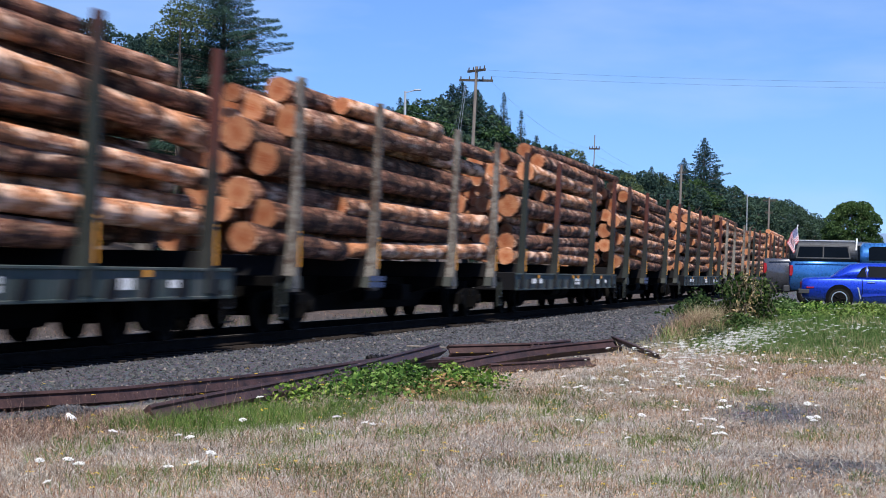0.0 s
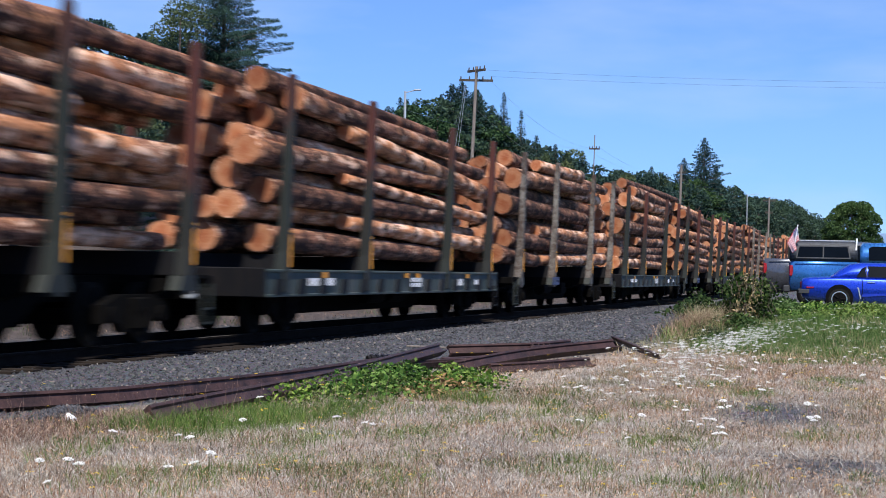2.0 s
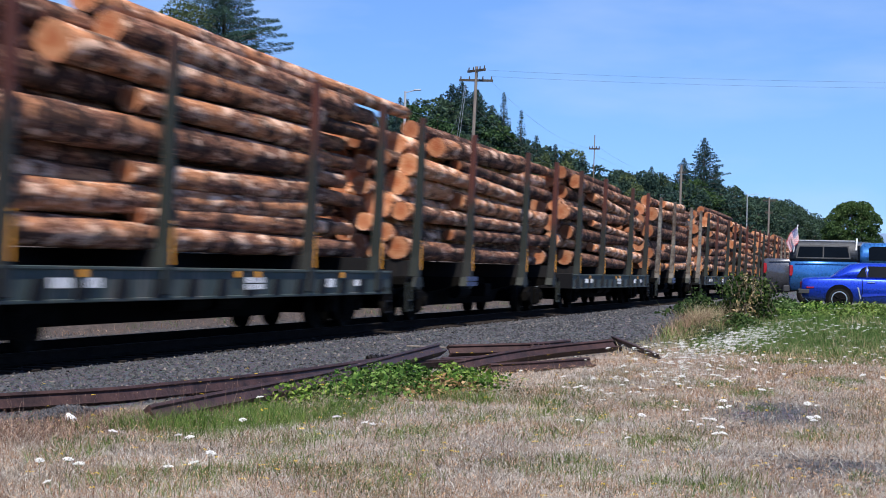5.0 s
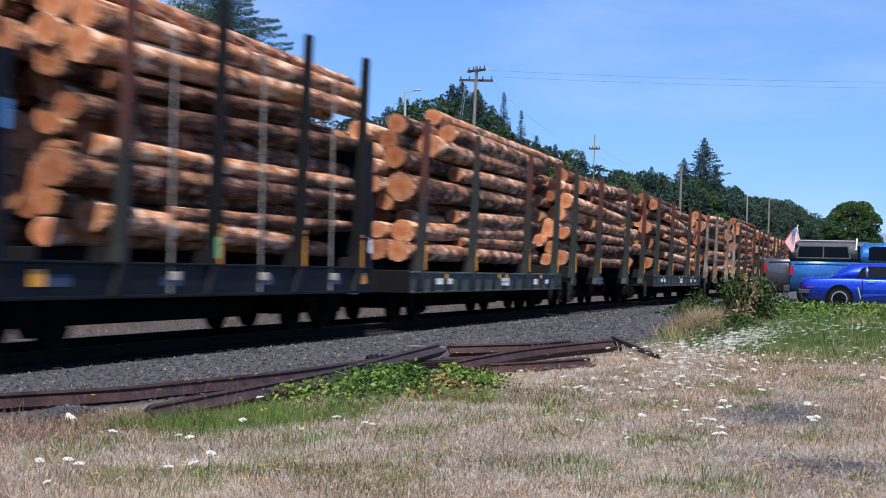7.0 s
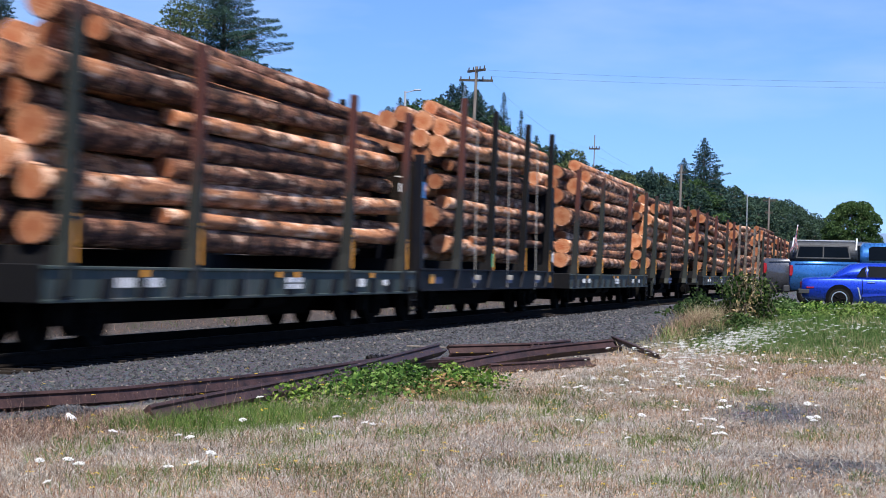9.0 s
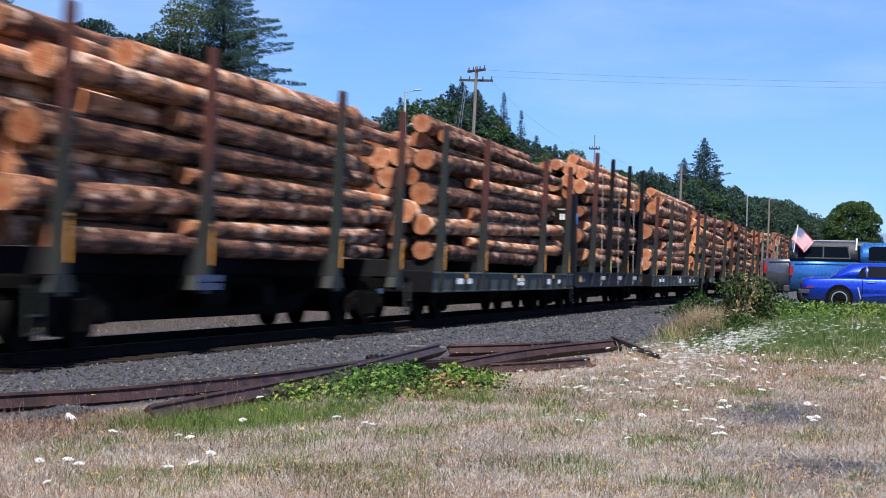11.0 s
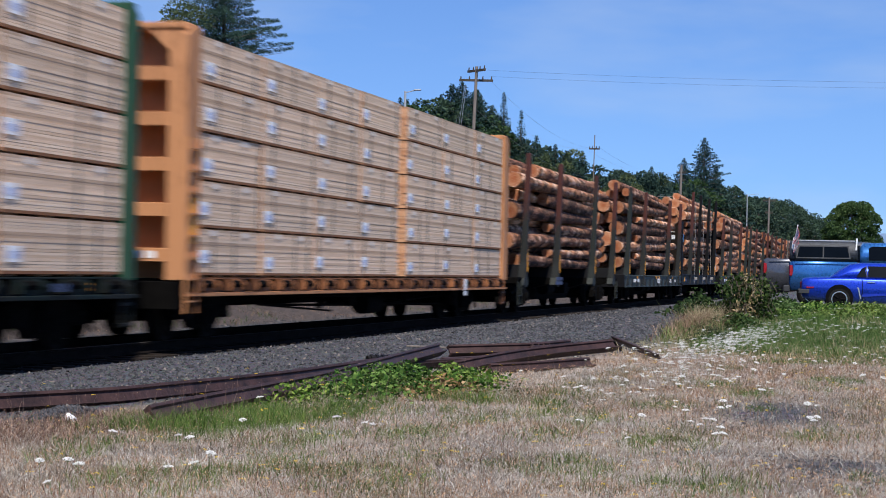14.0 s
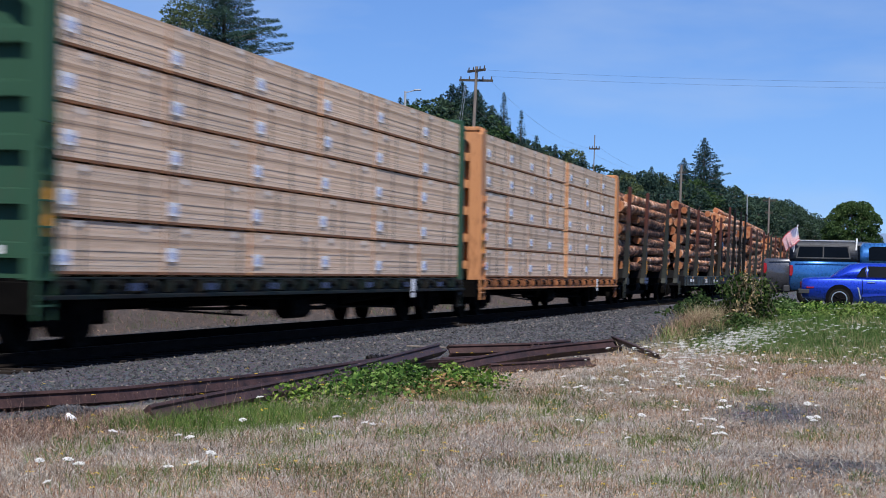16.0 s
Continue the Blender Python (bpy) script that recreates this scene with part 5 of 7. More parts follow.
def loft(bm, stations):
    """A car's lower body: stations (x, sill, shoulder, top, half width), joined from back to front."""
    rings = []
    for x, lo, sh, top, w in stations:
        half = [(w * 0.86, lo), (w * 0.97, lo + 0.08), (w, (lo + sh) * 0.5 + 0.05), (w * 0.985, sh - 0.03), (w * 0.93, sh + 0.02), (w * 0.6, top), (0.0, top + 0.012)]
        pts = [(-y, z) for y, z in half] + [(y, z) for y, z in half[-2::-1]]
        rings.append([bm.verts.new((x, y, z)) for y, z in pts])
    k = len(rings[0])
    for a, b in zip(rings, rings[1:]):
        for i in range(k):
            bm.faces.new((a[i], a[(i + 1) % k], b[(i + 1) % k], b[i]))
    bm.faces.new(rings[0])
    bm.faces.new(rings[-1][::-1])
    bmesh.ops.recalc_face_normals(bm, faces=list(bm.faces))
    for f in bm.faces:
        f.smooth = len(f.verts) == 4


def cabin(bm, stations):
    """Roof and pillars: stations (x, belt, roof, half width at the belt, half width at the roof)."""
    rings = []
    for x, lo, top, w0, w1 in stations:
        half = [(w0, lo), ((w0 + w1) / 2 + 0.012, (lo + top) / 2), (w1, top - 0.05), (w1 * 0.86, top), (0.0, top + 0.02)]
        pts = [(-y, z) for y, z in half] + [(y, z) for y, z in half[-2::-1]]
        rings.append([bm.verts.new((x, y, z)) for y, z in pts])
    k = len(rings[0])
    for a, b in zip(rings, rings[1:]):
        for i in range(k):
            bm.faces.new((a[i], a[(i + 1) % k], b[(i + 1) % k], b[i]))
    bm.faces.new(rings[0])
    bm.faces.new(rings[-1][::-1])
    bmesh.ops.recalc_face_normals(bm, faces=list(bm.faces))
    for f in bm.faces:
        f.smooth = len(f.verts) == 4


def pane(bm, pts, side, w0, z0, w1, z1, off=0.022, thick=0.01):
    """A flat piece that follows the lean of a cabin's side."""
    def y(z):
        return side * (w0 + (w1 - w0) * (z - z0) / (z1 - z0) + 0.012 * (1 - abs(2 * (z - z0) / (z1 - z0) - 1)))
    out = [bm.verts.new((x, y(z) + side * off, z)) for x, z in pts]
    inn = [bm.verts.new((x, y(z) - side * thick, z)) for x, z in pts]
    bm.faces.new(out)
    bm.faces.new(inn[::-1])
    k = len(pts)
    for i in range(k):
        bm.faces.new((out[i], inn[i], inn[(i + 1) % k], out[(i + 1) % k]))
    bmesh.ops.recalc_face_normals(bm, faces=list(bm.faces))


def wheel(parent, x, w, r, rim, ring):
    for s in (-1, 1):
        bm = bmesh.new()
        # solid black disc in place of an open arch, shade given as colour
        rod(bm, (x, s * (w - 0.20), r + 0.03), (x, s * (w + 0.004), r + 0.03), r + 0.06, n=36)
        part("wheel_well", bm, M["shadow_gap"], parent)
        bm = bmesh.new()
        rod(bm, (0, -0.11, 0), (0, 0.11, 0), r, n=40)
        bmesh.ops.bevel(bm, geom=[e for e in bm.edges if abs(e.verts[0].co.y - e.verts[1].co.y) < 0.01], offset=0.03, segments=2, affect="EDGES")
        t = part("wheel", bm, M["tyre"], parent)
        t.matrix_basis = pose(x, s * (w - 0.09), r)
        bm = bmesh.new()
        rod(bm, (0, s * 0.10, 0), (0, s * 0.118, 0), rim, n=32)
        rod(bm, (0, s * 0.116, 0), (0, s * 0.121, 0), rim * 0.88, n=32, mat=1)
        for k in range(5):
            a = k * 1.2566
            rod(bm, (rim * 0.15 * math.cos(a), s * 0.124, rim * 0.15 * math.sin(a)), (rim * 0.78 * math.cos(a), s * 0.124, rim * 0.78 * math.sin(a)), 0.022, n=6, mat=2)
        rod(bm, (0, s * 0.118, 0), (0, s * 0.135, 0), rim * 0.2, n=12, mat=2)
        part("rim", bm, [M["chrome"], M["shadow_gap"], ring], t, "bright rim")


def coupe():
    """A classic two-door coupe, seen from its right side; x runs forward."""
    root = tagged(new("coupe"), "glossy cobalt-blue classic two-door coupe parked on the grass", "car", "parked vehicles")
    W = 0.89
    bm = bmesh.new()
    loft(bm, [(-2.33, 0.42, 0.78, 0.80, 0.80), (-2.29, 0.34, 0.86, 0.90, 0.84), (-2.1, 0.30, 0.885, 0.935, 0.87), (-1.7, 0.27, 0.90, 0.95, W), (-1.2, 0.24, 0.915, 0.96, W), (-0.4, 0.22, 0.90, 0.95, W),
              (0.6, 0.22, 0.885, 0.95, W), (1.3, 0.23, 0.88, 0.935, W), (1.9, 0.27, 0.86, 0.91, 0.87), (2.2, 0.31, 0.83, 0.87, 0.85), (2.31, 0.40, 0.72, 0.75, 0.80)])
    part("body", bm, M["cobalt"], root)
    bm = bmesh.new()
    cabin(bm, [(-1.52, 0.93, 0.95, 0.79, 0.70), (-1.25, 0.93, 1.15, 0.79, 0.64), (-0.95, 0.93, 1.325, 0.79, 0.60), (-0.62, 0.93, 1.36, 0.79, 0.60), (0.15, 0.92, 1.355, 0.79, 0.60), (0.30, 0.92, 1.31, 0.79, 0.61), (0.95, 0.92, 0.95, 0.79, 0.72)])
    part("roof", bm, M["cobalt"], root)
    for s in (-1, 1):
        bm = bmesh.new()
        pane(bm, [(-0.80, 0.955), (-0.54, 0.955), (-0.54, 1.26), (-0.66, 1.20)], s, 0.79, 0.93, 0.60, 1.33, 0.045)
        part("quarter_window", bm, M["glass"], root)
        bm = bmesh.new()
        pane(bm, [(-0.47, 0.955), (0.72, 0.955), (0.28, 1.25), (0.10, 1.275), (-0.47, 1.275)], s, 0.79, 0.93, 0.60, 1.33)
        part("side_window", bm, M["glass"], root)
        bm = bmesh.new()
        pane(bm, [(-0.515, 0.95), (-0.495, 0.95), (-0.515, 1.28), (-0.535, 1.28)], s, 0.79, 0.93, 0.60, 1.33, 0.048)
        part("window_post", bm, M["dull"], root, "dull grey metal window post")
        bm = bmesh.new()
        box(bm, -0.50, -0.28, s * 0.885 - 0.02, s * 0.885 + 0.035, 0.80, 0.83, 0.008)
        part("door_handle", bm, M["chrome"], root, "chrome door handle")
        bm = bmesh.new()
        prism(bm, [(-0.69, 0.35), (-0.66, 0.35), (-0.73, 0.66), (-0.78, 0.68)], 1, s * 0.885, s * 0.90)
        part("side_trim", bm, M["chrome"], root, "bright trim of the side scoop")
        bm = bmesh.new()
        prism(bm, [(-0.64, 0.40), (0.9, 0.52), (0.9, 0.56), (-0.64, 0.47)], 1, s * 0.885, s * 0.898)
        part("crease", bm, M["cobalt"], root)
        bm = bmesh.new()
        box(bm, -0.02 - 0.62, -0.005 - 0.62, s * 0.86, s * 0.893, 0.30, 0.90)
        part("door_gap", bm, M["shadow_gap"], root)
        bm = bmesh.new()
        box(bm, -2.2, -1.98, s * 0.862 - 0.02, s * 0.862 + 0.012, 0.62, 0.665, 0.005)
        part("side_marker", bm, M["red_lens"], root, "red side marker lens")
        for k in range(3):
            bm = bmesh.new()
            box(bm, -2.345, -2.30, s * (0.42 + 0.12 * k) - 0.045, s * (0.42 + 0.12 * k) + 0.045, 0.62, 0.80, 0.01)
            part("tail_light", bm, M["red_lens"], root, "red tail light lens")
    for x in (-2.36, 2.34):
        bm = bmesh.new()
        box(bm, x - 0.05, x + 0.05, -0.86, 0.86, 0.46, 0.60, 0.03)
        for s in (-1, 1):
            box(bm, x - 0.03 if x > 0 else x - 0.05, (x + 0.05) if x > 0 else x + 0.25, s * 0.84, s * 0.88, 0.47, 0.59, 0.01)
        part("bumper", bm, M["dull"], root, "chrome bumper")
    wheel(root, -1.27, W, 0.325, 0.225, M["shadow_gap"])
    wheel(root, 1.47, W, 0.325, 0.225, M["shadow_gap"])
    root.matrix_basis = pose(55.05, 0.65, ground_z(55, 1) - 0.01, 0, 0, -86.0)


def pickup(name, label, body, x, y, bed, canopy):
    """A full-size pickup; x runs forward from the tailgate. With or without a canopy on its bed."""
    root = tagged(new(name), label, "pickup truck", "parked vehicles")
    W = 0.98
    bm = bmesh.new()
    loft(bm, [(0.0, 0.58, bed - 0.05, bed - 0.03, 0.95), (0.05, 0.52, bed, bed, 0.97), (0.6, 0.50, bed, bed + 0.003, W), (2.02, 0.50, bed, bed + 0.003, W)])
    part("bed", bm, M[body], root)
    bm = bmesh.new()
    loft(bm, [(2.06, 0.50, bed - 0.04, bed, W), (3.2, 0.48, bed - 0.06, bed, W), (4.0, 0.48, bed - 0.10, bed - 0.03, W), (4.6, 0.50, bed - 0.16, bed - 0.08, W), (5.35, 0.52, bed - 0.22, bed - 0.15, 0.97), (5.5, 0.58, bed - 0.3, bed - 0.26, 0.92)])
    part("cab_body", bm, M[body], root)
    bm = bmesh.new()
    r = bed + 0.58
    cabin(bm, [(2.10, bed - 0.03, r - 0.14, 0.93, 0.80), (2.20, bed - 0.03, r, 0.93, 0.76), (3.1, bed - 0.03, r + 0.02, 0.93, 0.76), (3.5, bed - 0.03, r - 0.02, 0.93, 0.77), (4.15, bed - 0.03, bed + 0.02, 0.93, 0.85)])
    part("cab_roof", bm, M[body], root)
    for s in (-1, 1):
        bm = bmesh.new()
        pane(bm, [(2.36, bed + 0.05), (3.62, bed + 0.05), (3.36, r - 0.10), (2.44, r - 0.10), (2.36, r - 0.16)], s, 0.93, bed - 0.03, 0.76, r)
        part("cab_window", bm, M["glass"], root)
        bm = bmesh.new()
        prism(bm, [(-0.012, bed - 0.46), (0.07, bed - 0.46), (0.10, bed - 0.28), (0.08, bed - 0.13), (-0.012, bed - 0.13)], 1, s * 0.80, s * 0.986)
        bmesh.ops.bevel(bm, geom=list(bm.edges), offset=0.012, segments=1, affect="EDGES")
        part("tail_light", bm, M["red_lens"], root, "red tail light lens")
        bm = bmesh.new()
        box(bm, 0.15, 2.0, s * 0.965, s * 0.99, bed - 0.09, bed - 0.06, 0.006)
        part("bed_crease", bm, M[body], root)
        bm = bmesh.new()
        box(bm, 2.03, 2.055, s * 0.90, s * 0.975, 0.56, bed - 0.02)
        part("cab_gap", bm, M["shadow_gap"], root)
    bm = bmesh.new()
    box(bm, -0.20, 0.0, -0.94, 0.94, 0.46, 0.66, 0.03)
    part("rear_bumper", bm, M["dull"], root, "chrome step bumper")
    bm = bmesh.new()
    box(bm, -0.03, 0.0, -0.74, 0.74, 0.70, bed - 0.03, 0.015)
    box(bm, -0.045, -0.02, -0.14, 0.14, bed - 0.28, bed - 0.18, 0.01)
    part("tailgate", bm, M[body], root)
    wheel(root, 1.5, W, 0.39, 0.23, M["steel"])
    wheel(root, 4.62, W, 0.39, 0.23, M["steel"])
    if canopy:
        t = bed + 0.62
        bm = bmesh.new()
        cabin(bm, [(-0.02, bed + 0.02, t - 0.02, 0.95, 0.82), (0.10, bed + 0.012, t, 0.95, 0.80), (1.9, bed + 0.012, t, 0.95, 0.80), (2.03, bed + 0.012, t - 0.03, 0.95, 0.82)])
        part("canopy", bm, M["shell"], root, "weathered dark metal bed canopy")
        for s in (-1, 1):
            for a, b in ((0.22, 0.98), (1.02, 1.78)):
                bm = bmesh.new()
                pane(bm, [(a, bed + 0.13), (b, bed + 0.13), (b - (0.06 if b > 1.5 else 0), t - 0.17), (a + (0.06 if a < 0.5 else 0), t - 0.17)], s, 0.95, bed, 0.80, t)
                part("canopy_window", bm, M["glass"], root)
            bm = bmesh.new()
            pane(bm, [(0.18, bed + 0.09), (1.82, bed + 0.09), (1.76, t - 0.13), (0.24, t - 0.13)], s, 0.95, bed, 0.80, t, 0.016)
            part("window_surround", bm, M["dull"], root, "dull grey window frame")
        for px, lean in ((0.06, 0.05), (1.98, 0.02)):
            bm = bmesh.new()
            rod(bm, (px, -0.86, t - 0.26), (px + lean, -0.82, t + 0.10), 0.026, n=8)
            part("rack_post", bm, M["amber"], root, "white rack post")
        bm = bmesh.new()
        for yy in (-0.7, 0.7):
            box(bm, 0.1, 1.95, yy - 0.02, yy + 0.02, t + 0.005, t + 0.035, 0.005)
        part("roof_rails", bm, M["steel"], root)
    root.matrix_basis = pose(x, y, ground_z(x, y), 0, 0, -87)


coupe()
pickup("pickup_truck", "azure-blue pickup truck with a dark bed canopy parked on grass", "azure", 58.95, 3.54, 1.41, True)
pickup("pickup_truck", "pewter-grey pickup truck with a bare bed beside a blue pickup", "pewter", 61.8, 4.54, 1.51, False)

# ---- flag on the canopy ----
M["flag_red"] = plain("red_cloth", (0.52, 0.045, 0.055), (0.62, 0.06, 0.07), 9.0, 0.85)
M["flag_white"] = plain("white_cloth", (0.74, 0.74, 0.76), (0.84, 0.84, 0.84), 9.0, 0.85)


def starred_cloth():
    """Navy cloth with rows of small white stars."""
    n = Nodes("navy_cloth", 0.85)
    c = n.t.nodes.new("ShaderNodeTexVoronoi")
    n.set(c, "Vector", n.coords("Object", (1, 0, 1)))
    n.set(c, "Scale", 20.0)
    n.set(c, "Randomness", 0.0)
    n.colour(n.mix(n.ramp(c.outputs["Distance"], (0.24, 1.0), (0.30, 0.0)), (0.035, 0.05, 0.18), (0.78, 0.78, 0.8)))
    return n.m


M["flag_blue"] = starred_cloth()
FLAG_AT = Vector((57.90, 3.38, 1.97))
FLAG_TILT = 8.0
STRIPS, STRIP_W, FLAG_H = 7, 0.098, 0.45
FLAG = []


def flag():
    pole = tagged(new("flagpole"), "short white flagpole clamped to the canopy of a pickup", "flagpole")
    bm = bmesh.new()
    rod(bm, (0, 0, -0.02), (0, 0, 0.78), 0.014, n=8)
    part("pole", bm, M["amber"], pole)
    bm = bmesh.new()
    rod(bm, (0, 0, 0.78), (0, 0, 0.82), 0.022, 0.008, n=8)
    part("finial", bm, M["amber"], pole)
    pole.matrix_basis = Matrix.Translation(FLAG_AT) @ pose(0, 0, 0, FLAG_TILT, 0, 0)
    cloth = tagged(new("flag"), "striped flag with a starred blue corner flying on its pole", "flag")
    cloth.matrix_basis = pole.matrix_basis.copy()
    for k in range(STRIPS):
        bm = bmesh.new()
        rows = []
        for i in range(14):
            z = FLAG_H * (i / 13 - 1)
            rows.append([bm.verts.new(p) for p in ((0, -0.003, z), (STRIP_W, -0.003, z), (STRIP_W, 0.003, z), (0, 0.003, z))])
        for i, (a, b) in enumerate(zip(rows, rows[1:])):
            for c in range(4):
                bm.faces.new((a[c], a[(c + 1) % 4], b[(c + 1) % 4], b[c])).material_index = 2 if k < 3 and i >= 6 else i % 2
        bm.faces.new(rows[0][::-1])
        bm.faces.new(rows[-1])
        s = part("cloth_strip", bm, [M["flag_red"], M["flag_white"], M["flag_blue"]], cloth)
        FLAG.append(s)


def flag_rows():
    """For each strip, its poses from start to end: the cloth swings about its pole, droops and ripples."""
    # seconds, heading of the cloth (degrees), droop
    plan = [(0, 150, 62), (1, 146, 58), (2, 152, 62), (3, 150, 60), (4, 146, 62), (5.2, 144, 60), (6.3, 136, 54), (7, 140, 58), (7.5, 150, 64), (8.3, 178, 76), (9.2, 184, 78),
            (10, 225, 52), (11.3, 276, 40), (12.2, 278, 40), (12.75, 176, 50), (13, 112, 44), (13.25, 130, 44), (13.5, 160, 50), (14, 200, 62), (14.5, 248, 46), (15, 172, 56), (15.5, 94, 24), (16, 126, 52)]

    def at(t):
        for (a, *p), (b, *q) in zip(plan, plan[1:]):
            if t <= b:
                u = ease(a, b, t)
                return [x + (y - x) * u for x, y in zip(p, q)]
        return plan[-1][1:]
    rows = [[] for _ in range(STRIPS)]
    step = 0.2
    for i in range(int(LENGTH / step) + 1):
        t = i * step
        head, droop = at(t)
        p = Vector((0, 0, 0.76))
        for k in range(STRIPS):
            sway = (6 + 20 * k / STRIPS) * math.sin(5.2 * t - 1.15 * k)
            h = radians(head + sway)
            d = radians(droop * (0.6 + 0.6 * k / STRIPS))
            m = Matrix.Translation(p) @ Matrix.Rotation(h, 4, "Z") @ Matrix.Rotation(0.7 * d, 4, "Y")
            rows[k].append((t, m))
            p = p + Vector((math.cos(h) * math.cos(d), math.sin(h) * math.cos(d), -math.sin(d))) * STRIP_W
    return rows


flag()


# ---- litter beside the scrap rails ----
def litter():
    def slab(x, y, w, d, turn):
        bm = bmesh.new()
        prism(bm, [(-w, -d), (w * 0.7, -d * 0.8), (w, d * 0.3), (w * 0.2, d), (-w * 0.9, d * 0.7)], 2, -0.02, 0.015)
        bmesh.ops.bevel(bm, geom=list(bm.edges), offset=0.006, segments=1, affect="EDGES")
        o = part("concrete_fragment", bm, M["slab"])
        o.matrix_basis = pose(x, y, ground_z(x, y) + 0.02, 4, -5, turn)
        tagged(o, "pale broken concrete fragment lying on the gravel", "rubble", "fragments on the gravel")
    slab(27.3, 7.75, 0.26, 0.14, 10)
    slab(28.4, 7.55, 0.34, 0.10, 25)
    slab(20.9, 7.65, 0.22, 0.07, 5)
    bm = bmesh.new()
    rod(bm, (0, 0, 0), (0, 0, 0.11), 0.033, 0.045, n=16)
    rod(bm, (0, 0, 0.105), (0, 0, 0.115), 0.048, n=16)
    for v in bm.verts:
        v.co.y *= 0.75
    o = part("drink_cup", bm, M["paper"])
    o.matrix_basis = pose(14.62, 6.85, ground_z(14.6, 6.85) + 0.04, 0, 75, 70) @ Matrix.Scale(0.8, 4)
    tagged(o, "crushed white drink cup thrown down beside the rails", "cup")
    rng = random.Random(19)
    stone = stone_material()
    for k in range(16):
        bm = bmesh.new()
        bmesh.ops.create_icosphere(bm, subdivisions=1, radius=rng.uniform(0.035, 0.075))
        for v in bm.verts:
            v.co = Vector((v.co.x * 1.2, v.co.y, v.co.z * 0.7)) * (1 + 0.3 * noise.noise(v.co * 30 + Vector((k, 0, 0))))
        x = rng.uniform(14.6, 24)
        y = rng.uniform(7.7, 9.8) - 0.13 * (x - 16)
        o = part("stone", bm, stone)
        o.matrix_basis = pose(x, y, ground_z(x, y) + 0.015, 0, 0, rng.uniform(0, 360))
        tagged(o, "larger broken stone lying loose on the gravel", "stone", "loose stones on the gravel")


litter()


def stone_heap(x, y, rx, ry, n):
    rs = np.random.RandomState(43)
    a, q = rs.rand(n) * 6.283, np.sqrt(rs.rand(n))
    px, py = x + rx * q * np.cos(a), y + ry * q * np.sin(a)
    z = np.array([ground_z(i, j) for i, j in zip(px, py)]) + 0.11 * (1 - q ** 2)
    size = 0.018 + 0.022 * rs.rand(n)
    base = np.array([(1, 0, 0), (0, 1, 0), (-1, 0, 0), (0, -1, 0), (0, 0, 0.8), (0, 0, -0.8)])
    v = base[None] * size[:, None, None] * (0.6 + 0.7 * rs.rand(n, 6, 3)) + np.stack([px, py, z], 1)[:, None]
    f = np.array([(0, 1, 4), (1, 2, 4), (2, 3, 4), (3, 0, 4), (1, 0, 5), (2, 1, 5), (3, 2, 5), (0, 3, 5)])
    ob = new("stone_heap", raw("stone_heap", v.reshape(-1, 3), (f[None] + 6 * np.arange(n)[:, None, None]).reshape(-1, 3), M["stone"]))
    tagged(ob, "low heap of dark broken stones beside the scrap rails", "gravel", kind="stuff")


stone_heap(15.0, 7.15, 0.75, 0.16, 620)


# ---- poles and wires ----
def base_z(x, y):
    return ground_z(x, y) - 0.3


def thing_at(name, label, category, x, y):
    o = tagged(new(name), label, category)
    o.location = (x, y, base_z(x, y))
    return o


def arm(bm, cx, cz, way, half, r=0.06):
    d = Vector((math.cos(way), math.sin(way), 0)) * half
    a, b = Vector((cx, 0, cz)) - d, Vector((cx, 0, cz)) + d
    m = Matrix.Translation((a + b) / 2) @ Matrix.Rotation(way, 4, "Z") @ Matrix.Diagonal((2 * half, 2 * r, 2 * r, 1))
    bmesh.ops.create_cube(bm, size=1, matrix=m)
    return a, b


def utility_pole(x, y, top, lean=0.0, arms=(), r=0.19, label="weathered wooden utility pole with cross-arms and insulators"):
    o = thing_at("utility_pole", label, "utility pole", x, y)
    h = top - o.location.z
    bm = bmesh.new()
    rod(bm, (0, 0, 0), (0, 0, h), r, r * 0.68, n=14)
    part("pole", bm, M["pole"], o)
    for dz, way, half in arms:
        bm = bmesh.new()
        a, b = arm(bm, 0, h - dz, way, half, 0.075)
        c = part("cross_arm", bm, M["arm"], o)
        for u in (0.04, 0.3, 0.7, 0.96):
            bm = bmesh.new()
            p = a.lerp(b, u) + Vector((0, 0, 0.07))
            rod(bm, p, p + Vector((0, 0, 0.22)), 0.055, 0.03, n=8)
            part("insulator", bm, M["arm"], c)
    o.rotation_euler = (0.0, 0.0, 0.0)
    o.matrix_basis = Matrix.Translation(o.location) @ pose(0, 0, 0, lean, 0, 0)
    return o


def lamp_pole(x, y, top, arms, label="grey metal street lamp with a long thin arm"):
    o = thing_at("street_lamp", label, "street lamp", x, y)
    h = top - o.location.z
    bm = bmesh.new()
    rod(bm, (0, 0, 0), (0, 0, h), 0.12, 0.08, n=10)
    part("pole", bm, M["steel"], o)
    for dz, reach in arms:
        bm = bmesh.new()
        rod(bm, (0, 0, h - dz), (0, -reach, h - dz + 0.18), 0.035, n=6)
        a = part("arm", bm, M["steel"], o)
        bm = bmesh.new()
        box(bm, -0.12, 0.12, -reach - 0.3, -reach + 0.15, h - dz + 0.13, h - dz + 0.22, 0.03)
        part("lamp_head", bm, M["steel"], a)
    return o


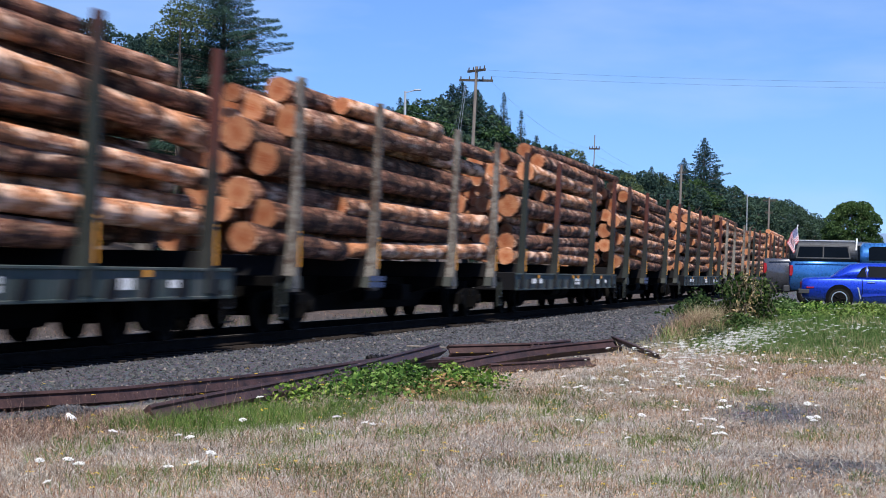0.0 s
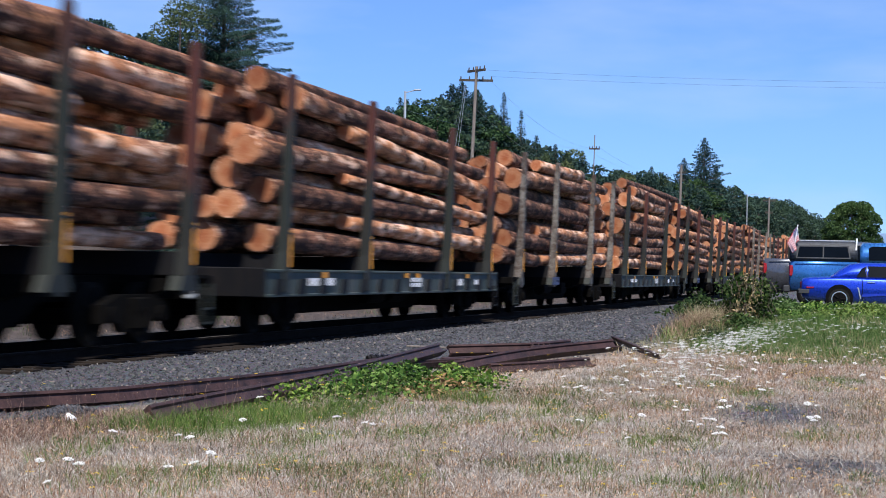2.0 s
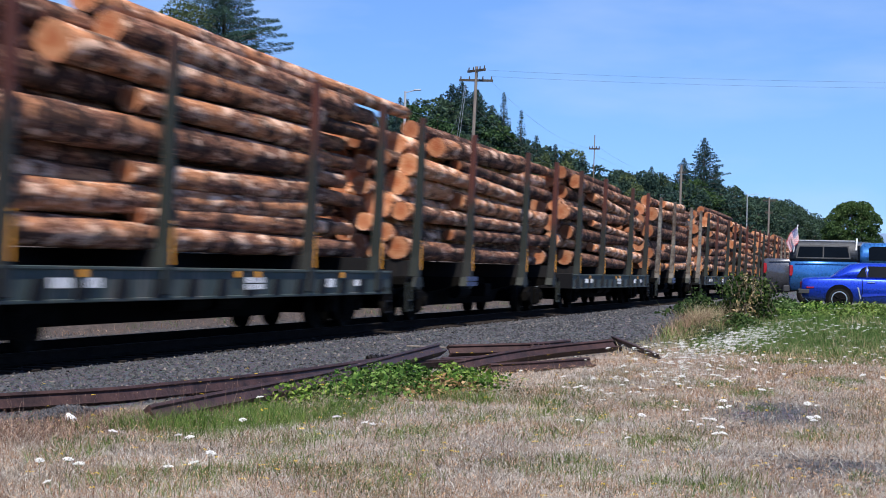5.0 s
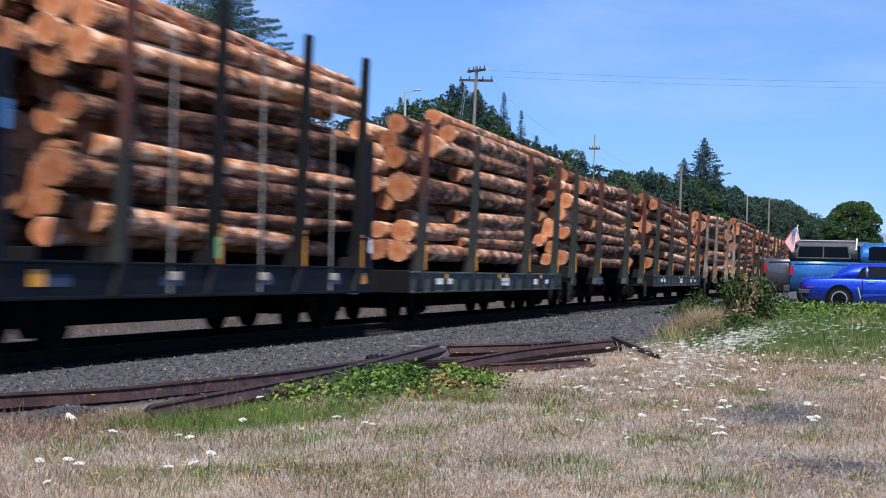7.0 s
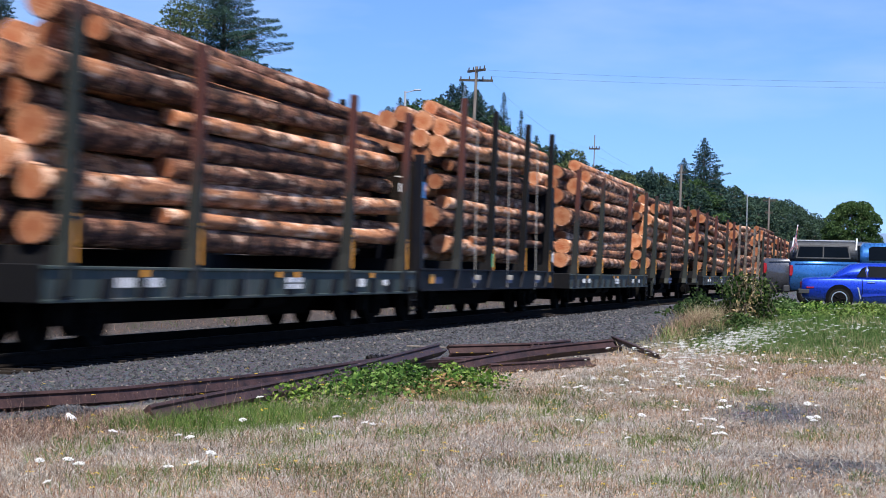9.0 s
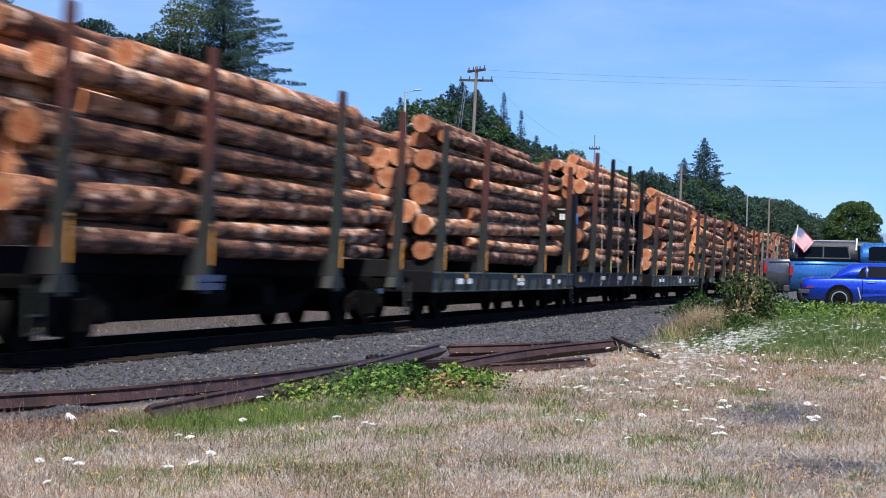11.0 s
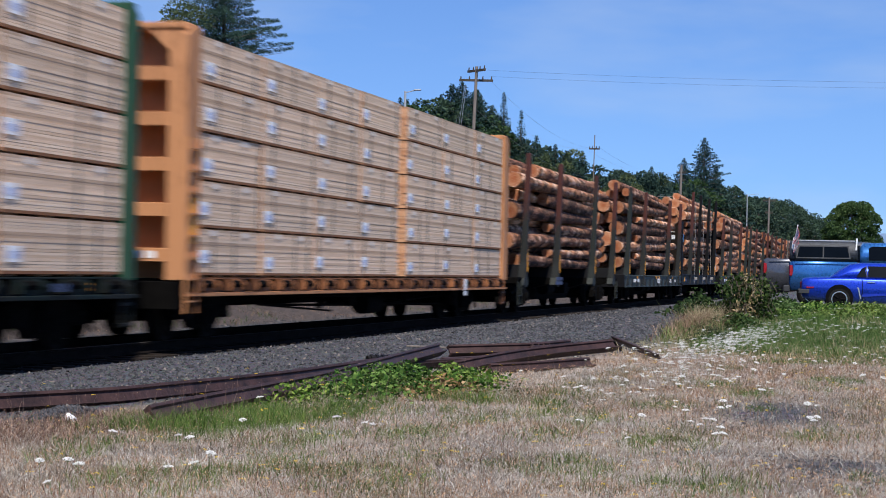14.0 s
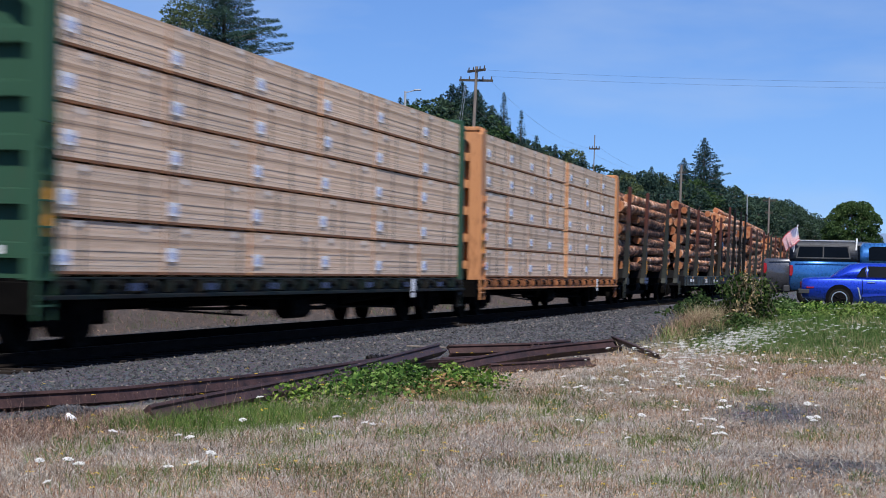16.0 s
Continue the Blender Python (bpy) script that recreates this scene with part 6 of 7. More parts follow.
def wire(a, b, sag, r=0.0065, label="thin overhead wire strung between poles"):
    a, b = Vector(a), Vector(b)
    n = 24
    bm = bmesh.new()
    pts = [a.lerp(b, k / n) - Vector((0, 0, sag * 4 * (k / n) * (1 - k / n))) for k in range(n + 1)]
    rings = []
    for p in pts:
        side = Vector((b.y - a.y, a.x - b.x, 0)).normalized()
        rings.append([bm.verts.new(p + side * (r * math.cos(q)) + Vector((0, 0, r * math.sin(q)))) for q in (0.5, 2.6, 4.7)])
    for p, q in zip(rings, rings[1:]):
        for i in range(3):
            bm.faces.new((p[i], p[(i + 1) % 3], q[(i + 1) % 3], q[i]))
    tagged(part("overhead_wire", bm, M["wire"]), label, "wire", "overhead wires")


utility_pole(123.5, 29.2, 15.15, 1.9, ((0.95, 1.48, 1.2), (0.28, 0.75, 1.15)), 0.15)
for u in (0.0, 0.35):
    wire((123.45, 29.4 + u * 0.3, 13.9), (121.0, 30.15 + u, 2.0), 0.0, 0.012, "taut steel guy cable beside a utility pole")
utility_pole(187.8, 31.4, 15.3, 1.0, ((1.4, 1.4, 0.55),), 0.07, "slim grey utility mast with one cross-arm")
utility_pole(240.0, 28.7, 15.4, 1.0, ((1.0, 1.5, 0.6), (2.0, 1.5, 0.4)), 0.20)
utility_pole(263.2, 19.0, 12.3, 0.8, ((0.5, 1.5, 0.9), (2.2, 1.5, 0.5)), 0.17)
lamp_pole(115.7, 31.6, 12.7, ((0.1, 0.75), (2.3, 0.45)))
lamp_pole(302.8, 25.2, 14.4, ((0.1, 1.6),))
for a, b, sag in (((123.6, 28.0, 14.9), (108, -12.5, 12.2), 0.3), ((123.9, 27.9, 14.5), (108, -12.7, 11.9), 0.3), ((123.6, 30.1, 14.2), (187.8, 32.3, 13.9), 1.2), ((123.9, 27.8, 14.2), (187.8, 30.5, 13.9), 1.2),
                  ((123.5, 28.9, 12.4), (187.8, 31.4, 10.9), 1.0), ((187.8, 32.2, 14.0), (240, 29.2, 14.6), 1.2), ((187.8, 30.6, 14.0), (240, 28.2, 14.6), 1.2), ((187.8, 31.4, 10.8), (240, 28.7, 12.0), 1.0),
                  ((240, 29.2, 14.6), (302.8, 25.2, 13.4), 1.4), ((240, 28.7, 13.5), (263.2, 19.0, 11.9), 0.6), ((263.2, 19.8, 11.9), (420, 10, 12), 1.5), ((263.2, 18.3, 10.2), (420, 9, 10), 1.5),
                  ((123.5, 28.9, 11.0), (115.7, 31.5, 11.5), 0.1), ((123.4, 29.1, 13.6), (119.0, 32.5, 3.0), 0.0)):
    wire(a, b, sag)


# a wire fence post on the far bank
def fence_post(x, y):
    bm = bmesh.new()
    rod(bm, (0, 0, -0.1), (0, 0, 0.85), 0.035, 0.03, n=8)
    box(bm, -0.04, 0.04, -0.04, 0.04, 0.55, 0.58)
    o = part("fence_post", bm, M["steel"])
    o.location = (x, y, ground_z(x, y))
    tagged(o, "short grey metal fence post on the bank", "fence post")


fence_post(28.2, 15.6)


# ---- trees ----
def leaf_quads(centres, along, size, rs, flat=0.5, slim=0.55):
    """Small leaf pieces: one bent diamond for each centre. along: the way each piece points."""
    n = len(centres)
    up = np.tile([0, 0, 1.0], (n, 1)) * flat + rs.randn(n, 3) * (1 - flat * 0.6)
    a = along / np.linalg.norm(along, axis=1, keepdims=True)
    side = np.cross(a, up)
    side /= np.linalg.norm(side, axis=1, keepdims=True) + 1e-6
    top = np.cross(side, a)
    s = size[:, None]
    v = np.stack([centres - a * s * 0.5, centres + side * s * slim * 0.5 + top * s * 0.08, centres + a * s * 0.5, centres - side * s * slim * 0.5 + top * s * 0.08], 1)
    f = np.arange(4 * n).reshape(n, 4)
    return v.reshape(-1, 3), f


def joined(name, pieces, material, smooth=False):
    vs, fs, k = [], [], 0
    for v, f in pieces:
        vs.append(v)
        fs.append(f + k)
        k += len(v)
    return raw(name, np.concatenate(vs), np.concatenate(fs), material, smooth)


def conifer_data(h, spread, seed, dense=1.0, gaps=0.0, piece=0.34, bare=0.08, fine=1, slim=0.42):
    """A fir: whorls of drooping boughs set with small sprays, ragged at the tips."""
    rng, rs = random.Random(seed), np.random.RandomState(seed)
    bm = bmesh.new()
    rod(bm, (0, 0, 0), (0, 0, h * 0.55), h * 0.018, h * 0.010, n=10)
    rod(bm, (0, 0, h * 0.55), (0, 0, h * 0.99), h * 0.010, h * 0.001, n=8)
    C, A, S = [], [], []
    z = h * bare
    turn = rng.uniform(0, 6.283)
    while z < h * 0.99:
        u = z / h
        shape = (1 - u) ** 0.95 * (0.5 + 0.5 * min(1, u / 0.18))
        reach = spread * shape * (1 + 0.22 * noise.noise((u * 9, seed, 0)))
        turn += 2.4 + rng.uniform(-0.5, 0.5)
        z += h * 0.0040 / dense * (1.5 - 0.8 * u)
        if rng.random() < gaps * (1 - u):
            continue
        r = reach * rng.uniform(0.58, 1.16) + 0.07
        lift = rng.uniform(-0.02, 0.28) + 0.55 * u
        base = Vector((0, 0, z))
        d = Vector((math.cos(turn), math.sin(turn), 0))
        if r > 0.8:
            tip = base + d * r + Vector((0, 0, r * (lift - 0.38)))
            rod(bm, base, base.lerp(tip, 0.85), 0.010 + 0.006 * r, 0.008, n=3)
        m = max(2, int(r * 4.2 * fine))
        for i in range(m):
            q = 0.04 + 0.96 * (i + rng.random()) / m
            p = base + d * (r * q) + Vector((0, 0, r * (lift * q - 0.46 * q * q + 0.14 * q ** 4)))
            w = r * 0.30 * (1.05 - q) + 0.12
            for _ in range(3):
                off = Vector((-d.y, d.x, 0)) * rng.uniform(-w, w)
                C.append(p + off + Vector((0, 0, rng.uniform(-0.34, 0.08) * (1.2 - 0.8 * q))))
                A.append(d * 0.7 + off.normalized() * rng.uniform(0.2, 0.9) + Vector((0, 0, rng.uniform(-0.9, 0.1))))
                S.append(piece * rng.uniform(0.55, 1.35) * (0.55 + 0.6 * (1 - u)))
    crown = joined("crown", [leaf_quads(np.array(C), np.array(A), np.array(S), rs, 0.6, slim)], M["needle"])
    t = part("trunk", bm, M["trunk"])
    data = t.data
    bpy.data.objects.remove(t)
    return data, crown


def broadleaf_data(h, width, seed, pieces=7000, size=0.30, mat="leaf", low=0.12, lumps=30, domed=False):
    """A broad tree: forked limbs and a lumpy crown of many leaves with gaps."""
    rng, rs = random.Random(seed), np.random.RandomState(seed)
    bm = bmesh.new()
    fork = h * rng.uniform(0.2, 0.3)
    rod(bm, (0, 0, 0), (0, 0, fork), h * 0.026, h * 0.02, n=10)
    lobes = []
    for k in range(lumps):
        a, u = rng.uniform(0, 6.283), rng.uniform(low + 0.1, 0.93)
        env = math.sin(min(1.0, (u - low) / (1 - low) * 0.93 + 0.10) * 3.1416) ** 0.6
        d = width * 0.5 * env * math.sqrt(rng.uniform(0.25, 0.95))
        c = Vector((math.cos(a) * d, math.sin(a) * d, h * u))
        r = width * rng.uniform(0.09, 0.18) * (30 / lumps) ** 0.35
        if domed:
            q = 1 - 2 * (k + 0.5) / lumps
            a = 2.39996 * k
            ring = math.sqrt(1 - q * q) * rng.uniform(0.70, 1.02)
            c = Vector((math.cos(a) * ring * width * 0.40, math.sin(a) * ring * width * 0.40, h * (0.52 + 0.38 * q * rng.uniform(0.85, 1.0))))
            r = width * rng.uniform(0.075, 0.15)
        if c.z + r > h:
            c.z = h - r * 0.9
        lobes.append((c, r))
        if k < 14:
            mid = Vector((c.x * 0.35, c.y * 0.35, fork + (c.z - fork) * 0.4))
            rod(bm, (0, 0, fork * 0.95), mid, h * 0.012, h * 0.008, n=6)
            rod(bm, mid, c, h * 0.008, h * 0.003, n=5)
    weights = np.array([r ** 2 for _, r in lobes])
    pick = rs.choice(len(lobes), pieces, p=weights / weights.sum())
    cs = np.array([tuple(c) for c, _ in lobes])[pick]
    rr = np.array([r for _, r in lobes])[pick][:, None]
    d = rs.randn(pieces, 3)
    d /= np.linalg.norm(d, axis=1, keepdims=True)
    d[:, 2] = np.where(d[:, 2] < -0.3, -d[:, 2], d[:, 2])
    shell = (0.55 + 0.5 * rs.rand(pieces, 1) ** 0.5)
    C = cs + d * rr * shell * np.array([1, 1, 0.8])
    A = d + rs.randn(pieces, 3) * 0.7 + np.array([0, 0, -0.3])
    crown = joined("crown", [leaf_quads(C, A, size * (0.6 + 0.8 * rs.rand(pieces)), rs, 0.55, 0.75)], M[mat])
    t = part("trunk", bm, M["trunk"])
    data = t.data
    bpy.data.objects.remove(t)
    return data, crown


def tree(kind, x, y, top, turn, height, label, category):
    """Sets a tree of a built kind so that its tip reaches a height."""
    trunk, crown = kind
    gz = ground_z(x, y) - 0.3
    s = (top - gz) / height
    root = tagged(new(category.replace(" ", "_") + "_tree" if "tree" not in category else category.replace(" ", "_")), label, category)
    put("trunk", trunk, root, Matrix.Identity(4))
    put("crown", crown, root, Matrix.Identity(4))
    root.matrix_basis = Matrix.Translation((x, y, gz)) @ Matrix.Rotation(turn, 4, "Z") @ Matrix.Diagonal((s, s, s, 1))
    return root


def woods():
    rng = random.Random(12)
    big_fir = conifer_data(20.0, 10.8, 1, 1.5, 0.10, 0.25, 0.1, 10.0, 0.23)
    firs = [conifer_data(20.0, 9.6, 2, 1.2, 0.04, 0.50, fine=1.5), conifer_data(20.0, 7.0, 3, 1.2, 0.08, 0.46, 0.15, 1.5), conifer_data(20.0, 11.5, 4, 1.2, 0.04, 0.52, fine=1.5), conifer_data(20.0, 4.2, 33, 1.1, 0.15, 0.40, 0.1, 1.6)]
    near = [broadleaf_data(15.0, 12.5, 15, 14000, 0.28, lumps=60), broadleaf_data(15.0, 11.5, 16, 13000, 0.28, lumps=50)]
    broad = [broadleaf_data(15.0, 11.5, 5, 4200, 0.38, lumps=45), broadleaf_data(15.0, 13.0, 6, 4600, 0.38, lumps=50), broadleaf_data(15.0, 9.5, 7, 3800, 0.36, lumps=40), broadleaf_data(15.0, 10.5, 17, 4200, 0.36, "maple", lumps=45)]
    back = [broadleaf_data(15.0, 12.0, 25, 1800, 0.60, lumps=40)]
    yellowing = broadleaf_data(15.0, 8.5, 8, 9000, 0.14, "olive")
    olive = broadleaf_data(15.0, 8.5, 28, 7000, 0.26, "olive", lumps=55)
    maple = broadleaf_data(10.0, 7.3, 9, 30000, 0.21, "maple", 0.0, 84, True)
    FIR, LEAFY = "dark green fir tree with ragged drooping boughs", "dense green broadleaf tree on the wooded bank"
    # the single tall fir beside the line and what stands round it
    tree(big_fir, 104.2, 39.75, 20.6, 0.5, 20.0, "tall dark green fir with broad ragged boughs", "fir tree")
    tree(near[0], 121.3, 50.3, 18.0, 1.0, 15.0, LEAFY, "broadleaf tree")
    tree(yellowing, 100.9, 41.2, 16.6, 2.0, 15.0, "sparse olive-grey broadleaf tree beside a tall fir", "broadleaf tree")
    tree(near[1], 128.5, 58.0, 19.4, 2.4, 15.0, LEAFY, "broadleaf tree")
    tree(near[0], 127.0, 65.2, 18.6, 0.2, 15.0, LEAFY, "broadleaf tree")
    tree(firs[0], 136.0, 70.9, 23.6, 0.9, 20.0, FIR, "fir tree")
    tree(near[1], 124.0, 61.5, 18.6, 4.0, 15.0, LEAFY, "broadleaf tree")
    tree(near[0], 112.0, 45.5, 14.5, 3.0, 15.0, LEAFY, "broadleaf tree")
    # tips that stand out along the ridge
    for k, x, y, top in ((2, 225.0, 55.4, 24.6), (0, 224.7, 56.7, 23.3), (2, 225.3, 54.2, 24.9), (0, 225.8, 52.3, 24.0), (0, 226.3, 50.5, 22.1), (2, 224.5, 57.8, 22.0), (2, 229.6, 53.4, 24.3), (2, 231.0, 55.6, 23.4), (0, 229.0, 51.2, 22.0), (2, 222.0, 53.4, 21.8),
                         (3, 226.6, 49.1, 23.7), (3, 227.2, 47.0, 21.5), (1, 228.3, 42.8, 17.3), (1, 258.0, 44.5, 18.5), (1, 286.0, 38.5, 18.0), (0, 301.0, 32.0, 23.6), (0, 297.0, 34.8, 20.0), (1, 304.5, 30.4, 19.5)):
        tree(firs[k], x, y, top, rng.uniform(0, 6.28), 20.0, FIR, "fir tree")
    # the wood's edge, following the ridge away from the camera: (x, y, top)
    line = [(150, 66, 18.5), (185, 66, 18.8), (206, 60.8, 19.2), (217, 59, 20.9), (226, 55.4, 22.8), (234, 53, 21.8), (247, 49.7, 19.2), (259, 44.7, 18.3), (276, 40.8, 17.2), (292, 34.3, 17.2), (310, 28.9, 16.6), (321, 26, 15.2), (340, 22, 15.6), (351, 18, 13.7), (357, 16.2, 12.5)]
    for (x0, y0, t0), (x1, y1, t1) in zip(line, line[1:]):
        n = 2 if x0 < 200 else 3
        for k in range(n):
            u = (k + rng.random()) / n
            for depth in (0, 1):
                x = x0 + (x1 - x0) * u + rng.uniform(-2, 2) + depth * 8 - 3
                y = y0 + (y1 - y0) * u + rng.uniform(-1.5, 1.5) + depth * 2.0
                top = (t0 + (t1 - t0) * u) * rng.uniform(0.90, 1.02) + depth * 0.4
                if rng.random() < (0.5 if 213 < x < 240 else 0.2 if depth == 0 else 0.0):
                    tree(rng.choice(firs[:3]), x, y, top * 1.04, rng.uniform(0, 6.28), 20.0, FIR, "fir tree")
                else:
                    tree(rng.choice(back if depth else broad[:3] if x > 296 else broad), x, y, top, rng.uniform(0, 6.28), 15.0, LEAFY, "broadleaf tree")
    tree(broad[3], 226.2, 51.1, 19.4, 0.6, 15.0, "bright green broadleaf tree among dark firs", "broadleaf tree")
    tree(olive, 227.4, 46.3, 17.9, 0.6, 15.0, "olive-green broadleaf tree below the firs", "broadleaf tree")
    tree(olive, 228.8, 40.8, 17.2, 2.6, 15.0, "olive-green broadleaf tree below the firs", "broadleaf tree")
    tree(olive, 252.0, 38.0, 15.6, 4.6, 15.0, "olive-green broadleaf tree on the wooded bank", "broadleaf tree")
    tree(yellowing, 247.5, 47.6, 17.6, 1.0, 15.0, "sparse olive-grey broadleaf tree on the wooded bank", "broadleaf tree")
    tree(yellowing, 283.0, 37.2, 16.4, 2.0, 15.0, "sparse olive-grey broadleaf tree on the wooded bank", "broadleaf tree")
    # lower growth along the foot of the wood, down to the line
    for k in range(10):
        u = (k + rng.random()) / 10
        x = 150 + 200 * u
        y = 46 - 30 * u + rng.uniform(-2, 2)
        top = ground_z(x, y) + rng.uniform(4.0, 8.5)
        tree(rng.choice(broad), x, y, top, rng.uniform(0, 6.28), 15.0, "low bushy broadleaf tree at the wood's edge", "broadleaf tree")
    tree(maple, 194.2, 5.4, 9.7, 0.3, 10.0, "round dense green broadleaf tree standing alone", "broadleaf tree")
    tree(broad[1], 352, 12.2, 10.5, 0.3, 15.0, LEAFY, "broadleaf tree")
    tree(broad[2], 380, 8.5, 9.5, 1.3, 15.0, LEAFY, "broadleaf tree")
    # far ridge, the haze of distance painted into its blue base colour
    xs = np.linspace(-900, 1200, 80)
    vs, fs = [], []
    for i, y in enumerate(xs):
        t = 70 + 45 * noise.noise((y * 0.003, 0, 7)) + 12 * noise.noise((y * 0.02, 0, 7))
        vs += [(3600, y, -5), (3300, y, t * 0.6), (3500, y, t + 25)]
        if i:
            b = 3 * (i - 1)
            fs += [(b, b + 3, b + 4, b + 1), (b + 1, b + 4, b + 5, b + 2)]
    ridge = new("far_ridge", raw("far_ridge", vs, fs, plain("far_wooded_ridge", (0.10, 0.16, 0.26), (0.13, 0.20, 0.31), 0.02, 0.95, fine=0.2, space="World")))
    tagged(ridge, "distant wooded ridge with haze painted in as blue", "hills", kind="structure")


woods()


# ---- grass, weeds and flowers ----
def heights(x, y):
    return np.array([ground_z(a, b) for a, b in zip(x, y)])


def blades(name, x, y, tall, wide, lean, material, rs, label, bend=0.5, category="grass"):
    """Bent tapering blades, joined into one mesh."""
    n = len(x)
    z = heights(x, y)
    a = rs.rand(n) * 6.283
    d = np.stack([np.cos(a), np.sin(a), np.zeros(n)], 1)
    b = rs.rand(n) * 6.283
    s = np.stack([np.cos(b), np.sin(b), np.zeros(n)], 1) * wide[:, None] * 0.5
    p = np.stack([x, y, z - 0.01], 1)
    k = (lean * tall)[:, None]
    mid = p + d * k * 0.35 + np.stack([np.zeros(n), np.zeros(n), tall * 0.55], 1)
    tip = p + d * k * (0.7 + bend) + np.stack([np.zeros(n), np.zeros(n), tall * (1 - 0.35 * lean)], 1)
    v = np.stack([p - s, p + s, mid - s * 0.8, mid + s * 0.8, tip], 1).reshape(-1, 3)
    f = np.array([(0, 1, 3), (0, 3, 2), (2, 3, 4)])
    fs = (f[None] + 5 * np.arange(n)[:, None, None]).reshape(-1, 3)
    o = new(name, raw(name, v, fs, material))
    tagged(o, label, category, kind="stuff")


def verge(n, rs, x0, x1, power, y0=-1.2):
    """Places on the grassy verge, denser towards the camera's end."""
    x = x0 + (x1 - x0) * rs.rand(n) ** power
    edge = np.minimum(0.54 * x + 0.6, 6.9 - 0.14 * (x - 16.6))
    edge = np.where(x > 26, edge - 0.5 * np.clip((x - 26) / 8, 0, 1), edge)
    y = y0 + (edge - y0) * rs.rand(n)
    return x, y


def field(x, y, scale, seed):
    return np.array([noise.noise((a * scale, b * scale, seed)) for a, b in zip(x, y)])


def tufts(n, per, rs, x0, x1, power, spread):
    """Places in small tufts."""
    cx, cy = verge(n // per, rs, x0, x1, power)
    x, y = np.repeat(cx, per), np.repeat(cy, per)
    return x + rs.randn(len(x)) * spread, y + rs.randn(len(x)) * spread


def lawn():
    rs = np.random.RandomState(21)

    def patches(x, y, seed, scale=0.8):
        return field(x, y, scale, seed) + 0.45 * field(x, y, scale * 3.1, seed + 1)
    thin = lambda x, k=1.0: 0.0015 * k + x * 0.00011
    # two worn bare patches of grey grit
    bare = lambda x, y: np.exp(-((x - 19.0) / 1.7) ** 2 - ((y - 1.25) / 0.65) ** 2) + np.exp(-((x - 13.6) / 0.7) ** 2 - ((y - 0.45) / 0.45) ** 2)
    worn_off = lambda x, y: rs.rand(len(x)) < 0.92 * bare(x, y)
    # short straw over the whole verge, worn thin in places
    x, y = tufts(125000, 9, rs, 8.5, 44, 1.75, 0.035)
    keep = ~worn_off(x, y) & (patches(x, y, 1.5) > -0.38) & (rs.rand(len(x)) > 0.8 * np.clip((x - 30) / 10, 0, 1))
    x, y = x[keep], y[keep]
    n = len(x)
    tall = (0.025 + 0.085 * rs.rand(n) ** 1.4) * (1 + 0.9 * patches(x, y, 4.0))
    blades("dry_grass", x, y, np.clip(tall, 0.015, 0.24), thin(x) * (0.7 + 0.8 * rs.rand(n)), 0.3 + 1.0 * rs.rand(n), M["straw"], rs, "short dry straw-coloured grass on the verge")
    # bleached patches
    x, y = tufts(130000, 12, rs, 8.5, 38, 1.6, 0.04)
    keep = ~worn_off(x, y) & (patches(x, y, 21.0, 0.55) > np.where((y < 0.25 * x) & (x < 16), -0.55, np.where(x < 12.5, 0.0, np.where((x > 17.5) & (y < 3.4), 0.22, -0.08))))
    x, y = x[keep], y[keep]
    n = len(x)
    blades("bleached_grass", x, y, 0.02 + 0.05 * rs.rand(n), thin(x) * (0.7 + 0.8 * rs.rand(n)), 0.3 + 0.9 * rs.rand(n), M["pale"], rs, "bleached pale straw grass in patches")
    # rosy seed stalks in patches
    x, y = tufts(80000, 8, rs, 8.5, 34, 1.6, 0.05)
    keep = ~worn_off(x, y) & (patches(x, y, 33.0, 0.6) > 0.08 - 0.25 * (x < 12.5) - 0.35 * ((x > 18.5) & (x < 27.5) & (y < 2.7)))
    x, y = x[keep], y[keep]
    n = len(x)
    blades("rosy_stalks", x, y, 0.04 + 0.08 * rs.rand(n), thin(x, 0.9) * (0.7 + 0.8 * rs.rand(n)), 0.2 + 0.7 * rs.rand(n), M["rosy"], rs, "reddish dry seed stalks in patches on the verge")
    # matted straw lying flat
    x, y = verge(64000, rs, 8.5, 36, 1.8)
    keep = ~worn_off(x, y)
    x, y = x[keep], y[keep]
    n = len(x)
    blades("dry_grass_thatch", x, y, 0.05 + 0.06 * rs.rand(n), thin(x) * (0.8 + 0.8 * rs.rand(n)), 1.6 + 0.9 * rs.rand(n), M["pale"], rs, "flattened dry thatch between the grass", 0.8)
    # green tufts in patches, taller along the scrap rails
    x, y = tufts(190000, 10, rs, 8.5, 40, 1.6, 0.045)
    f = patches(x, y, 9.0, 0.6)
    strip = np.abs(y - (5.95 - 0.33 * (x - 14.2))) < 0.25 + 0.4 * rs.rand(len(x))
    strip &= (x < 16.6 + 1.8 * rs.rand(len(x))) & (x > 14.1)
    keep = (f > np.where(y < 0.25 * x, 0.46, 0.32)) | strip
    x, y, strip = x[keep], y[keep], strip[keep]
    n = len(x)
    tall = np.where(strip, 0.05 + 0.11 * rs.rand(n), 0.04 + 0.07 * rs.rand(n))
    blades("green_grass", x, y, tall, thin(x, 1.2) * (0.7 + 0.8 * rs.rand(n)), 0.2 + 0.8 * rs.rand(n), M["grass"], rs, "green grass tufts along the scrap rails")
    # a lush strip along the foot of the scrap rails
    n = 26000
    x = 13.9 + 6.4 * rs.rand(n)
    y = 5.95 - 0.30 * (x - 14.2) + rs.randn(n) * 0.38
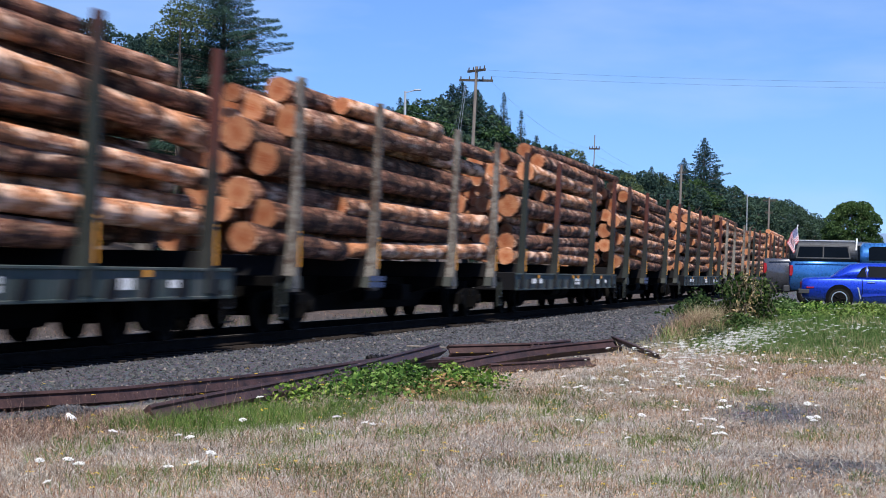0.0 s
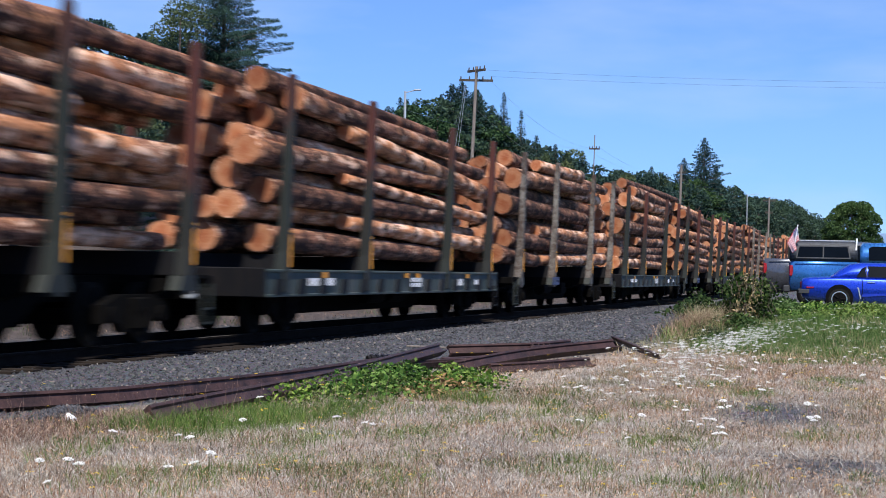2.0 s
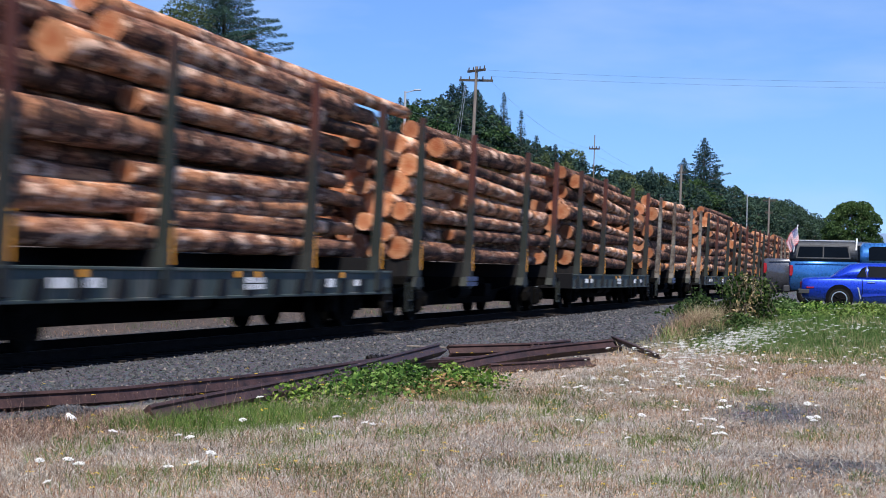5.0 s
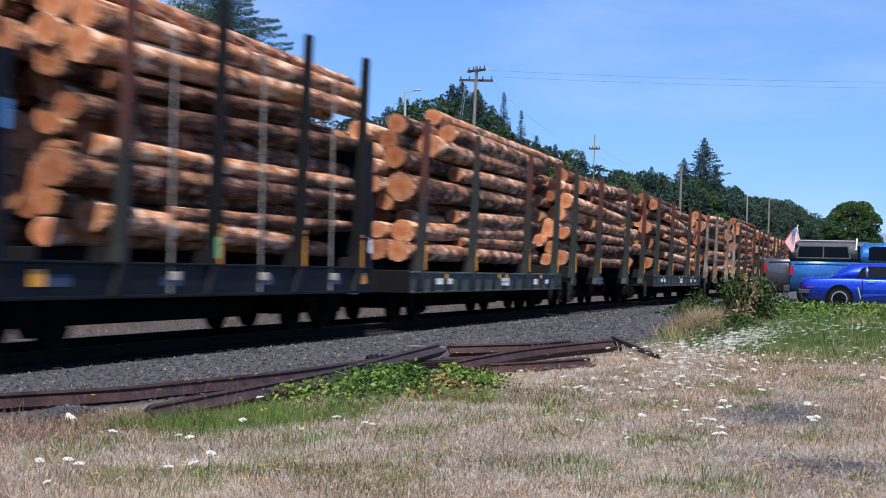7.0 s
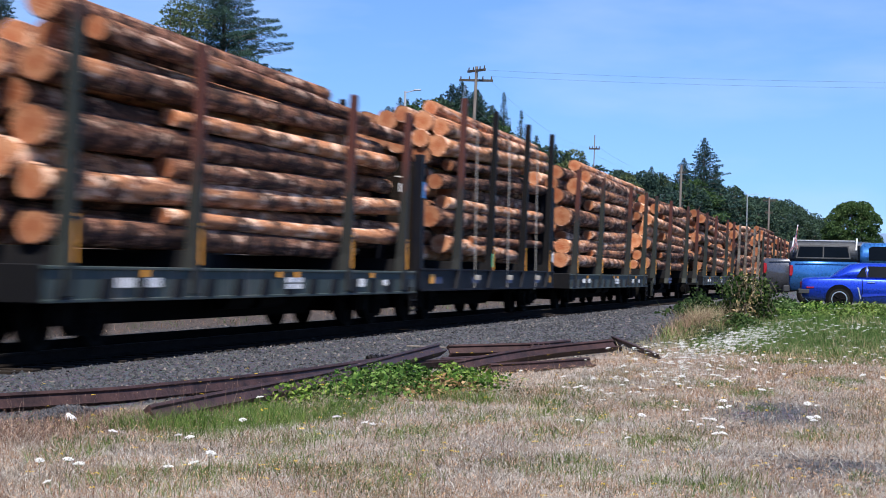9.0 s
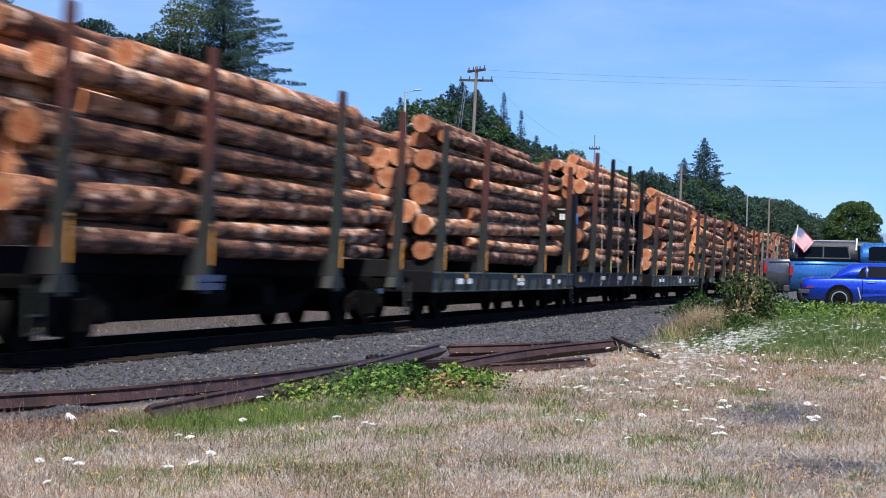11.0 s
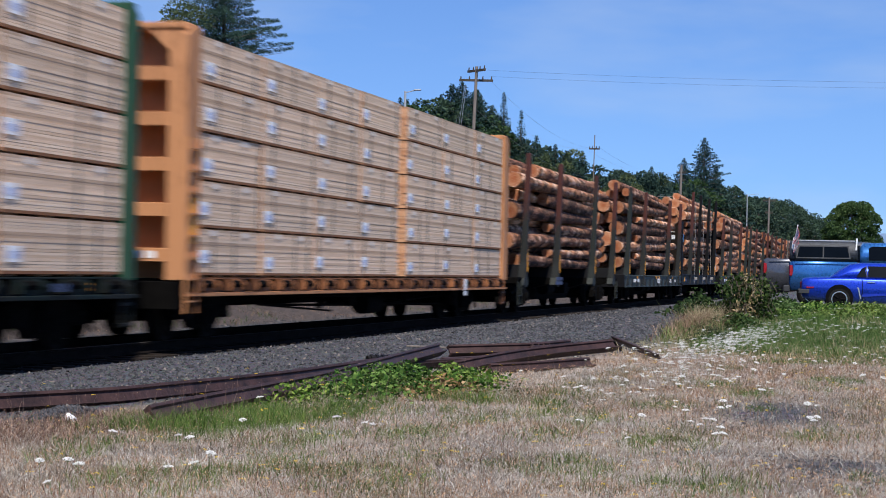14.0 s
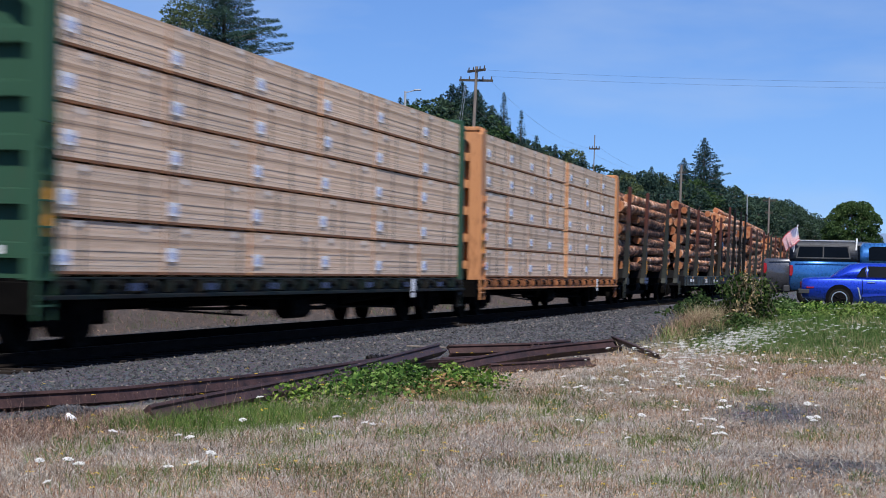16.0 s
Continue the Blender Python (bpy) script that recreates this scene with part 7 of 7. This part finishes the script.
    keep = field(x, y, 1.6, 61.0) + 0.4 * field(x, y, 5.0, 62.0) > -0.25 + 0.16 * np.clip(x - 15.6, 0, 4)
    x, y = x[keep], y[keep]
    n = len(x)
    blades("lush_grass", x, y, 0.05 + 0.17 * rs.rand(n) ** 1.5, thin(x, 1.2) * (0.7 + 0.9 * rs.rand(n)), 0.2 + 0.8 * rs.rand(n), M["meadow"], rs, "lush green grass strip at the foot of scrap rails")
    # brown weeds round the rails' near end
    n = 9000
    x = 12.8 + 2.8 * rs.rand(n)
    y = 6.9 - 0.2 * (x - 14.0) + 0.4 * rs.randn(n)
    blades("brown_weeds", x, y, 0.04 + 0.14 * rs.rand(n) ** 2, thin(x, 1.0) * (0.7 + 0.8 * rs.rand(n)), 0.3 + 1.0 * rs.rand(n), M["rosy"], rs, "brown dried weeds among the ends of scrap rails", category="weeds")
    # darker weedy tufts
    spots = [(14.8, 1.8), (15.1, 1.95), (12.6, 2.17), (12.6, 1.43), (11.9, 1.08), (17.0, 2.78), (16.6, 3.76), (17.6, 3.4), (15.3, 2.9), (10.9, 4.78), (11.2, 4.4), (12.4, 4.2), (11.1, 3.42), (12.2, 5.77), (13.3, 3.48),
             (16.2, 0.7), (21.2, 1.68), (11.4, 3.14), (10.4, 4.13), (19.0, 3.6), (22.5, 2.2), (13.8, 4.6), (14.9, 3.9)]
    c = np.array(spots)[rs.randint(0, len(spots), 10500)]
    x, y = c[:, 0] + rs.randn(len(c)) * 0.40, c[:, 1] + rs.randn(len(c)) * 0.17
    keep = (field(x, y, 2.5, 41.0) > -0.15) & (y < 0.5 * x)
    x, y = x[keep], y[keep]
    n = len(x)
    blades("weedy_tufts", x, y, 0.04 + 0.11 * rs.rand(n), thin(x, 1.3) * (0.7 + 0.9 * rs.rand(n)), 0.3 + 0.9 * rs.rand(n), M["grass"], rs, "dark green weedy tufts in the dry grass", category="weeds")
    # olive weeds through the middle of the verge
    spots = [(20.6, 4.4), (20.3, 3.9), (19.4, 3.7), (20.4, 3.1), (23.4, 3.2), (23.1, 2.7), (17.6, 3.7), (18.1, 3.0), (25.6, 3.6), (27.2, 2.6), (22.0, 4.0), (24.6, 4.0), (15.6, 1.6), (15.2, 1.9), (16.4, 1.9), (20.4, 0.45), (18.6, 0.3), (17.0, 0.3),
             (25.0, 0.8), (26.5, 1.6), (13.2, 4.7), (12.0, 3.9), (11.8, 1.9), (12.9, 2.6), (10.6, 3.0)]
    c = np.array(spots)[rs.randint(0, len(spots), 17000)]
    x, y = c[:, 0] + rs.randn(len(c)) * 0.028 * c[:, 0], c[:, 1] + rs.randn(len(c)) * 0.25
    keep = (field(x, y, 1.8, 81.0) + 0.5 * field(x, y, 6.0, 82.0) > -0.1) & (y < 0.5 * x) & (y < 5.3)
    x, y = x[keep], y[keep]
    n = len(x)
    blades("olive_weeds", x, y, 0.03 + 0.10 * rs.rand(n) ** 1.5, thin(x, 1.3) * (0.7 + 0.9 * rs.rand(n)), 0.3 + 1.0 * rs.rand(n), M["leaf_dry"], rs, "olive-green weeds and half-dried grass on the verge", category="weeds")
    # grit on the bare patches
    n = 3200
    k = rs.rand(n) < 0.6
    x = np.where(k, 19.0 + rs.randn(n) * 1.4, 13.6 + rs.randn(n) * 0.6)
    y = np.where(k, 1.25 + rs.randn(n) * 0.5, 0.45 + rs.randn(n) * 0.35)
    q = (0.006 + 0.012 * rs.rand(n))[:, None, None]
    base = np.array([(1, 0, 0), (0, 1, 0), (-1, 0, 0), (0, -1, 0), (0, 0, 0.7)], dtype=float)
    v = base[None] * q * (0.6 + 0.8 * rs.rand(n, 5, 3)) + np.stack([x, y, heights(x, y)], 1)[:, None]
    f = np.array([(0, 1, 4), (1, 2, 4), (2, 3, 4), (3, 0, 4)])
    o = new("grey_grit", raw("grey_grit", v.reshape(-1, 3), (f[None] + 5 * np.arange(n)[:, None, None]).reshape(-1, 3), M["stone"]))
    tagged(o, "grey grit showing on worn bare patches", "gravel", kind="stuff")
    # seed heads and crumbs on the grass
    n = 34000
    x, y = verge(n, rs, 8.5, 34, 1.7)
    keep = ~worn_off(x, y) & (patches(x, y, 51.0, 0.7) > -0.25)
    x, y = x[keep], y[keep]
    n = len(x)
    base = np.array([(1, 0, -0.4), (-0.5, 0.87, -0.4), (-0.5, -0.87, -0.4), (0, 0, 1.3)])
    q = (0.0022 + 0.003 * rs.rand(n) + x * 0.00012)[:, None, None]
    v = base[None] * q * (0.6 + 0.8 * rs.rand(n, 4, 3)) + np.stack([x, y, heights(x, y) + 0.02 + 0.07 * rs.rand(n)], 1)[:, None]
    f = np.array([(0, 1, 3), (1, 2, 3), (2, 0, 3)])
    o = new("seed_heads", raw("seed_heads", v.reshape(-1, 3), (f[None] + 4 * np.arange(n)[:, None, None]).reshape(-1, 3), M["rosy"]))
    tagged(o, "small brown seed heads among the dry grass", "seed heads", kind="stuff")
    # single tall stalks
    x, y = verge(2400, rs, 8.8, 30, 1.6)
    n = len(x)
    blades("tall_stalks", x, y, 0.14 + 0.22 * rs.rand(n), 0.0016 + x * 0.00006, 0.1 + 0.4 * rs.rand(n), M["rosy"], rs, "thin tall dry stalks above the grass")
    # seeding stalks that stand up before the scrap rails
    n = 380
    x = 13.4 + 5.4 * rs.rand(n) ** 1.3
    y = 6.25 - 0.30 * (x - 14.2) + rs.randn(n) * 0.45
    tall = 0.10 + 0.40 * rs.rand(n)
    blades("seeding_stalks", x, y, tall, 0.0022 + 0 * x, 0.1 + 0.35 * rs.rand(n), M["rosy"], rs, "thin seeding grass stalks before the scrap rails", 0.2)
    base = np.array([(1, 0, -0.4), (-0.5, 0.87, -0.4), (-0.5, -0.87, -0.4), (0, 0, 1.6)])
    q = (0.002 + 0.0035 * rs.rand(n))[:, None, None]
    v = base[None] * q * (0.6 + 0.8 * rs.rand(n, 4, 3)) + np.stack([x + 0.03 * rs.randn(n), y + 0.03 * rs.randn(n), heights(x, y) + tall * (0.75 + 0.25 * rs.rand(n))], 1)[:, None]
    f = np.array([(0, 1, 3), (1, 2, 3), (2, 0, 3)])
    o = new("grass_seeds", raw("grass_seeds", v.reshape(-1, 3), (f[None] + 4 * np.arange(n)[:, None, None]).reshape(-1, 3), M["rosy"]))
    tagged(o, "pale seed heads on tall stalks before the scrap rails", "seed heads", kind="stuff")
    # dry blades all through the meadow
    n = 6500
    x = 30 + 24 * rs.rand(n)
    y = -1.5 + 6.2 * rs.rand(n)
    keep = (field(x, y, 0.7, 71.0) > -0.05) & ~((x > 53.6) & (y < 4.2))
    x, y = x[keep], y[keep]
    n = len(x)
    blades("meadow_straw", x, y, 0.10 + 0.22 * rs.rand(n), 0.006 + 0.004 * rs.rand(n), 0.2 + 0.7 * rs.rand(n), M["golden"], rs, "dry yellow blades among the meadow grass")
    # tall green growth farther off, up to the parked vehicles
    n = 80000
    x = 28 + 28 * rs.rand(n) ** 0.9
    y = -1.5 + (6.0 + 0.9 * np.sin(x) - 0.02 * (x - 31) + 1.5) * rs.rand(n)
    f = field(x, y, 0.5, 5.0)
    keep = (f + (x - 30.5 - 1.2 * np.clip(y - 1.5, 0, 3)) * 0.16 > -0.1) & ~((x > 53.6) & (y < 4.2)) & (y < 3.9 + 0.12 * np.clip(x - 42, 0, 99))
    x, y, f = x[keep], y[keep], f[keep]
    n = len(x)
    blades("meadow_grass", x, y, (0.10 + 0.14 * rs.rand(n)) * (1 + 0.6 * f) * np.clip((x - 24) / 8, 0.5, 1), 0.006 + 0.004 * rs.rand(n), 0.2 + 0.7 * rs.rand(n), M["meadow"], rs, "lush green meadow grass in front of the parked vehicles")
    # dry tall grass beside the bush and on the far bank
    n = 2600
    x, y = 41.0 + rs.randn(n) * 1.7, 4.40 + rs.randn(n) * 0.26
    blades("brown_stalks", x, y, 0.12 + 0.5 * rs.rand(n) ** 2, 0.006 + 0.006 * rs.rand(n), 0.2 + 0.8 * rs.rand(n), M["rosy"], rs, "brown dead stalks among tall dry grass", category="weeds")
    n = 3200
    x, y = 40.2 + rs.randn(n) * 1.5, 4.32 + rs.randn(n) * 0.25
    blades("green_stalks", x, y, 0.10 + 0.35 * rs.rand(n) ** 2, 0.008 + 0.008 * rs.rand(n), 0.3 + 0.9 * rs.rand(n), M["grass"], rs, "green weeds at the foot of tall dry grass", category="weeds")
    n = 4200
    x, y = 41.0 + rs.randn(n) * 1.6, 4.42 + rs.randn(n) * 0.22
    blades("tall_dry_grass", x, y, 0.22 + 0.66 * rs.rand(n) * np.exp(-((x - 42.4) / 2.4) ** 2) * rs.rand(n) ** 0.5, 0.004 + 0.003 * rs.rand(n), 0.2 + 0.5 * rs.rand(n), M["golden"], rs, "tall dry yellow grass beside a bush")
    n = 12000
    x, y = 18 + 62 * rs.rand(n), 15.1 + 4.5 * rs.rand(n) ** 0.8
    keep = field(x, y, 0.7, 11.0) > -0.05
    x, y = x[keep], y[keep]
    n = len(x)
    blades("bank_grass", x, y, 0.06 + 0.14 * rs.rand(n), 0.005 + 0.004 * rs.rand(n), 0.6 + 1.3 * rs.rand(n), M["rosy"], rs, "sparse dry grass on the far bank")
    x, y = 18 + 62 * rs.rand(9000), 15.3 + 4.5 * rs.rand(9000)
    keep = field(x, y, 0.6, 15.0) > 0.02
    x, y = x[keep], y[keep]
    n = len(x)
    blades("bank_weeds", x, y, 0.06 + 0.16 * rs.rand(n), 0.006 + 0.005 * rs.rand(n), 0.3 + 0.8 * rs.rand(n), M["grass"], rs, "green weeds on the far bank", category="weeds")


lawn()


def weeds(name, label, cx, cy, sx, sy, n, size, tall, material, seed, category):
    """A low leafy clump of broad leaves on thin canes."""
    rs = np.random.RandomState(seed)
    x, y = cx + rs.randn(n) * sx, cy + rs.randn(n) * sy
    fall = np.exp(-((x - cx) / (2.2 * sx)) ** 2 - ((y - cy) / (2.2 * sy)) ** 2)
    lump = 0.55 + 0.9 * np.clip(field(x, y, 2.2, seed) + 0.5, 0, 1.2)
    z = heights(x, y) + 0.02 + tall * lump * fall * rs.rand(n) ** 0.8
    A = rs.randn(n, 3) * np.array([1, 1, 0.35])
    v, f = leaf_quads(np.stack([x, y, z], 1), A, size * (0.45 + 1.0 * rs.rand(n)), rs, 0.6, 0.8)
    root = tagged(new(name), label, category)
    root.location = (cx, cy, ground_z(cx, cy))
    v = v - np.array(root.location)
    put("leaves", raw("leaves", v, f, material), root, Matrix.Identity(4))
    bm = bmesh.new()
    rng = random.Random(seed)
    for _ in range(26):
        a = Vector((rng.gauss(0, sx * 0.8), rng.gauss(0, sy * 0.8), -0.05))
        b = a + Vector((rng.uniform(-0.3, 0.3), rng.uniform(-0.3, 0.3), tall * rng.uniform(0.6, 1.0)))
        rod(bm, a, b, 0.005, 0.003, n=4)
    tagged(part("canes", bm, M["stem"], root), kind="stuff")
    return root


weeds("bramble_patch", "bright green low bramble patch against the scrap rails", 19.9, 5.62, 0.85, 0.30, 3800, 0.052, 0.32, M["bramble"], 31, "bramble")
weeds("bramble_patch", "low bramble shoots among the scrap rails", 18.1, 5.92, 0.6, 0.14, 620, 0.046, 0.20, M["bramble"], 32, "bramble")
weeds("bramble_patch", "bright green low bramble patch against the scrap rails", 21.2, 5.1, 0.7, 0.28, 1500, 0.052, 0.24, M["bramble"], 33, "bramble")
weeds("dead_bramble", "withered orange leaves among the green brambles", 20.4, 5.1, 0.6, 0.18, 420, 0.055, 0.17, M["withered"], 34, "bramble")
for i, (x, y) in enumerate(((50.5, 0.9), (50.8, 2.2), (50.4, 3.3), (51.5, -0.2), (48.8, 1.6), (47.5, 3.1), (48.4, 0.4), (51.8, 4.2))):
    weeds("clover_patch", "lush green clover and weeds before the parked vehicles", x, y, 0.75, 0.5, 1700, 0.075, 0.28 if x > 50 else 0.2, M["bramble"] if i % 2 else M["grass"], 40 + i, "weeds")


def bush():
    """A bramble bush half dried out: dark leaves, pale dead canes."""
    rng, rs = random.Random(8), np.random.RandomState(8)
    root = tagged(new("bush"), "dark green bramble bush with pale dead canes", "bush")
    bx, by = 45.6, 3.78
    root.location = (bx, by, ground_z(bx, by))
    bm, dead = bmesh.new(), bmesh.new()
    C, D = [], []
    for k in range(230):
        a = Vector((rng.gauss(0, 0.30), rng.gauss(0, 0.23), -0.05))
        w = rng.uniform(0, 6.283)
        r = rng.uniform(0.05, 0.30)
        top = rng.uniform(0.35, 1.12) * (1.1 - 0.45 * r)
        b = a + Vector((math.cos(w) * r * 1.0, math.sin(w) * r * 0.8, top))
        c = b + Vector((math.cos(w) * 0.20, math.sin(w) * 0.18, -0.24))
        dry = rng.random() < (0.55 if abs(a.y + 0.03) < 0.14 and a.x < 0.10 else 0.05)
        for p, q in ((a, b), (b, c)):
            rod(dead if dry else bm, p, q, 0.008, 0.006, n=4)
        for i in range(34 if dry else 44):
            u = rng.random()
            p = a.lerp(b, 0.25 + 0.75 * u) if rng.random() < 0.6 else b.lerp(c, u)
            (D if dry else C).append(p + Vector((rng.gauss(0, 0.07), rng.gauss(0, 0.07), rng.gauss(0, 0.06))))
    C, D = np.array(C), np.array(D)
    put("leaves", joined("leaves", [leaf_quads(C, rs.randn(len(C), 3), 0.05 + 0.05 * rs.rand(len(C)), rs, 0.5, 0.8)], M["shrub"]), root, Matrix.Identity(4))
    put("dry_leaves", joined("dry_leaves", [leaf_quads(D, rs.randn(len(D), 3), 0.06 + 0.07 * rs.rand(len(D)), rs, 0.4, 0.5)], M["golden"]), root, Matrix.Identity(4))
    tagged(part("canes", bm, M["trunk"], root), kind="stuff")
    tagged(part("dead_canes", dead, M["straw"], root, "pale dead canes"), kind="stuff")


bush()
weeds("low_bush", "low dark green bramble at the foot of a bush", 42.2, 3.72, 0.9, 0.22, 1300, 0.08, 0.34, M["shrub"], 60, "bramble")
weeds("low_bush", "low dark green bramble beside the gravel", 48.6, 5.25, 0.7, 0.35, 1100, 0.09, 0.50, M["shrub"], 61, "bramble")
weeds("low_bush", "yellowing low weeds beside the dry grass", 38.6, 4.05, 0.9, 0.25, 900, 0.06, 0.22, M["leaf_dry"], 62, "weeds")
weeds("low_bush", "yellowing low weeds beside the dry grass", 40.9, 4.0, 0.9, 0.2, 900, 0.06, 0.30, M["leaf_dry"], 63, "weeds")
weeds("low_bush", "low dark green bramble before the dry grass", 37.2, 3.7, 0.8, 0.2, 700, 0.055, 0.20, M["shrub"], 64, "bramble")

weeds("low_bush", "low dark green bramble before a parked pickup", 53.6, 3.35, 0.4, 0.22, 800, 0.08, 0.42, M["shrub"], 65, "bramble")
weeds("low_bush", "low dark green bramble beside a bush", 52.8, 3.85, 0.4, 0.25, 700, 0.08, 0.40, M["shrub"], 66, "bramble")


def umbel_verts(rs, r, n, dome):
    """Florets of one flat white flower head: small lumps on a shallow dome."""
    q = np.sqrt(rs.rand(n)) * r
    a = rs.rand(n) * 6.283
    c = np.stack([q * np.cos(a), q * np.sin(a), dome * (1 - (q / r) ** 2) + rs.randn(n) * r * 0.05], 1)
    s = r * (0.13 + 0.12 * rs.rand(n))
    base = np.array([(1, 0, 0), (0, 1, 0), (-1, 0, 0), (0, -1, 0), (0, 0, 0.6), (0, 0, -0.3)], dtype=float)
    v = c[:, None] + base[None] * s[:, None, None]
    f = np.array([(0, 1, 4), (1, 2, 4), (2, 3, 4), (3, 0, 4), (1, 0, 5), (2, 1, 5), (3, 2, 5), (0, 3, 5)])
    return v.reshape(-1, 3), (f[None] + 6 * np.arange(n)[:, None, None]).reshape(-1, 3)


def flowers():
    rs, rng = np.random.RandomState(77), random.Random(77)
    heads = [raw("umbel", *umbel_verts(rs, 0.040, 80, 0.010), M["petal"]) for _ in range(4)]
    stems = []
    for k in range(3):
        bm = bmesh.new()
        rod(bm, (0, 0, -0.3), (0.01 * k, 0, -0.02), 0.003, 0.0022, n=5)
        for i in range(8):
            a = i * 0.785
            rod(bm, (0.01 * k, 0, -0.03), (0.032 * math.cos(a), 0.032 * math.sin(a), -0.002), 0.0012, n=3)
        o = part("stem", bm, M["stem"])
        stems.append(o.data)
        bpy.data.objects.remove(o)

    def one(x, y, z, s):
        root = tagged(new("wild_carrot_flower"), "flat white wild carrot flower head on a thin stem", "flower", "white flowers on the verge")
        put("umbel", rng.choice(heads), root, Matrix.Identity(4))
        put("stem", rng.choice(stems), root, Matrix.Identity(4))
        root.matrix_basis = Matrix.Translation((x, y, ground_z(x, y) + z)) @ pose(0, 0, 0, rng.uniform(-14, 14), rng.uniform(-24, 2), rng.uniform(-40, 40)) @ Matrix.Diagonal((s, s, s, 1))
    # single heads near the camera
    spots = [(10.4, 5.1), (10.65, 5.03), (10.7, 4.98), (9.6, 4.66), (11.2, 4.3), (10.45, 4.12), (10.3, 4.22), (13.0, 5.78), (12.87, 5.2), (12.49, 4.96), (14.1, 5.15), (16.19, 5.75), (14.45, 4.47), (14.34, 4.2), (14.42, 4.16),
             (19.41, 3.37), (19.46, 3.28), (14.27, 2.07), (16.35, 2.25), (15.52, 2.66), (14.75, 1.44), (14.93, 1.42), (14.62, 1.37), (18.47, 0.92), (18.27, 0.82), (16.75, 0.81), (16.79, 0.75), (16.37, 0.76), (17.67, 1.61), (16.66, 1.65),
             (16.3, 1.68), (15.79, 1.76), (15.65, 1.66), (17.94, 1.71), (18.61, 1.75), (20.31, 1.49), (20.19, 1.51), (20.57, 1.42), (20.07, 2.25), (20.51, 2.05), (17.46, 1.99), (17.95, 2.15)]
    for x, y in spots:
        one(x, y, rng.uniform(0.11, 0.17), rng.uniform(0.55, 0.95))
    for _ in range(110):
        x = 20 + 14 * rng.random()
        lean = rng.gauss(0, 1.0)
        y = (1.5 + 0.05 * x + 0.7 * lean) if rng.random() < 0.8 else rng.uniform(0.1, 6)
        if 0 < y < 7.5 - 0.1 * (x - 16):
            one(x, y, rng.uniform(0.10, 0.24), rng.uniform(0.5, 0.95))
    # drifts of white heads farther off
    V, F, k = [], [], 0
    for _ in range(860):
        if rng.random() < 0.12:
            x = rng.uniform(17, 30)
            y = 2.45 + 0.04 * (x - 18) + rng.gauss(0, 0.30)
        elif rng.random() < 0.7:
            x = rng.gauss(33.5, 3.8)
            y = 2.95 - 0.04 * (x - 32) + rng.gauss(0, 0.26)
        elif rng.random() < 0.45:
            x = rng.uniform(36, 42)
            y = 3.0 - 0.42 * (x - 36) + rng.gauss(0, 0.35)
        else:
            x, y = rng.uniform(27, 50), rng.uniform(0, 4.0)
        v, f = umbel_verts(rs, rng.uniform(0.020, 0.046), 12, 0.010)
        V.append(v + np.array((x, y, ground_z(x, y) + rng.uniform(0.15, 0.34))))
        F.append(f + k)
        k += len(v)
    o = new("flower_drift", raw("flower_drift", np.concatenate(V), np.concatenate(F), M["petal"]))
    tagged(o, "drift of small white flower heads in the grass", "flowers", kind="stuff")
    # yellow hawkweed
    V, F, k = [], [], 0
    for _ in range(240):
        x = rng.uniform(9, 30)
        y = rng.uniform(0.0, min(0.5 * x, 8.0 - 0.1 * (x - 16)))
        v, f = umbel_verts(rs, 0.022, 9, 0.008)
        V.append(v + np.array((x, y, ground_z(x, y) + rng.uniform(0.08, 0.25))))
        F.append(f + k)
        k += len(v)
    o = new("yellow_flowers", raw("yellow_flowers", np.concatenate(V), np.concatenate(F), M["yellow_petal"]))
    tagged(o, "scattered small yellow flower heads in the grass", "flowers", kind="stuff")


flowers()


# ---- what moves ----
def motions():
    for ob, m in MOVING:
        walk(ob, [(0.0, m), (LENGTH, Matrix.Translation((SPEED * LENGTH, 0, 0)) @ m)])
    for ob, rows in zip(FLAG, flag_rows()):
        walk(ob, rows)
    step = 2 / FPS
    for ob, dx in TURNING:
        rows = []
        for k in range(int(LENGTH / step) + 1):
            t = k * step
            a = SPEED * t / WHEEL_R
            rows.append((t, Matrix.Translation((dx, 0, WHEEL_R)) @ Matrix.Rotation(a, 4, "Y")))
        walk(ob, rows)


motions()
